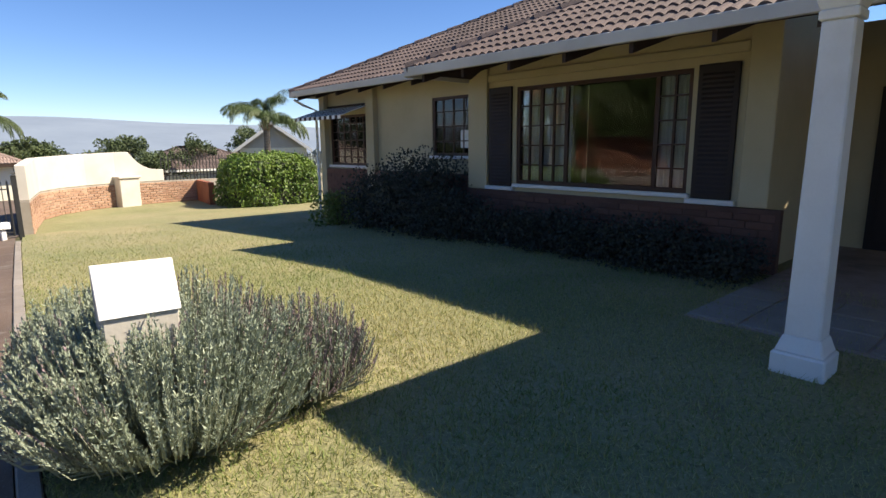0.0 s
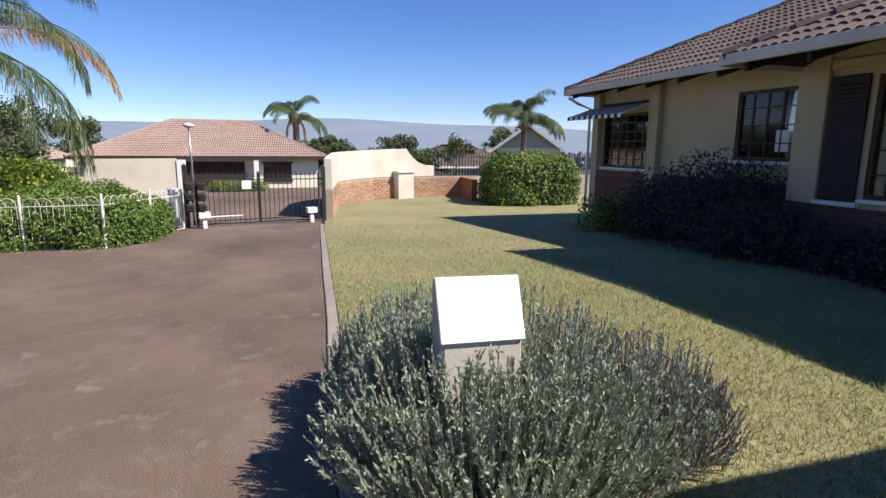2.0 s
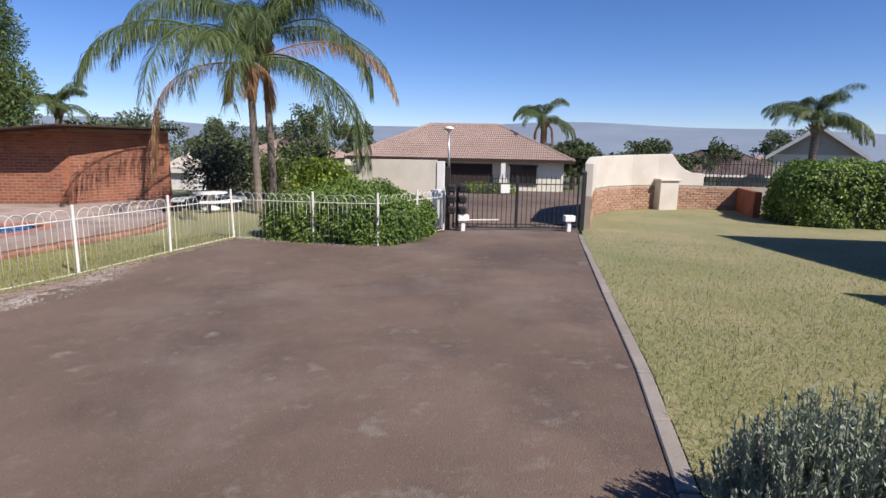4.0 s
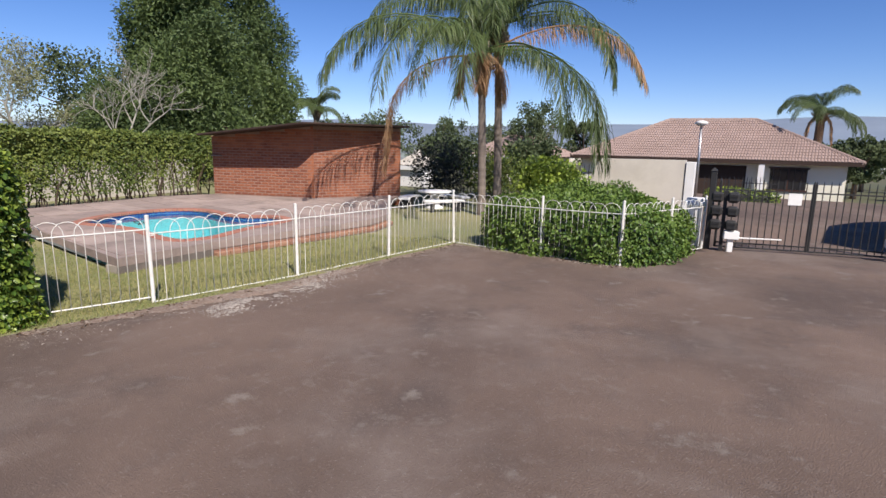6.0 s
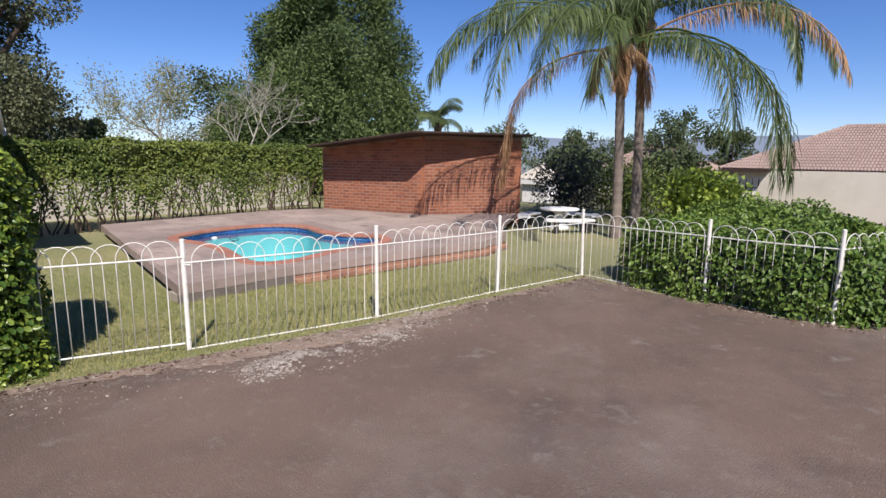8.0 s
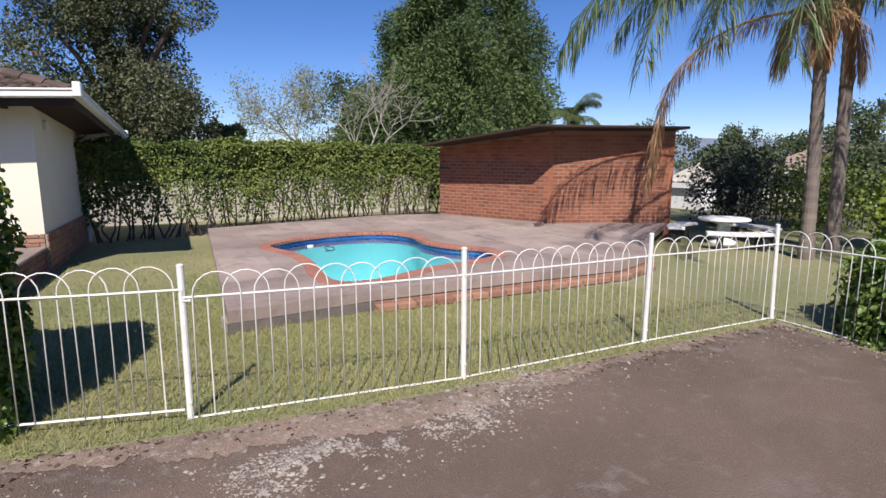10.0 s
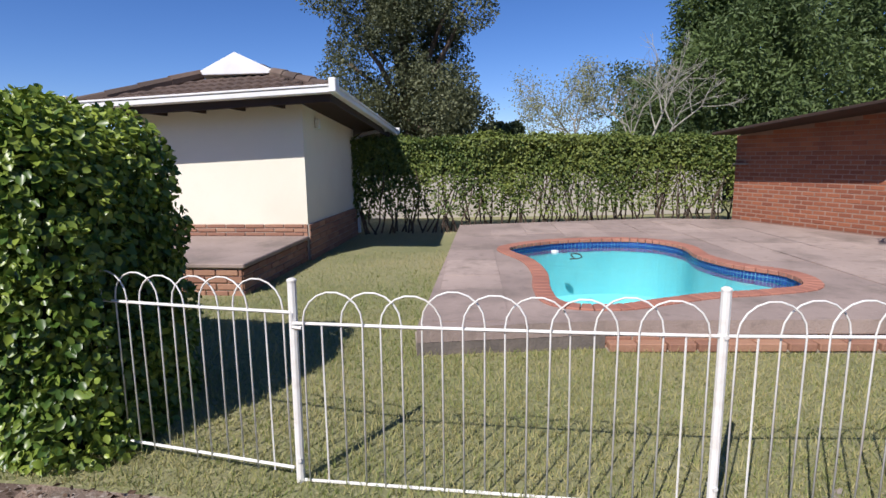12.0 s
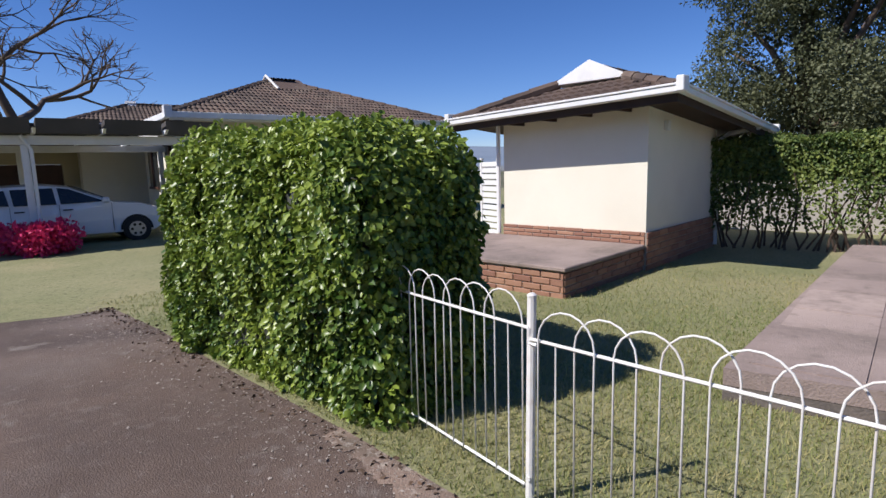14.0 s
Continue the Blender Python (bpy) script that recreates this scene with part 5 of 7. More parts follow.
block_hedge("low_hedge", (-1.9, 31.2, land(-1.9, 31.2)), 4, (1.5, 0.45), 0.55, 3500, 0.07, 0.36, M_HEDGE, "low bright green hedge across the street", e=4, bump=0.12)


def back_hedge():
    """The long screen hedge behind the pool: bare stems below, leaves above."""
    h = thing("screen_hedge", (-16.6, 11.0, -0.47), "long clipped screen hedge, leafy above and bare-stemmed below", "hedge", turn=2)
    n = 60000
    hy, top = 4.6, 1.97
    y = RNG.uniform(-hy, hy, n)
    face = RNG.uniform(0, 1, n)
    z = np.where(face < 0.75, top - RNG.uniform(0, 1, n) ** 1.35 * 1.55, top + RNG.normal(0, 0.03, n))
    x = np.where(face < 0.75, 0.42 - RNG.uniform(0, 0.25, n), RNG.uniform(-0.45, 0.42, n))
    keep = RNG.uniform(0, 1, n) < np.clip((z - 0.62 - 0.22 * np.sin(y * 2.3) - 0.15 * np.sin(y * 5.9 + 1)) / 0.55, 0.30, 1)
    p = np.stack([x, y, z], 1)[keep]
    out = np.where((face < 0.75)[keep][:, None], np.array([1, 0, 0.25]), np.array([0.2, 0, 1]))
    p = p + out * lumpy(p, 1.4, 0.16) + out * lumpy(p + 9, 4.5, 0.07)
    tagged(part("leaves", leaves("leaves", p, out, 0.060, 0.36, M_HEDGE2, spread=0.6, facing=True), M_HEDGE2, h), kind="stuff")
    # dark box behind the leaves in place of the shade inside the hedge
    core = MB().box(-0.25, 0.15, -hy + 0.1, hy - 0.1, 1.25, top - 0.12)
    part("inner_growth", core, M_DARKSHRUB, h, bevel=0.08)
    for i in range(120):
        y0 = -hy + 0.1 + i * (2 * hy - 0.2) / 119 + RNG.normal(0, 0.05)
        x0 = RNG.uniform(-0.15, 0.3)
        pts = [Vector((x0, y0, -0.05))]
        for k in range(4):
            pts.append(pts[-1] + Vector((RNG.normal(0, 0.06), RNG.normal(0, 0.11), 0.36)))
        part("stem", MB().tube(pts, [0.022, 0.018, 0.015, 0.011, 0.007], 5), M_TWIG, h)
    wall = whole("boundary_wall", MB().box(-0.08, 0.08, -8, 6, 0, 1.35), M_GREYWALL, "pale plastered boundary wall behind the hedge", "wall", (-19.3, 11.0, -0.47), kind="structure")


back_hedge()


def lavender():
    b = thing("lavender_bush", (0.78, 3.12, 0.0), "big grey-green lavender bush with dry mauve spikes on one side", "bush")
    lobes = [(0, 0, 0.80, 0.74, 0.78, 1900), (-0.24, 0.76, 0.46, 0.58, 0.64, 900), (0.72, 0.02, 0.52, 0.50, 0.56, 650)]
    pick = np.concatenate([np.full(l[5], i) for i, l in enumerate(lobes)])
    n = len(pick)
    a, r = RNG.uniform(0, 2 * math.pi, n), np.sqrt(RNG.uniform(0, 1, n))
    stems, P, D, Q, E2 = MB(), [], [], [], []
    for i in range(n):
        out = r[i]
        cx, cy, rx, ry, hh, _ = lobes[pick[i]]
        base = Vector((0.48 * rx * out * math.cos(a[i]), 0.48 * ry * out * math.sin(a[i]), 0.02))
        h = hh * (1 - 0.62 * out ** 2.6) * RNG.uniform(0.74, 1.14) + 0.06
        tip = Vector((rx * out * math.cos(a[i]) * RNG.uniform(0.9, 1.12), ry * out * math.sin(a[i]) * RNG.uniform(0.9, 1.12), h))
        if -0.45 < tip.x + cx < 0.18 and tip.y + cy < 0.05:
            tip.z = min(tip.z, RNG.uniform(0.64, 0.78))     # kept low in front of the board
        mid = base.lerp(tip, 0.5) + Vector((math.cos(a[i]) * 0.10 * out, math.sin(a[i]) * 0.10 * out, -0.02))
        shift = Vector((cx, cy, 0))
        base, mid, tip = base + shift, mid + shift, tip + shift
        pts = [base, mid, tip]
        dry = (pick[i] == 2 and RNG.uniform() < 0.6) or (pick[i] == 0 and math.cos(a[i] - 0.45) > 0.55 and out > 0.35 and RNG.uniform() < 0.6) or RNG.uniform() < 0.05
        stems.tube(pts, [0.004, 0.003, 0.0015], 3, cap=False)
        way = (tip - mid).normalized()
        k = 72 if not dry else 40
        for j in range(k):
            t = 0.30 + 0.70 * (j / k) ** 0.8
            p = base * (1 - t) ** 2 + mid * 2 * t * (1 - t) + tip * t * t
            (Q if dry else P).append(p)
            (E2 if dry else D).append(way)
    tagged(part("brushwood", stems, M_LAVSTEM, b), kind="stuff")
    tagged(part("leaves", leaves("leaves", np.array(P), np.array(D) * 1.3, 0.026, 0.15, M_LAV, fold=0.3, spread=0.5), M_LAV, b), kind="stuff")
    tagged(part("dry_bloom", leaves("dry_bloom", np.array(Q), np.array(E2) * 1.8, 0.022, 0.17, M_LAVDRY, fold=0.3, spread=0.4), M_LAVDRY, b, "dry mauve flower spikes"), kind="stuff")


lavender()


def sign_plate():
    s = thing("sign_board", (0.63, 3.12, 0.0), "blank white sloping sign board on a grey stand in lavender", "sign")
    part("plate", MB().hexa([(-0.19, -0.20, 0.775), (0.175, -0.20, 0.765), (0.175, -0.185, 0.765), (-0.19, -0.185, 0.775)], [(-0.185, -0.085, 1.02), (0.185, -0.085, 1.01), (0.185, -0.07, 1.01), (-0.185, -0.07, 1.02)]), M_WHITE, s, "plain white plate", bevel=0.003)
    # the stand's grey base colour carries the shade on its side
    part("stand", MB().hexa([(x, y, 0) for x in (-0.17, 0.16) for y in ((-0.175, -0.13, 0.0) if x < 0 else (0.0, -0.13, -0.175))], [(-0.178, -0.182, 0.772), (-0.178, -0.068, 1.012), (-0.178, -0.02, 1.005), (0.168, -0.02, 0.995), (0.168, -0.068, 1.002), (0.168, -0.182, 0.762)]), M_GREYWALL, s, "box stand, grey as its shaded side", bevel=0.008)


sign_plate()


def limb_tree(name, at, trunk, crown, material, bark, label, count, size, limbs=7, seed=1, trunk_r=0.2, width=0.4, shell=0.5, flat=(1, 1, 1), category="tree"):
    """A tapered trunk with limbs that reach into clumps of leaves. crown: (x, y, z, radius) clumps."""
    t = thing(name, at, label, category)
    rr = random.Random(seed)
    top = Vector((0, 0, trunk))
    pts = [Vector((0, 0, -0.2)), Vector((rr.uniform(-.1, .1), rr.uniform(-.1, .1), trunk * 0.5)), top]
    tr = part("trunk", MB().tube(pts, [trunk_r * 1.25, trunk_r, trunk_r * 0.75], 9), bark, t, smooth=True)
    for c in crown[:limbs]:
        e = Vector(c[:3])
        mid = top.lerp(e, 0.5) + Vector((rr.uniform(-.3, .3), rr.uniform(-.3, .3), rr.uniform(0, .4)))
        part("limb", MB().tube([top - Vector((0, 0, 0.3)), mid, e], [trunk_r * 0.6, trunk_r * 0.35, trunk_r * 0.1], 6), bark, t, smooth=True)
    p, d = clump_points([c[:3] for c in crown], [c[3] for c in crown], count, shell, flat)
    p = p + d * lumpy(p, 0.9, 0.35)
    tagged(part("crown", leaves("crown", p, d * 0.6, size, width, material, spread=0.9, droop=0.2), material, t), kind="stuff")
    return t


def cone_clumps(height, radius, low, n, seed):
    rr = random.Random(seed)
    out = []
    for i in range(n):
        f = (i / n) ** 0.75
        z = low + (height - low) * f
        r = radius * (1 - f ** 1.15) + 0.22
        a = rr.uniform(0, 2 * math.pi)
        k = rr.uniform(0.45, 0.95)
        out.append((math.cos(a) * r * k, math.sin(a) * r * k, z, 0.45 + r * 0.24))
    return out


limb_tree("conifer", (-24.0, 20.6, -0.5), 3.0, cone_clumps(10.6, 4.1, 0.8, 120, 3), M_CONIFER, M_BARK, "broad dark green conifer behind the hedge", 110000, 0.19, limbs=12, seed=3, trunk_r=0.35, width=0.16, shell=0.35)
limb_tree("conifer", (-26.5, 25.6, -0.5), 3.5, cone_clumps(13.2, 4.0, 1.2, 90, 5), M_CONIFER, M_BARK, "tall dark green conifer behind the hedge", 70000, 0.20, limbs=10, seed=5, trunk_r=0.35, width=0.16, shell=0.35)
rr = random.Random(11)
limb_tree("broadleaf_tree", (-26.0, 8.7, -0.5), 3.2, [(rr.uniform(-2, 2), rr.uniform(-2.7, 2.1), rr.uniform(1.2, 9.5), rr.uniform(0.6, 1.35)) for i in range(64)], M_TREE, M_BARK, "large dark olive-green tree behind the hut", 130000, 0.105, limbs=18, seed=2, trunk_r=0.26, width=0.3, shell=0.3)


def bare_tree(name, at, height, label, bark, seed, twigs=0, leaf=None, spread=0.5, depth=5, r0=0.16, lean=(0, 0, 0)):
    rr = random.Random(seed)
    t = thing(name, at, label, "tree")
    tips, fine = [], MB()

    def grow(p, d, length, r, k):
        pts, q = [p], p
        for i in range(3):
            d = (d + Vector((rr.gauss(0, .16), rr.gauss(0, .16), rr.gauss(0.03, .10)))).normalized()
            q = q + d * length / 3
            pts.append(q)
        mb = MB().tube(pts, [r, r * 0.88, r * 0.75, r * 0.62], 6 if k > 2 else 4, cap=False)
        if k > 2:
            part("trunk" if k == depth else "limb", mb, bark, t, smooth=True)
        else:
            fine.add(mb.v, mb.f)
        if k == 0:
            tips.append(q)
            return
        for i in range(3 if k > 1 else 4):
            nd = (d + Vector((rr.gauss(0, spread), rr.gauss(0, spread), rr.gauss(0.05, spread * 0.6)))).normalized()
            grow(pts[-1] if i < 2 else pts[-2], nd, length * rr.uniform(0.6, 0.82), r * 0.6, k - 1)
    grow(Vector((0, 0, -0.2)), Vector(lean) + Vector((0, 0, 1)), height * 0.36, r0, depth)
    tagged(part("brushwood", fine, bark, t), kind="stuff")
    if leaf:
        p = np.repeat(np.array(tips), 10, 0) + RNG.normal(0, 0.28, (len(tips) * 10, 3))
        tagged(part("leaves", leaves("leaves", p, RNG.normal(0, 1, p.shape), 0.11, 0.3, leaf), leaf, t), kind="stuff")
    return t


M_THINLEAF = mat("thin yellowish leaf", (0.32, 0.32, 0.16), (0.22, 0.24, 0.12), 1, 0.7, 0, 5, island=0.8, sheer=0.3)
bare_tree("bare_tree", (-34.0, 17.8, -0.6), 6.2, "pale half-bare thorn tree with an airy flat crown", M_PALEBARK, 4, leaf=M_THINLEAF, spread=0.62, depth=6, r0=0.13)
bare_tree("bare_tree", (-20.0, 15.3, -0.5), 5.0, "leafless pale-barked small tree behind the hedge", M_PALEBARK, 9, spread=0.6, depth=5, r0=0.07, lean=(0, -0.35, 0))


# ---- palms ----
def frond(parent, origin, azimuth, rise, length, material, seed, leaf=0.42, dense=92, droop=1.0):
    """One feather leaf: an arched midrib with two rows of hanging leaflets."""
    rr = random.Random(seed)
    d = Vector((math.cos(azimuth), math.sin(azimuth), 0))
    pts, p, ang = [], Vector(origin), rise
    n = 14
    for i in range(n + 1):
        pts.append(p.copy())
        p = p + (d * math.cos(ang) + Vector((0, 0, math.sin(ang)))) * (length / n)
        ang -= droop * (0.06 + 0.19 * i / n)
        ang = max(ang, -1.45)
    rib = part("frond", MB().tube(pts, [0.028 * (1 - 0.85 * i / n) + 0.003 for i in range(n + 1)], 5), material, parent, smooth=True)
    side = Vector((-d.y, d.x, 0))
    P, W = [], []
    for i in range(dense):
        t = 0.12 + 0.88 * i / dense
        k = min(int(t * n), n - 1)
        q = pts[k].lerp(pts[k + 1], t * n - k)
        way = (pts[k + 1] - pts[k]).normalized()
        for s in (-1, 1):
            for rep in range(2):
                P.append(q)
                W.append(side * s * 0.75 + way * 0.55 + Vector((0, 0, rr.uniform(-1.3, -0.2))))
    P, W = np.array(P), np.array(W)
    n2 = len(P)
    w = unit(W + RNG.normal(0, 0.16, W.shape))
    L = leaf * np.repeat(np.sin(np.linspace(0.25, 1, n2 // 4) * math.pi * 0.85) * 0.75 + 0.3, 4)[:n2, None] * RNG.uniform(0.8, 1.15, (n2, 1))
    mid = P + w * L * 0.55
    tip = mid + unit(w + np.array([0, 0, -1.5])) * L * 0.6
    s = unit(np.cross(w, np.array([0, 0, 1.0]) + RNG.normal(0, 0.3, W.shape))) * 0.0085
    verts = np.stack([P, mid + s, mid - s, tip], 1).reshape(-1, 3)
    k = np.arange(n2)[:, None] * 4
    tagged(part("foliage", fast_mesh("foliage", verts, np.concatenate([k + [0, 1, 2], k + [1, 3, 2]]), material), material, rib), kind="stuff")


def palm(at, height, label, fronds, dead, length, seed, r=0.16, lean=(0, 0), leaf=0.45, sweep=(0.2, 1.25), neck=0.5):
    """A ringed trunk up to height, then a neck of old leaf bases, then the arching fronds."""
    rr = random.Random(seed)
    t = thing("palm_tree", at, label, "palm")
    n = int(height / 0.09)
    pts = [(lean[0] * (i / n) ** 1.5, lean[1] * (i / n) ** 1.5, -0.15 + (height + 0.15) * i / n) for i in range(n + 1)]
    part("trunk", MB().tube(pts, [r * (1.25 - 0.3 * min(1, 5 * i / n) - 0.12 * i / n) * (1.04 if i % 2 else 0.97) for i in range(n + 1)], 14), M_PALMTRUNK, t, "ringed grey trunk")
    top = Vector(pts[-1])
    for i in range(15):
        a, k = i * 2.4, i / 14
        u = Vector((math.cos(a), math.sin(a), 0))
        q = top + u * r * 0.55 + Vector((0, 0, -0.05 + 0.45 * neck * k))
        out = r * (0.75 + 1.1 * (1 - k))
        part("leaf_base", MB().tube([q - Vector((0, 0, 0.12)), q + u * out * 0.35 + Vector((0, 0, 0.30 * neck)), q + u * out + Vector((0, 0, 0.72 * neck + 0.1 * k))], [0.075, 0.062, 0.03], 6), M_BOOT, t, smooth=True)
    part("crown_shaft", MB().lathe([(r * 0.86, -0.1), (r * 1.2, 0.3 * neck), (r * 1.1, 0.75 * neck), (r * 0.4, neck + 0.1)], 12, tuple(top)), M_BOOT, t, "fibrous brown crown shaft", smooth=True)
    top = top + Vector((0, 0, neck))
    for i in range(fronds):
        rise = sweep[0] + (sweep[1] - sweep[0]) * ((i * 0.618) % 1)
        frond(t, top + Vector((0, 0, 0.25 * rise - 0.1)), i * 2.399 + rr.uniform(-.2, .2), rise, length * rr.uniform(0.85, 1.1), M_PALM, seed * 100 + i, leaf, droop=rr.uniform(0.8, 1.08))
    for a, rise, ln, dr in dead:
        frond(t, top - Vector((0, 0, 0.2)), a, rise, length * ln, M_DRYPALM, seed * 77 + int(a * 10), leaf * 0.8, droop=dr)
    return t


PR = radians(1)
palm((-7.9, 17.45, -0.5), 3.3, "queen palm with drooping green and dry orange fronds", 17, [(4 * PR, 0.50, 1.0, 0.95), (194 * PR, 0.10, 1.0, 1.55), (-70 * PR, 0.5, 0.27, 2.8), (-130 * PR, 0.4, 0.28, 2.8), (60 * PR, 0.2, 0.30, 2.6)], 4.9, 1, 0.118, lean=(-0.1, 0), leaf=0.66, sweep=(0.05, 1.2), neck=1.05)
palm((-7.95, 18.6, -0.5), 4.3, "taller queen palm beside its twin", 14, [(250 * PR, 0.4, 0.28, 2.6), (-85 * PR, 0.4, 0.28, 2.6)], 4.2, 2, 0.122, lean=(-0.15, 0.1), leaf=0.66, sweep=(0.25, 1.2), neck=0.9)
palm((1.7, 45.0, -1.7), 4.9, "small palm beyond the gate", 16, [(200 * PR, -0.3, 0.7, 2.0), (-20 * PR, -0.4, 0.7, 2.0), (-90 * PR, -0.5, 0.6, 2.2)], 2.9, 3, 0.28, leaf=0.5, sweep=(0.1, 1.3))
palm((17.4, 38.5, -1.6), 4.4, "bushy feather palm beyond the garden wall", 26, [], 3.5, 4, 0.25, leaf=0.6, sweep=(0.3, 1.3))
palm((-24.2, 29.2, -0.9), 3.6, "small palm behind the brick outbuilding", 12, [], 2.0, 6, 0.2, leaf=0.4, sweep=(0.3, 1.3))


# ---- houses beyond ----
def hip_house(name, at, half, wall_h, ridge, label, roof_mat, over=None, tiles=True, turn=0.0, wall_mat=None, tile_w=0.6, fascia=None):
    """A hipped bungalow; half: half sizes; ridge: height over the eave."""
    h = thing(name, at, label, "house", turn=turn)
    hx, hy = half
    over = over or min(0.6, hx * 0.2)
    part("wall", MB().box(-hx + over, hx - over, -hy + over, hy - over, -0.3, wall_h), wall_mat or M_PLASTER, h)
    roof = part("roof", MB().box(-hx + .05, hx - .05, -hy + .05, hy - .05, wall_h - 0.02, wall_h), M_RAFTER, h)
    k = ridge / hy
    fl = 1 / math.hypot(1, k)
    rl = hy / fl
    al = lambda s: s * fl
    z = wall_h + 0.04
    for a, b, up in (((-hx, -hy, z), (hx, -hy, z), (0, 1, k)), ((-hx, hy, z), (hx, hy, z), (0, -1, k)), ((-hx, -hy, z), (-hx, hy, z), (1, 0, k)), ((hx, -hy, z), (hx, hy, z), (-1, 0, k))):
        roof_plane(roof, a, b, Vector(up).normalized(), rl, al, al, roof_mat, w=tile_w, l=0.36)
    ridge_caps(roof, (-hx + hy, 0, z + ridge), (hx - hy, 0, z + ridge), roof_mat)
    for sx in (-1, 1):
        for sy in (-1, 1):
            ridge_caps(roof, (sx * hx, sy * hy, z), (sx * (hx - hy), 0, z + ridge), roof_mat)
    part("fascia", MB().box(-hx - 0.03, hx + 0.03, -hy - 0.04, -hy, wall_h - 0.14, wall_h + 0.05), fascia or M_WHITE, h)
    return h


def street_house():
    h = hip_house("street_house", (-4.3, 45.2, -1.45), (7.8, 5.2), 2.15, 2.45, "plastered house with a terracotta pink hipped tile roof across the street", M_TILE3, tile_w=0.3, fascia=M_RAFTER)
    # dark panel on the solid wall stands in for a garage opening in shade
    part("garage_opening", MB().box(-2.2, 2.4, -4.66, -4.604, -0.25, 1.85), M_RAFTER, h)
    win = part("window", MB().box(3.6, 5.4, -4.66, -4.604, 0.6, 1.75), M_CARGLASS, h)
    part("frame", MB().box(3.5, 5.5, -4.70, -4.665, 1.75, 1.85).box(3.5, 5.5, -4.70, -4.665, 0.5, 0.6).box(4.46, 4.54, -4.70, -4.665, 0.6, 1.75), M_WOOD, win)
    for i in range(5):
        part("bar", MB().box(3.75 + i * 0.35, 3.78 + i * 0.35, -4.72, -4.665, 0.6, 1.75), M_IRON, win)
    part("porch_pillar", MB().box(3.0, 3.3, -5.2, -4.9, -0.25, 2.13), M_WHITE, h)


street_house()
hip_house("red_roof_house", (-19.5, 50, -1.9), (4.2, 3.2), 2.2, 1.7, "small house with a faded red roof among trees", M_TILE3)
hip_house("distant_house", (17.8, 55.5, -2.6), (5.6, 4), 2.2, 1.9, "distant house with a brown roof", M_TILE)


def gable_house(at, turn, half, wall_h, rise, label):
    """A gabled house whose front faces local -y, with white barge boards."""
    h = thing("gabled_house", at, label, "house", turn=turn)
    hx, hy = half
    part("wall", MB().hexa([(-hx, -hy, -1), (hx, -hy, -1), (hx, hy, -1), (-hx, hy, -1)], [(-hx, -hy, wall_h), (hx, -hy, wall_h), (hx, hy, wall_h), (-hx, hy, wall_h)]), M_PLASTER, h)
    part("gable", MB().hexa([(-hx, -hy, wall_h), (hx, -hy, wall_h), (0, -hy, wall_h + rise)], [(-hx, -hy + 0.2, wall_h), (hx, -hy + 0.2, wall_h), (0, -hy + 0.2, wall_h + rise)]), M_GREYWALL, h)
    k = rise / hx
    for s in (-1, 1):
        e = hx + 0.45
        lo = [(0, -hy - 0.4, wall_h + rise), (s * e, -hy - 0.4, wall_h - 0.45 * k), (s * e, hy + 0.4, wall_h - 0.45 * k), (0, hy + 0.4, wall_h + rise)]
        part("roof", MB().hexa([(x, y, z + 0.02) for x, y, z in lo], [(x, y, z + 0.14) for x, y, z in lo]), M_TILE, h)
        part("barge_board", MB().hexa([(x, -hy - 0.45, z - 0.10) for x, y, z in lo[:2]] + [(x, -hy - 0.405, z - 0.10) for x, y, z in lo[1::-1]], [(x, -hy - 0.45, z + 0.17) for x, y, z in lo[:2]] + [(x, -hy - 0.405, z + 0.17) for x, y, z in lo[1::-1]]), M_WHITE, h, "white painted barge board")
    win = part("window", MB().box(-0.7, 0.7, -hy - 0.03, -hy - 0.002, 0.6, 1.7), M_CARGLASS, h)
    part("frame", MB().box(-0.8, 0.8, -hy - 0.05, -hy - 0.032, 1.7, 1.8).box(-0.8, 0.8, -hy - 0.05, -hy - 0.032, 0.5, 0.6), M_WHITE, win)


gable_house((21.55, 46.3, -1.6), -26, (2.6, 3.0), 3.05, 1.85, "distant gabled house with white barge boards and brown roof")
hip_house("white_cottage", (-15.4, 26.2, -0.62), (0.75, 0.65), 0.9, 0.5, "small whitewashed cottage behind the palisade", M_GREYWALL, wall_mat=M_WHITE)


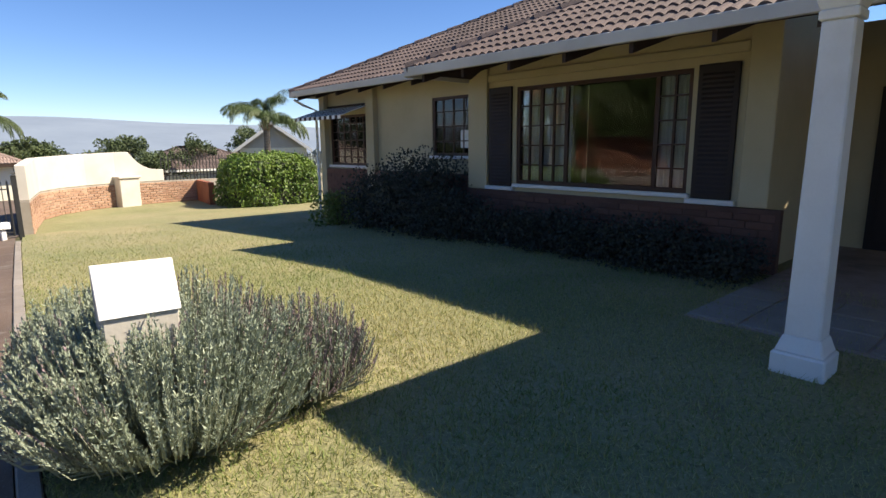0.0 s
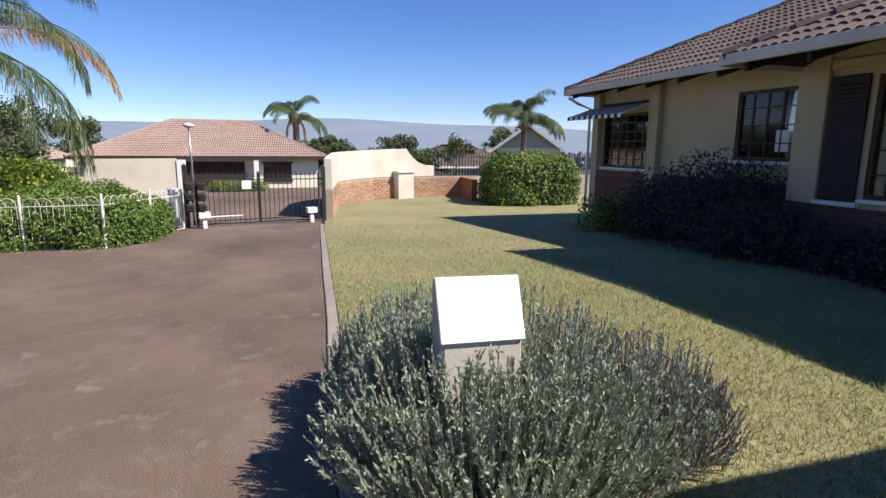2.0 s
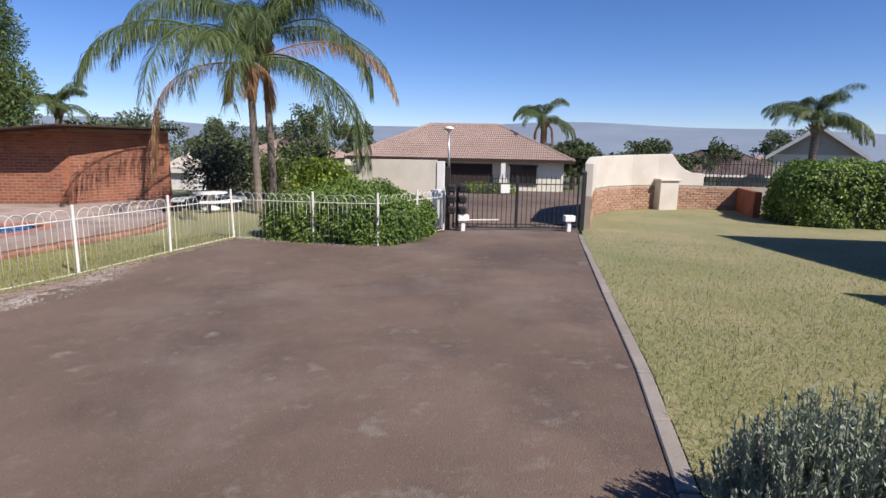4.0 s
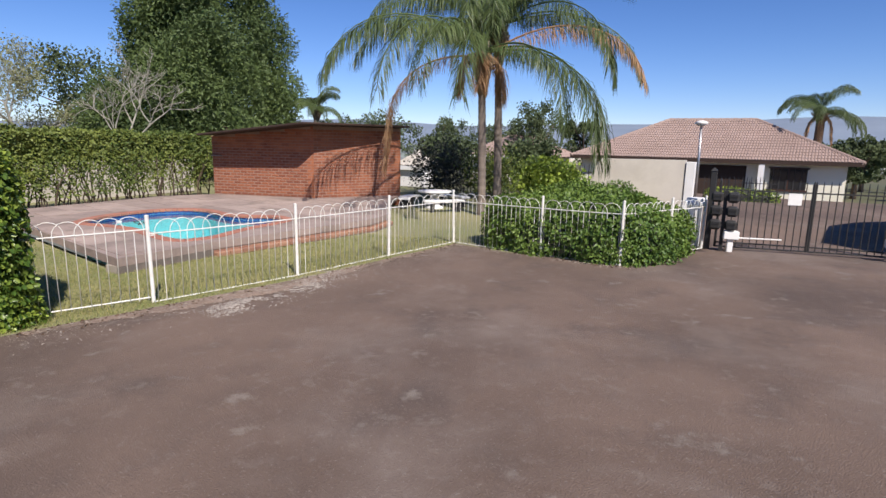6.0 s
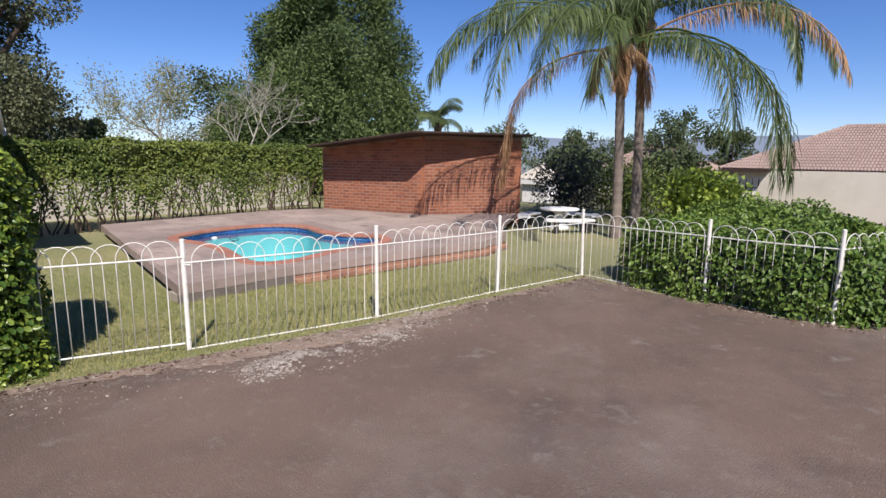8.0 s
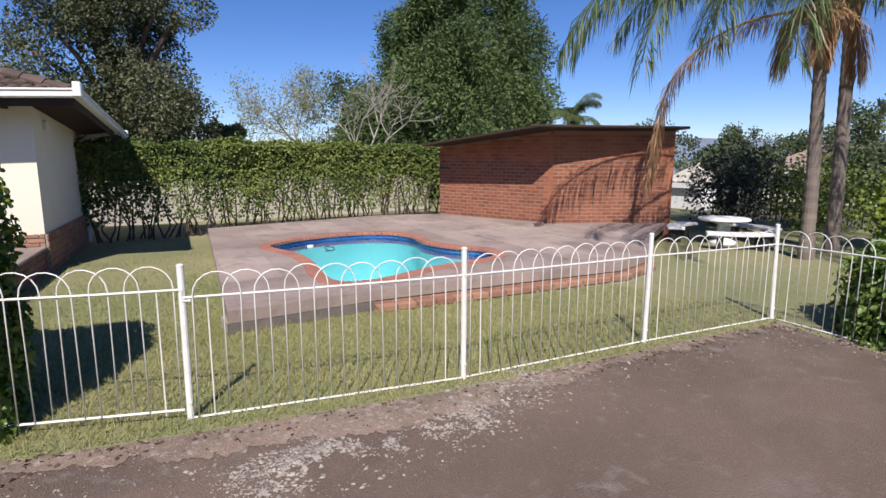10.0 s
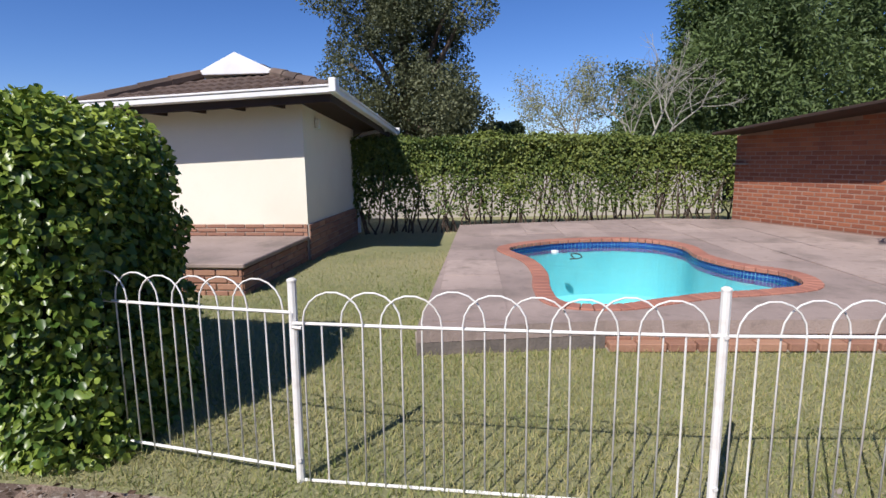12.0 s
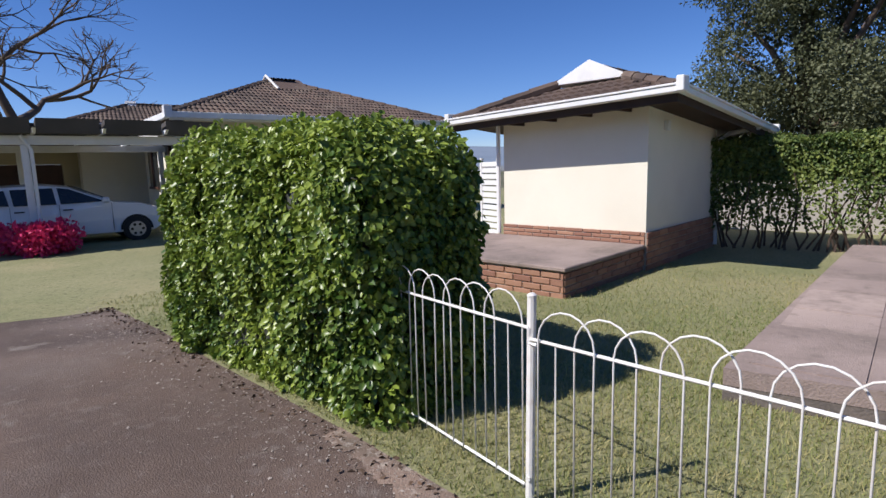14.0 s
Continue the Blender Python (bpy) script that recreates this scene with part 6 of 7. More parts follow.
def rear_house():
    """The long bungalow beyond the tall hedge, with a gablet on its hip."""
    h = hip_house("neighbour_house", (-19.55, -7.5, -0.45), (4.7, 4.1), 3.15, 1.55, "cream bungalow with a dark tiled hipped roof and white gutters", M_TILE2, over=0.7, turn=160, tile_w=0.3)
    part("gutter", MB().box(-4.82, 4.8, -4.26, -4.15, 3.06, 3.22), M_WHITE, h, bevel=0.01)
    part("gutter", MB().box(-4.82, -4.71, -4.14, 4.2, 3.06, 3.22), M_WHITE, h, bevel=0.01)
    part("gutter_stop", MB().box(-4.88, -4.68, -4.32, -4.12, 3.05, 3.36), M_WHITE, h, bevel=0.01)
    part("gablet", MB().hexa([(-0.45, -0.95, 4.45), (-0.45, 0.95, 4.45), (-0.45, 0, 4.95)], [(0.75, -0.95, 4.45), (0.75, 0.95, 4.45), (0.75, 0, 4.93)]), M_TILE2, h)
    part("barge_board", MB().tube([(-0.5, -1.05, 4.42), (-0.5, 0, 5.0), (-0.5, 1.05, 4.42)], 0.045, 6), M_WHITE, h, "white painted barge board")
    part("wall_post", MB().box(-3.25, -3.15, -3.50, -3.42, -0.3, 3.1), M_PLASTER, h)
    for y in (-1.5, 1.2):
        win = part("window", MB().box(-4.06, -4.004, y, y + 1.4, 1.2, 2.5), M_CARGLASS, h)
        part("frame", MB().box(-4.10, -4.062, y - 0.05, y + 1.45, 1.12, 1.20).box(-4.10, -4.062, y - 0.05, y + 1.45, 2.5, 2.58).box(-4.10, -4.062, y + 0.67, y + 0.73, 1.2, 2.5), M_WOOD, win)


rear_house()
rear = hip_house("neighbour_house", (-19.6, -14.7, -0.45), (4.0, 2.6), 3.5, 0.95, "cream garage building with a dark tiled hipped roof", M_TILE2, over=0.5, turn=160, tile_w=0.3)
part("gablet", MB().hexa([(-1.5, -0.45, 4.2), (-1.5, 0.45, 4.2), (-1.5, 0, 4.68)], [(-1.1, -0.45, 4.2), (-1.1, 0.45, 4.2), (-1.1, 0, 4.66)]), M_WHITE, rear, "white painted gablet")
part("gutter", MB().box(-4.12, -4.01, -2.7, 2.7, 3.4, 3.56), M_WHITE, rear, bevel=0.01)


# ---- street lamp, table, car, pergola ----
def street_lamp():
    s = thing("street_lamp", (-3.25, 25.5, -0.55), "slim grey street lamp with a white head", "lamp")
    part("pole", MB().tube([(0, 0, 0), (0, 0, 1.4), (-0.03, 0, 2.72)], [0.05, 0.045, 0.035], 8), M_STEEL, s, smooth=True)
    part("head", MB().lathe([(0.05, 0), (0.20, 0.08), (0.22, 0.14), (0.10, 0.20), (0.02, 0.21)], 12, (-0.03, 0, 2.70)), M_WHITE, s, smooth=True)


street_lamp()


TX, TY = -9.7, 18.0


def garden_table():
    t = thing("garden_table", (TX, TY, -0.5), "round white concrete garden table with a carved pedestal", "table")
    part("top", MB().lathe([(0.30, 0.46), (0.46, 0.475), (0.50, 0.50), (0.49, 0.53), (0.05, 0.54)], 32), M_WHITE, t, smooth=False)
    part("pedestal", MB().lathe([(0.26, -0.02), (0.26, 0.05), (0.17, 0.09), (0.10, 0.17), (0.13, 0.32), (0.11, 0.39), (0.24, 0.46)], 18), M_WHITE, t, smooth=True)
    for i, a in enumerate((200, 320, 80)):
        r = 0.92
        b = thing("curved_bench", (TX + r * math.cos(a * PR), TY + r * math.sin(a * PR), -0.5), "curved white concrete bench on two dark legs", "bench", "benches round the garden table", turn=a)
        arc = [(0.22 * 0 + math.cos(t * PR) * 1.0 - 1.0, math.sin(t * PR) * 1.0) for t in range(-34, 35, 8)]
        mb = MB()
        for x, y in arc:
            mb.v += [(x - 0.16, y, 0.28), (x + 0.16, y * 1.16, 0.28), (x + 0.16, y * 1.16, 0.34), (x - 0.16, y, 0.34)]
        for k in range(len(arc) - 1):
            mb.f += [(k * 4 + j, k * 4 + (j + 1) % 4, k * 4 + 4 + (j + 1) % 4, k * 4 + 4 + j) for j in range(4)]
        mb.f += [(3, 2, 1, 0), tuple(len(mb.v) - 4 + j for j in range(4))]
        part("seat", mb, M_WHITE, b, bevel=0.01)
        for s in (-22, 22):
            part("leg", MB().box(-0.12, 0.12, -0.06, 0.06, -0.02, 0.278), M_IRON, b, "dark leg", bevel=0.02, m=pose(math.cos(s * PR) - 1.0, math.sin(s * PR), 0, 0, 0, s))


garden_table()


def parked_car():
    """An estate car seen from its right side; local x runs to its nose."""
    c = thing("parked_car", (-11.55, -6.55, -0.42), "white estate car parked under a white carport", "car", turn=160)
    prof = [(-2.15, 0.42), (-2.2, 0.78), (-2.12, 0.98), (-1.80, 1.36), (-1.2, 1.45), (-0.4, 1.47), (0.12, 1.40), (0.98, 0.99), (1.55, 0.93), (2.0, 0.82), (2.2, 0.64), (2.22, 0.40), (1.95, 0.24), (-1.9, 0.24)]
    w, k = 0.86, 9
    mb = MB()
    for j in range(k):                                     # rounded across its width
        f = 2 * j / (k - 1) - 1
        for x, z in prof:
            tuck = 0.17 * cl((z - 0.95) / 0.5, 0, 1) + 0.05 * cl((0.5 - z) / 0.25, 0, 1)
            nose = 0.16 * f * f * (1 if x > 1.9 else 0)
            mb.v.append((x - nose, f * (w - tuck), z - 0.05 * f * f * cl((z - 0.85) / 0.5, 0, 1)))
    n = len(prof)
    for j in range(k - 1):
        mb.f += [(j * n + i, j * n + (i + 1) % n, (j + 1) * n + (i + 1) % n, (j + 1) * n + i) for i in range(n)]
    mb.f += [tuple(range(n))[::-1], tuple((k - 1) * n + i for i in range(n))]
    part("body", mb, M_CAR, c, "white painted body", bevel=0.02)

    def side(x, z, s, out):
        return (x, s * (w - 0.17 * cl((z - 0.95) / 0.5, 0, 1) + out), z)
    for s in (-1, 1):
        for quad in (((-1.66, 1.02), (-1.50, 1.30), (-1.08, 1.34), (-1.02, 1.00)), ((-0.94, 0.99), (-0.98, 1.35), (-0.20, 1.36), (-0.16, 0.99)), ((-0.08, 0.99), (-0.12, 1.36), (0.10, 1.33), (0.80, 1.01))):
            part("window", MB().hexa([side(x, z, s, 0.008) for x, z in quad], [side(x, z, s, -0.02) for x, z in quad]), M_CARGLASS, c, "dark glass")
        for x in (-1.02, -0.12, 0.92):
            part("door_seam", MB().hexa([side(x + a, z, s, 0.003) for a, z in ((0, 0.32), (0.008, 0.32), (0.008, 0.97), (0, 0.97))], [side(x + a, z, s, -0.02) for a, z in ((0, 0.32), (0.008, 0.32), (0.008, 0.97), (0, 0.97))]), M_RUBBER, c)
        for x in (-1.38, 1.42):
            arch = MB()
            ring = [(x + r * math.cos(math.pi * t / 10), s * (w + 0.006), 0.30 + r * math.sin(math.pi * t / 10)) for r in (0.30, 0.36) for t in range(11)]
            arch.v = ring + [(a, b - s * 0.12, d) for a, b, d in ring]
            for t in range(10):
                arch.f += [(t, t + 1, 12 + t, 11 + t), (t, t + 1, 23 + t, 22 + t)]
            part("arch", arch, M_RUBBER, c)
            wh = part("wheel", MB().tube([(x, s * 0.62, 0.30), (x, s * 0.875, 0.30)], 0.31, 28), M_RUBBER, c, "black tyre", bevel=0.03)
            part("rim", MB().tube([(x, s * 0.86, 0.30), (x, s * 0.882, 0.30)], [0.20, 0.18], 16), M_STEEL, wh)
            for q in range(6):
                a = q * math.pi / 3
                part("spoke_gap", MB().tube([(x + 0.12 * math.cos(a), s * 0.875, 0.30 + 0.12 * math.sin(a)), (x + 0.12 * math.cos(a), s * 0.886, 0.30 + 0.12 * math.sin(a))], 0.035, 8), M_RUBBER, wh)
        part("mirror", MB().box(0.72, 0.88, min(s * 0.86, s * 1.02), max(s * 0.86, s * 1.02), 0.98, 1.11), M_CAR, c, bevel=0.03)
        for x in (-0.95, -0.05):
            part("door_handle", MB().box(x, x + 0.19, min(s * 0.86, s * 0.885), max(s * 0.86, s * 0.885), 0.84, 0.87), M_RUBBER, c)
        part("headlight", MB().box(1.82, 2.08, min(s * 0.56, s * 0.80), max(s * 0.56, s * 0.80), 0.64, 0.78), M_STEEL, c, bevel=0.03)
    part("windscreen", MB().hexa([(0.20, -0.62, 1.375), (0.20, 0.62, 1.375), (0.90, 0.70, 1.04), (0.90, -0.70, 1.04)], [(0.21, -0.62, 1.39), (0.21, 0.62, 1.39), (0.91, 0.70, 1.055), (0.91, -0.70, 1.055)]), M_CARGLASS, c, "dark glass")


parked_car()


def garage():
    g = thing("garage", (-12.6, -15.2, -0.45), "ochre plastered garage front with dark timber doors", "garage", turn=172)
    part("wall", wall_turned(-3.6, 3.6, 0.25, 2.55, [(-2.9, -0.5, 0.0, 2.1), (0.4, 2.8, 0.0, 2.1)]), M_YELLOW, g)
    for x in (-2.9, 0.4):
        d = part("door", MB().box(x + 0.01, x + 2.39, 0.08, 0.14, 0.0, 2.09), M_WOOD, g, "dark stained timber door")
        for i in range(4):
            part("panel", MB().box(x + 0.08, x + 2.32, 0.14, 0.16, 0.08 + i * 0.5, 0.52 + i * 0.5), M_WOOD, d, bevel=0.01)
    part("roof", MB().hexa([(-4, -3.2, 2.56), (4, -3.2, 2.56), (4, 0.6, 2.56), (-4, 0.6, 2.56)], [(-4, -3.2, 3.2), (4, -3.2, 3.2), (4, 0.6, 2.64), (-4, 0.6, 2.64)]), M_TILE2, g)


def wall_turned(a, b, thick, top, holes):
    """A wall along local x that faces +y, with openings (xa, xb, za, zb)."""
    mb = wall_x(0, thick, a, b, 0.0, top, holes)
    mb.v = [(y, thick - x, z) for x, y, z in mb.v]
    return mb


garage()


def pergola():
    p = thing("carport", (-10.5, -5.5, -0.42), "white timber pergola carport with a dark flat roof", "carport", turn=70)
    for x in (-0.0, -4.8):
        for y in (-3.4, 0.0, 3.6):
            part("post", MB().box(x - 0.07, x + 0.07, y - 0.07, y + 0.07, -0.05, 2.3), M_WHITE, p, bevel=0.01)
    for x in (0.0, -4.8):
        part("beam", MB().box(x - 0.05, x + 0.05, -3.8, 4.4, 2.302, 2.50), M_WHITE, p, bevel=0.01)
    for i in range(7):
        y = -3.6 + i * 1.25
        part("rafter", MB().hexa([(-5.6, y, 2.525), (0.5, y, 2.525), (0.7, y, 2.62), (-5.6, y, 2.70)][0:4], [(-5.6, y + 0.06, 2.525), (0.5, y + 0.06, 2.525), (0.7, y + 0.06, 2.62), (-5.6, y + 0.06, 2.70)]), M_WHITE, p)
    part("roof_sheet", MB().box(-5.4, -0.2, -3.7, 2.2, 2.705, 2.78), M_SHEETROOF, p)
    for i in range(6):
        y = -3.6 + i * 1.25
        part("roof_edge", MB().hexa([(-0.15, y + 0.08, 2.53), (0.30, y + 0.08, 2.53), (0.30, y + 1.23, 2.53), (-0.15, y + 1.23, 2.53)], [(-0.15, y + 0.08, 2.80), (0.42, y + 0.08, 2.84), (0.42, y + 1.23, 2.84), (-0.15, y + 1.23, 2.80)]), M_SHEETROOF, p, "dark corrugated roof edge")
    part("downpipe", MB().tube([(0.12, -0.05, 2.5), (0.12, 0.11, 2.2), (0.12, 0.11, 0.0)], 0.035, 8), M_WHITE, p)


pergola()


def flower_bush(name, at, radius, height, material, label, count, size):
    b = thing(name, at, label, "bush")
    p, d = clump_points([(RNG.uniform(-1, 1) * radius * 0.6, RNG.uniform(-1, 1) * radius * 0.6, height * RNG.uniform(0.3, 0.6)) for i in range(14)], [height * 0.42] * 14, count, 0.4)
    p[:, 2] = np.abs(p[:, 2])
    tagged(part("foliage", leaves("foliage", p, d, size, 0.4, material), material, b), kind="stuff")
    for i in range(12):
        a, r = RNG.uniform(0, 6.28), radius * RNG.uniform(0.2, 0.7)
        part("stem", MB().tube([(0.1 * math.cos(a), 0.1 * math.sin(a), -0.05), (math.cos(a) * r * 0.6, math.sin(a) * r * 0.6, height * 0.4), (math.cos(a) * r, math.sin(a) * r, height * 0.75)], [0.014, 0.01, 0.005], 5), M_TWIG, b)
    return b


flower_bush("flowering_bush", (-10.2, -4.9, -0.42), 0.85, 0.75, M_PINK, "rounded bush covered in magenta pink blossom", 3500, 0.09)
# the house shrubs' leaf colour includes the shade they stand in
flower_bush("dark_shrub", (7.0, 8.3, -0.2), 0.75, 1.75, M_DARKSHRUB, "shrub against the house wall, leaf colour darkened as in shade", 8000, 0.055)
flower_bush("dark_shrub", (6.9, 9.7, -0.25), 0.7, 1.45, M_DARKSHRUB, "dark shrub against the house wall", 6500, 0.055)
flower_bush("low_shrub", (6.8, 11.2, -0.3), 0.6, 0.95, M_HEDGE2, "low dull green shrub in the house bed", 2200, 0.07)
# row of near-black shrubs added so the bed under the sills reads as dark
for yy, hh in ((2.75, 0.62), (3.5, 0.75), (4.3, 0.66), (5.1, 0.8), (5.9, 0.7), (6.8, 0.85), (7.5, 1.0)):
    flower_bush("low_shrub", (6.65 + 0.1 * math.sin(yy * 9), yy, -0.1), 0.62, hh, M_DARKSHRUB, "low near-black shrub added to darken the shaded house bed", 4500, 0.042)
flower_bush("green_shrub", (-6.75, 19.8, -0.5), 0.85, 1.6, M_HEDGE, "leafy green shrub by the boundary fence", 6500, 0.11)
flower_bush("twiggy_shrub", (-11.3, 21.3, -0.5), 1.3, 2.2, M_DARKSHRUB, "dark twiggy shrub behind the garden table", 4200, 0.08)
flower_bush("twiggy_shrub", (-9.6, 22.2, -0.5), 1.2, 1.9, M_HEDGE2, "dull green shrub behind the palms", 4200, 0.09)

# boundary palisade behind the palms
def palisade(at, turn, length, label):
    pal = thing("palisade_fence", at, label, "fence", turn=turn)
    n = int(length / 0.16)
    for i in range(n):
        part("pale", MB().tube([(i * 0.16, 0, 0), (i * 0.16, 0, 1.22), (i * 0.16, 0, 1.32)], [0.018, 0.018, 0.003], 4), M_IRON, pal)
    for z in (0.35, 1.05):
        part("rail", MB().tube([(0, 0, z), (length, 0, z)], 0.02, 4), M_IRON, pal)


palisade((-3.3, 30.0, -1.05), 4, 2.7, "grey-black palisade fence across the street")
palisade((-12.0, 23.2, -0.52), -4, 8.0, "black steel palisade boundary fence")
w0 = wall_along("entrance_wall", [(-7.0, 22.0, 0.02), (-6.4, 22.0, 0.10), (-6.15, 22.0, 0.35), (-6.0, 22.0, 0.75), (-5.8, 22.0, 1.03), (-3.3, 22.0, 1.05)], -0.7, 1.05, 0.22, M_OFFWHITE, "white plastered entrance wall with a swept end")
part("gate_column", MB().box(-3.28, -3.02, 21.85, 22.15, -0.7, 1.0), M_WHITE, w0, bevel=0.01)

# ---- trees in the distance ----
# grey-blue leaf colour with the haze of the valley painted in
M_FARWOOD = mat("far foliage tinted by haze", (0.20, 0.235, 0.225), (0.135, 0.165, 0.165), 0.05, 0.9, 0, 0.5, island=0.7)


def far_trees():
    rr = random.Random(21)
    spots = [(-15.6, 56, 5.3, 1.5), (-18.0, 50.5, 6.9, 2.5), (-22, 58, 4.2, 2.2), (-26, 60, 5.6, 2.6), (-28, 50, 5.2, 2.4), (-31, 44, 5.0, 2.6), (-10, 70, 5.2, 2.4), (6, 58, 3.6, 2.2), (3, 66, 3.8, 2.0), (9, 48, 2.6, 1.6),
             (14, 52, 2.8, 1.7), (33, 45, 4.5, 2.4), (38, 50, 5, 2.6), (-36, 34, 6, 3), (-40, 25, 7, 3.2), (12.0, 57.8, 4.3, 2.2), (17.3, 55.2, 4.1, 1.9), (4.4, 49, 3.9, 1.5), (-31.2, 13.3, 3.3, 0.8), (25, 60, 5.5, 2.2), (-22, 30, 3.2, 1.7), (-17.5, 33, 2.7, 1.5), (-12.5, 33, 2.4, 1.3)]
    for i, (x, y, h, r) in enumerate(spots):
        cr = [(rr.uniform(-1, 1) * r, rr.uniform(-1, 1) * r, h * (0.32 + 0.62 * rr.random() ** 0.8), r * rr.uniform(0.16, 0.36)) for _ in range(34)]
        limb_tree("distant_tree", (x, y, land(x, y)), h * 0.4, cr, M_FARLEAF, M_BARK, "leafy green tree in the distance", 6000, 0.18, limbs=6, seed=i, trunk_r=0.16, width=0.4, shell=0.3)
    # wooded valley: clumps of foliage too far off to count
    rg = np.random.default_rng(3)
    n = 9000
    r = 120 * np.exp(rg.uniform(0, 1, n) * 2.2)
    a = rg.uniform(-1.1, 1.5, n) + 0.15 * np.sin(r)
    c = np.stack([-4 + r * np.sin(a), 9 + r * np.cos(a)], 1)
    patchy = np.array([noise.noise(Vector((x * 0.03, y * 0.03, 2))) for x, y in c]) > -0.02
    c, r = c[patchy], r[patchy]
    z = np.array([land(x, y) for x, y in c])
    p = np.stack([c[:, 0], c[:, 1], z], 1)
    p = np.repeat(p, 5, 0)
    p += rg.normal(0, 1, p.shape) * np.array([1.2, 1.2, 0.0]) * np.repeat(1 + r / 140, 5)[:, None]
    p[:, 2] += rg.uniform(0, 2.6, len(p)) * np.repeat(1 + r / 300, 5)
    d = rg.normal(0, 1, p.shape)
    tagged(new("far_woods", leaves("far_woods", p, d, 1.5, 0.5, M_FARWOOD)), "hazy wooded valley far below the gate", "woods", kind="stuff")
    for i in range(26):
        ra, aa = rg.uniform(110, 420), rg.uniform(-0.5, 1.1)
        x, y = -4 + ra * math.sin(aa), 9 + ra * math.cos(aa)
        hh = thing("valley_house", (x, y, land(x, y)), "far house with a pale wall and brown roof in the valley", "house", "houses in the valley", turn=float(rg.uniform(0, 180)))
        part("wall", MB().box(-5, 5, -3.5, 3.5, -1, 2.6), M_OFFWHITE, hh)
        part("roof", MB().hexa([(-5.6, -4.1, 2.6), (5.6, -4.1, 2.6), (5.6, 4.1, 2.6), (-5.6, 4.1, 2.6)], [(-2, -0.1, 4.6), (2, -0.1, 4.6), (2, 0.1, 4.6), (-2, 0.1, 4.6)]), M_TILE3 if i % 2 else M_TILE, hh)
    bare_tree("bare_tree", (12.5, 40, -1.5), 4.2, "thin leafless tree beyond the garden wall", M_TWIG, 31, depth=3, r0=0.05, spread=0.4)
    bare_tree("bare_tree", (-15.9, -21.5, -0.5), 13.5, "dark leafless tree above the carport", M_TWIG, 33, depth=6, r0=0.36, spread=0.66)


far_trees()


# ---- grass ----
def grass(name, spots, count, label, edge, thin):
    """Short blades over rectangles (x0, x1, y0, y1, weight)."""
    w = np.array([s[4] for s in spots], float)
    i = RNG.choice(len(spots), count, p=w / w.sum())
    S = np.array([s[:4] for s in spots])[i]
    x, y = RNG.uniform(S[:, 0], S[:, 1]), RNG.uniform(S[:, 2], S[:, 3])
    keep = edge(x, y) & (RNG.uniform(0, 1, count) < thin(x, y))
    x, y = x[keep], y[keep]
    count = len(x)
    z = near_ground_many(x, y)
    p = np.stack([x, y, z], 1)
    a = RNG.uniform(0, 2 * math.pi, count)
    h = RNG.uniform(0.010, 0.030, count)[:, None]
    s = np.stack([np.cos(a), np.sin(a), np.zeros(count)], 1) * 0.0036
    tip = p + np.array([0, 0, 1]) * h + RNG.normal(0, 0.021, (count, 3))
    verts = np.stack([p + s, p - s, tip], 1).reshape(-1, 3)
    k = np.arange(count)[:, None] * 3
    return tagged(new(name, fast_mesh(name, verts, k + [0, 1, 2], M_BLADE)), label, "grass", kind="stuff")


def kerb_x(y):
    return np.interp(y, [k[1] for k in KERB], [k[0] for k in KERB])


grass("lawn_grass", [(0.0, 7.0, -0.5, 16, 1)], 620000, "short dry lawn grass blades", lambda x, y: x > kerb_x(y) + 0.11, lambda x, y: 0.9 * np.exp(-np.maximum(0.0, np.hypot(x - 1.6, y - 3.2) - 1.2) / 3.2))
VERGE = DRIVE_LEFT[1:11]
grass("pool_grass", [(-14, -6.2, 1, 13, 1)], 520000, "short pool lawn grass blades",
      lambda x, y: ~inside(x, y, DECK) & (x < np.interp(y, [p[1] for p in VERGE][::-1], [p[0] for p in VERGE][::-1]) - 0.02) & ~((y < 6.15 + (-11.15 - x) * 0.19) & (x < -11.1)),
      lambda x, y: 0.9 * np.exp(-np.maximum(0.0, np.hypot(x + 7.8, (y - 8.3) * 0.7) - 1.4) / 2.2))


# ---- rubble and dead leaves along the driveway's edge ----
def litter(name, material, label, n, size, spread, seed):
    rg = np.random.default_rng(seed)
    pts = np.array(VERGE + [(-8.4, 1.5)])
    i = rg.integers(0, len(pts) - 1, n)
    t = rg.uniform(0, 1, (n, 1))
    p = pts[i] * (1 - t) + pts[i + 1] * t + np.stack([np.abs(rg.normal(0, spread, n)), -np.abs(rg.normal(0, spread * 0.5, n)) * (rg.uniform(0, 1, n) > 0.6)], 1)
    a, s = rg.uniform(0, 6.28, n), rg.gamma(2.0, size / 2, n)
    z = np.array([land(x, y) for x, y in p])
    c = np.stack([p[:, 0], p[:, 1], z + 0.004], 1)
    u = np.stack([np.cos(a), np.sin(a), rg.normal(0, 0.25, n)], 1) * s[:, None]
    v = np.stack([-np.sin(a), np.cos(a), rg.normal(0, 0.25, n)], 1) * (s * rg.uniform(0.4, 0.9, n))[:, None]
    top = c + np.array([0, 0, 1.0]) * (s * 0.55)[:, None]
    verts = np.stack([c + u, c + v, c - u, c - v, top], 1).reshape(-1, 3)
    k = np.arange(n)[:, None] * 5
    tagged(new(name, fast_mesh(name, verts, np.concatenate([k + [0, 1, 4], k + [1, 2, 4], k + [2, 3, 4], k + [3, 0, 4]]), material)), label, "litter", kind="stuff")


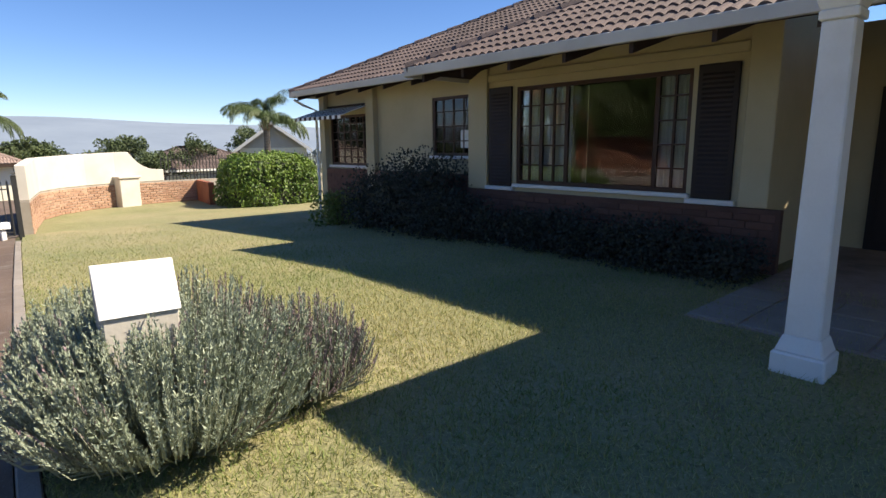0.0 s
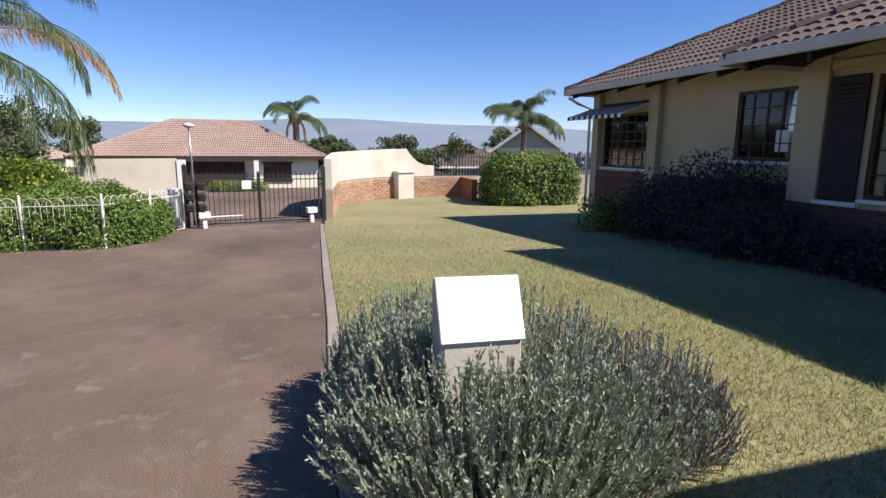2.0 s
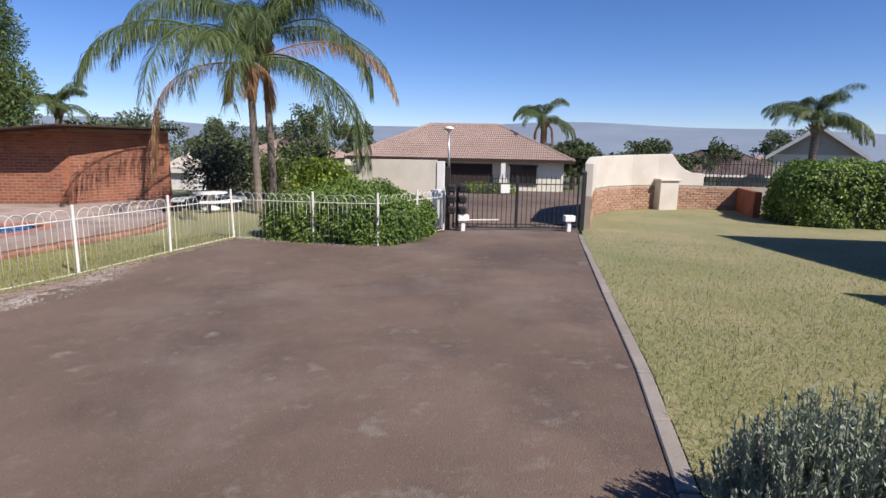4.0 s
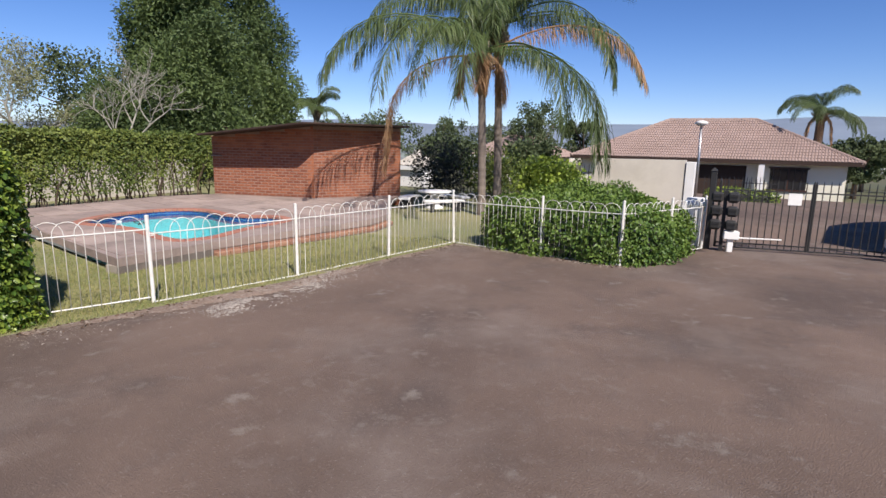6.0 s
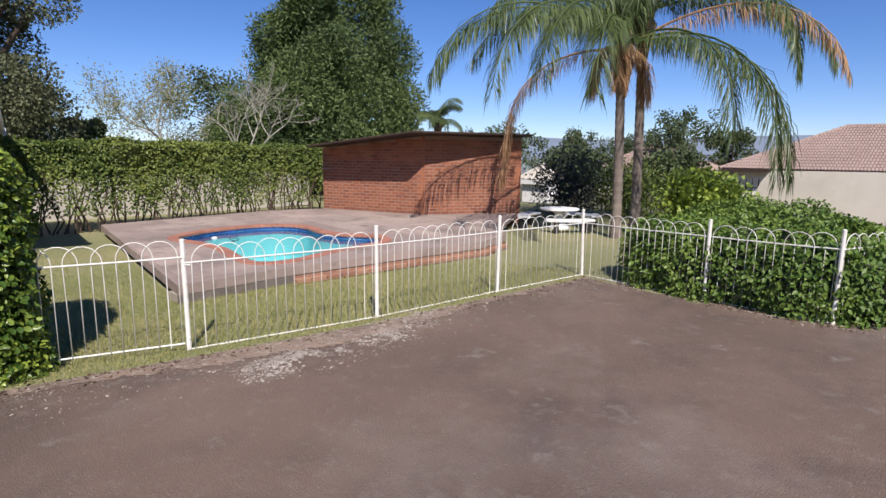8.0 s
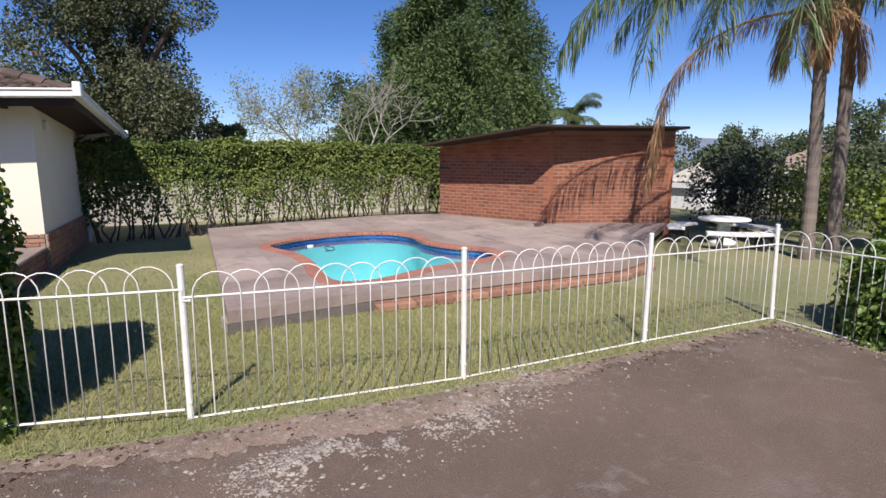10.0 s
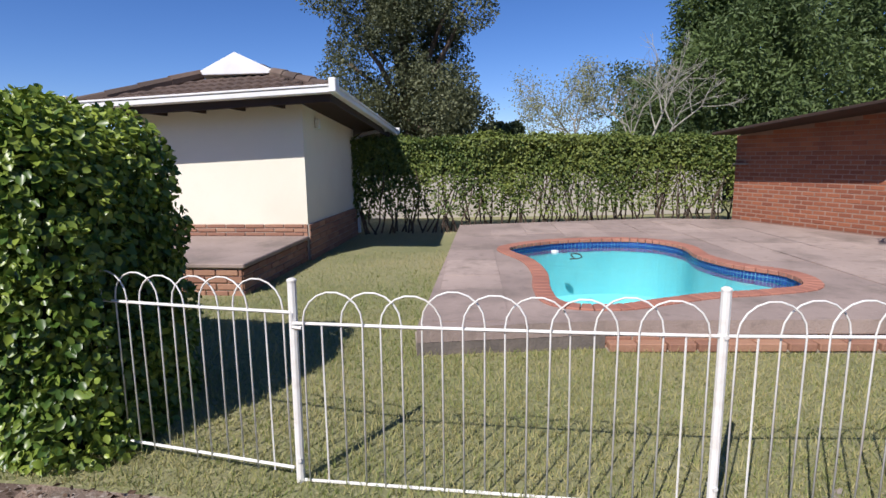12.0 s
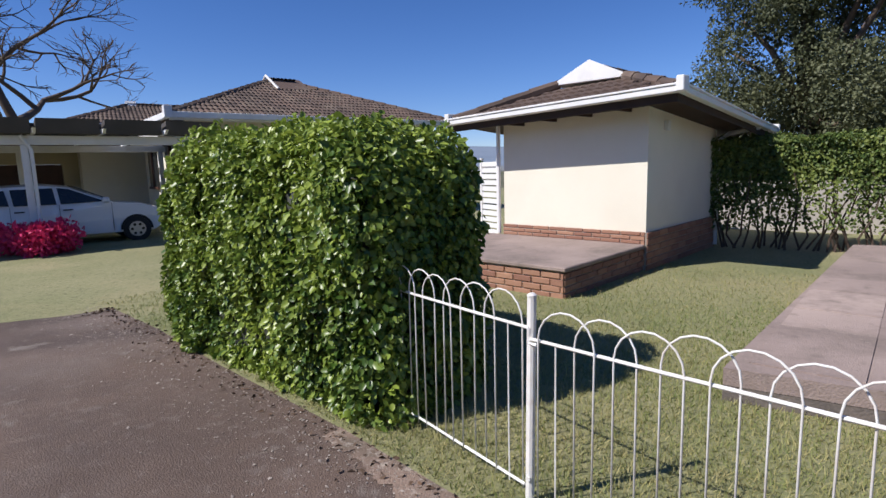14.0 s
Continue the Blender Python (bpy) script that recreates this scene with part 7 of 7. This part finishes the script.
M_GRIT = mat("pale grit", (0.36, 0.31, 0.26), (0.22, 0.18, 0.15), 3, 0.95, 0, 40, island=0.9)
M_DEADLEAF = mat("dead leaf", (0.13, 0.08, 0.05), (0.06, 0.04, 0.026), 3, 0.9, 0, 40, island=0.9)
def grit_bed():
    """Broken pale stone chips washed out along the edge of the asphalt."""
    rg = np.random.default_rng(15)
    n = 17000
    s = rg.uniform(-1, 1, n)
    x = -6.42 + 0.16 * s * -1 + rg.normal(0, 0.15, n) + 0.16 * np.exp(-(s * 2) ** 2)
    y = 8.65 + s * 1.25 + rg.normal(0, 0.12, n)
    keep = np.array([noise.noise(Vector((a * 4, b * 4, 3))) + 0.6 * noise.noise(Vector((a * 14, b * 14, 5))) for a, b in zip(x, y)]) > rg.uniform(-0.25, 0.5, n)
    x, y = x[keep], y[keep]
    n = len(x)
    c = np.stack([x, y, near_ground_many(x, y) + 0.003], 1)
    a, k = rg.uniform(0, 6.28, n), rg.gamma(2.2, 0.0027, n)
    u = np.stack([np.cos(a), np.sin(a), rg.normal(0, 0.15, n)], 1) * k[:, None]
    v = np.stack([-np.sin(a), np.cos(a), rg.normal(0, 0.15, n)], 1) * (k * rg.uniform(0.5, 0.95, n))[:, None]
    top = c + np.array([0, 0, 1.0]) * (k * 0.45)[:, None] + u * 0.2
    verts = np.stack([c + u, c + v, c - u, c - v, top], 1).reshape(-1, 3)
    q = np.arange(n)[:, None] * 5
    tagged(new("stone_chips", fast_mesh("stone_chips", verts, np.concatenate([q + [0, 1, 4], q + [1, 2, 4], q + [2, 3, 4], q + [3, 0, 4]]), M_CHIP)), "pale stone chips washed out at the driveway edge", "gravel", kind="stuff")


M_CHIP = mat("pale stone chip", (0.42, 0.37, 0.315), (0.24, 0.205, 0.175), 3, 0.95, 0, 40, island=0.9)
grit_bed()
litter("grit", M_GRIT, "pale grit scattered along the driveway edge", 9000, 0.0045, 0.34, 5)
rl = np.random.default_rng(6)
vp = np.array(VERGE + [(-8.4, 1.5)])
ii, tt = rl.integers(0, len(vp) - 1, 900), rl.uniform(0, 1, (900, 1))
lp = vp[ii] * (1 - tt) + vp[ii + 1] * tt + np.stack([np.abs(rl.normal(0, 0.13, 900)), rl.normal(0, 0.05, 900)], 1)
lp = np.stack([lp[:, 0], lp[:, 1], near_ground_many(lp[:, 0], lp[:, 1]) + 0.008], 1)
tagged(new("dead_leaves", leaves("dead_leaves", lp, rl.normal(0, 1, lp.shape) * np.array([1, 1, 0.12]), 0.034, 0.26, M_DEADLEAF, fold=0.5, spread=0.1)), "dry brown leaves along the hedge and fence", "litter", kind="stuff")


# ---- sandy verge along the pool fence ----
M_VERGE = mat("pale sandy verge", (0.33, 0.235, 0.172), (0.17, 0.118, 0.09), 1.6, 0.95, 0.9, 90, stain=(0.15, 0.118, 0.085), stain_scale=3.4, stain_amount=0.8, more=[((0.45, 0.39, 0.32), 16, 0.6, 0.54, 0.64), ((0.09, 0.068, 0.055), 30, 0.55, 0.56, 0.66), ((0.46, 0.41, 0.34), 60, 0.5, 0.55, 0.66)])
inner = [(-7.35, 6.1), (-7.0, 7.35), (-6.6, 9.15), (-6.4, 11.05), (-6.2, 12.7)]
edge_pts = []
for (xa, ya), (xb, yb) in zip(inner, inner[1:]):
    edge_pts += [(xa + (xb - xa) * k / 90, ya + (yb - ya) * k / 90) for k in range(90)]
patch("worn_verge", edge_pts + [(x + 0.10 + 0.30 * math.exp(-((y - 8.3) / 1.6) ** 2) + 0.16 * noise.noise(Vector((y * 2.1, 4, 1))) + 0.13 * noise.noise(Vector((y * 7.3, 2, 1))) + 0.09 * noise.noise(Vector((y * 23, 3, 1))), y) for x, y in edge_pts[::-1]], M_VERGE, 0.005, "pale sandy worn verge beside the fence", "verge", cell=0.25)


def letterboxes():
    b = thing("letterbox_stand", (-1.88, 14.95, land(-1.88, 14.95)), "black letterboxes stacked on a steel stand by the gate", "letterbox")
    part("stand", MB().box(-0.03, 0.03, -0.03, 0.03, -0.02, 1.1), M_IRON, b)
    for i in range(6):
        x, z = (-0.13, 0.13)[i % 2], 0.40 + i // 2 * 0.25
        bx = part("letterbox", MB().box(x - 0.10, x + 0.10, -0.14, -0.032, z, z + 0.19), M_IRON, b, bevel=0.04)
        part("flap", MB().box(x - 0.07, x + 0.07, -0.15, -0.142, z + 0.10, z + 0.14), M_RUBBER, bx)


letterboxes()


# ---- white slatted screen between the hut and the neighbour ----
def slat_screen():
    s = thing("slatted_screen", (-15.0, 3.25, -0.42), "white slatted timber screen beside the hut", "fence", turn=60)
    for x in (-0.3, 0.3):
        part("post", MB().box(x - 0.03, x + 0.03, -0.03, 0.03, -0.02, 1.75), M_WHITE, s, bevel=0.006)
    for i in range(13):
        part("slat", MB().box(-0.27, 0.27, -0.012, 0.012, 0.12 + i * 0.122, 0.21 + i * 0.122), M_WHITE, s)


slat_screen()
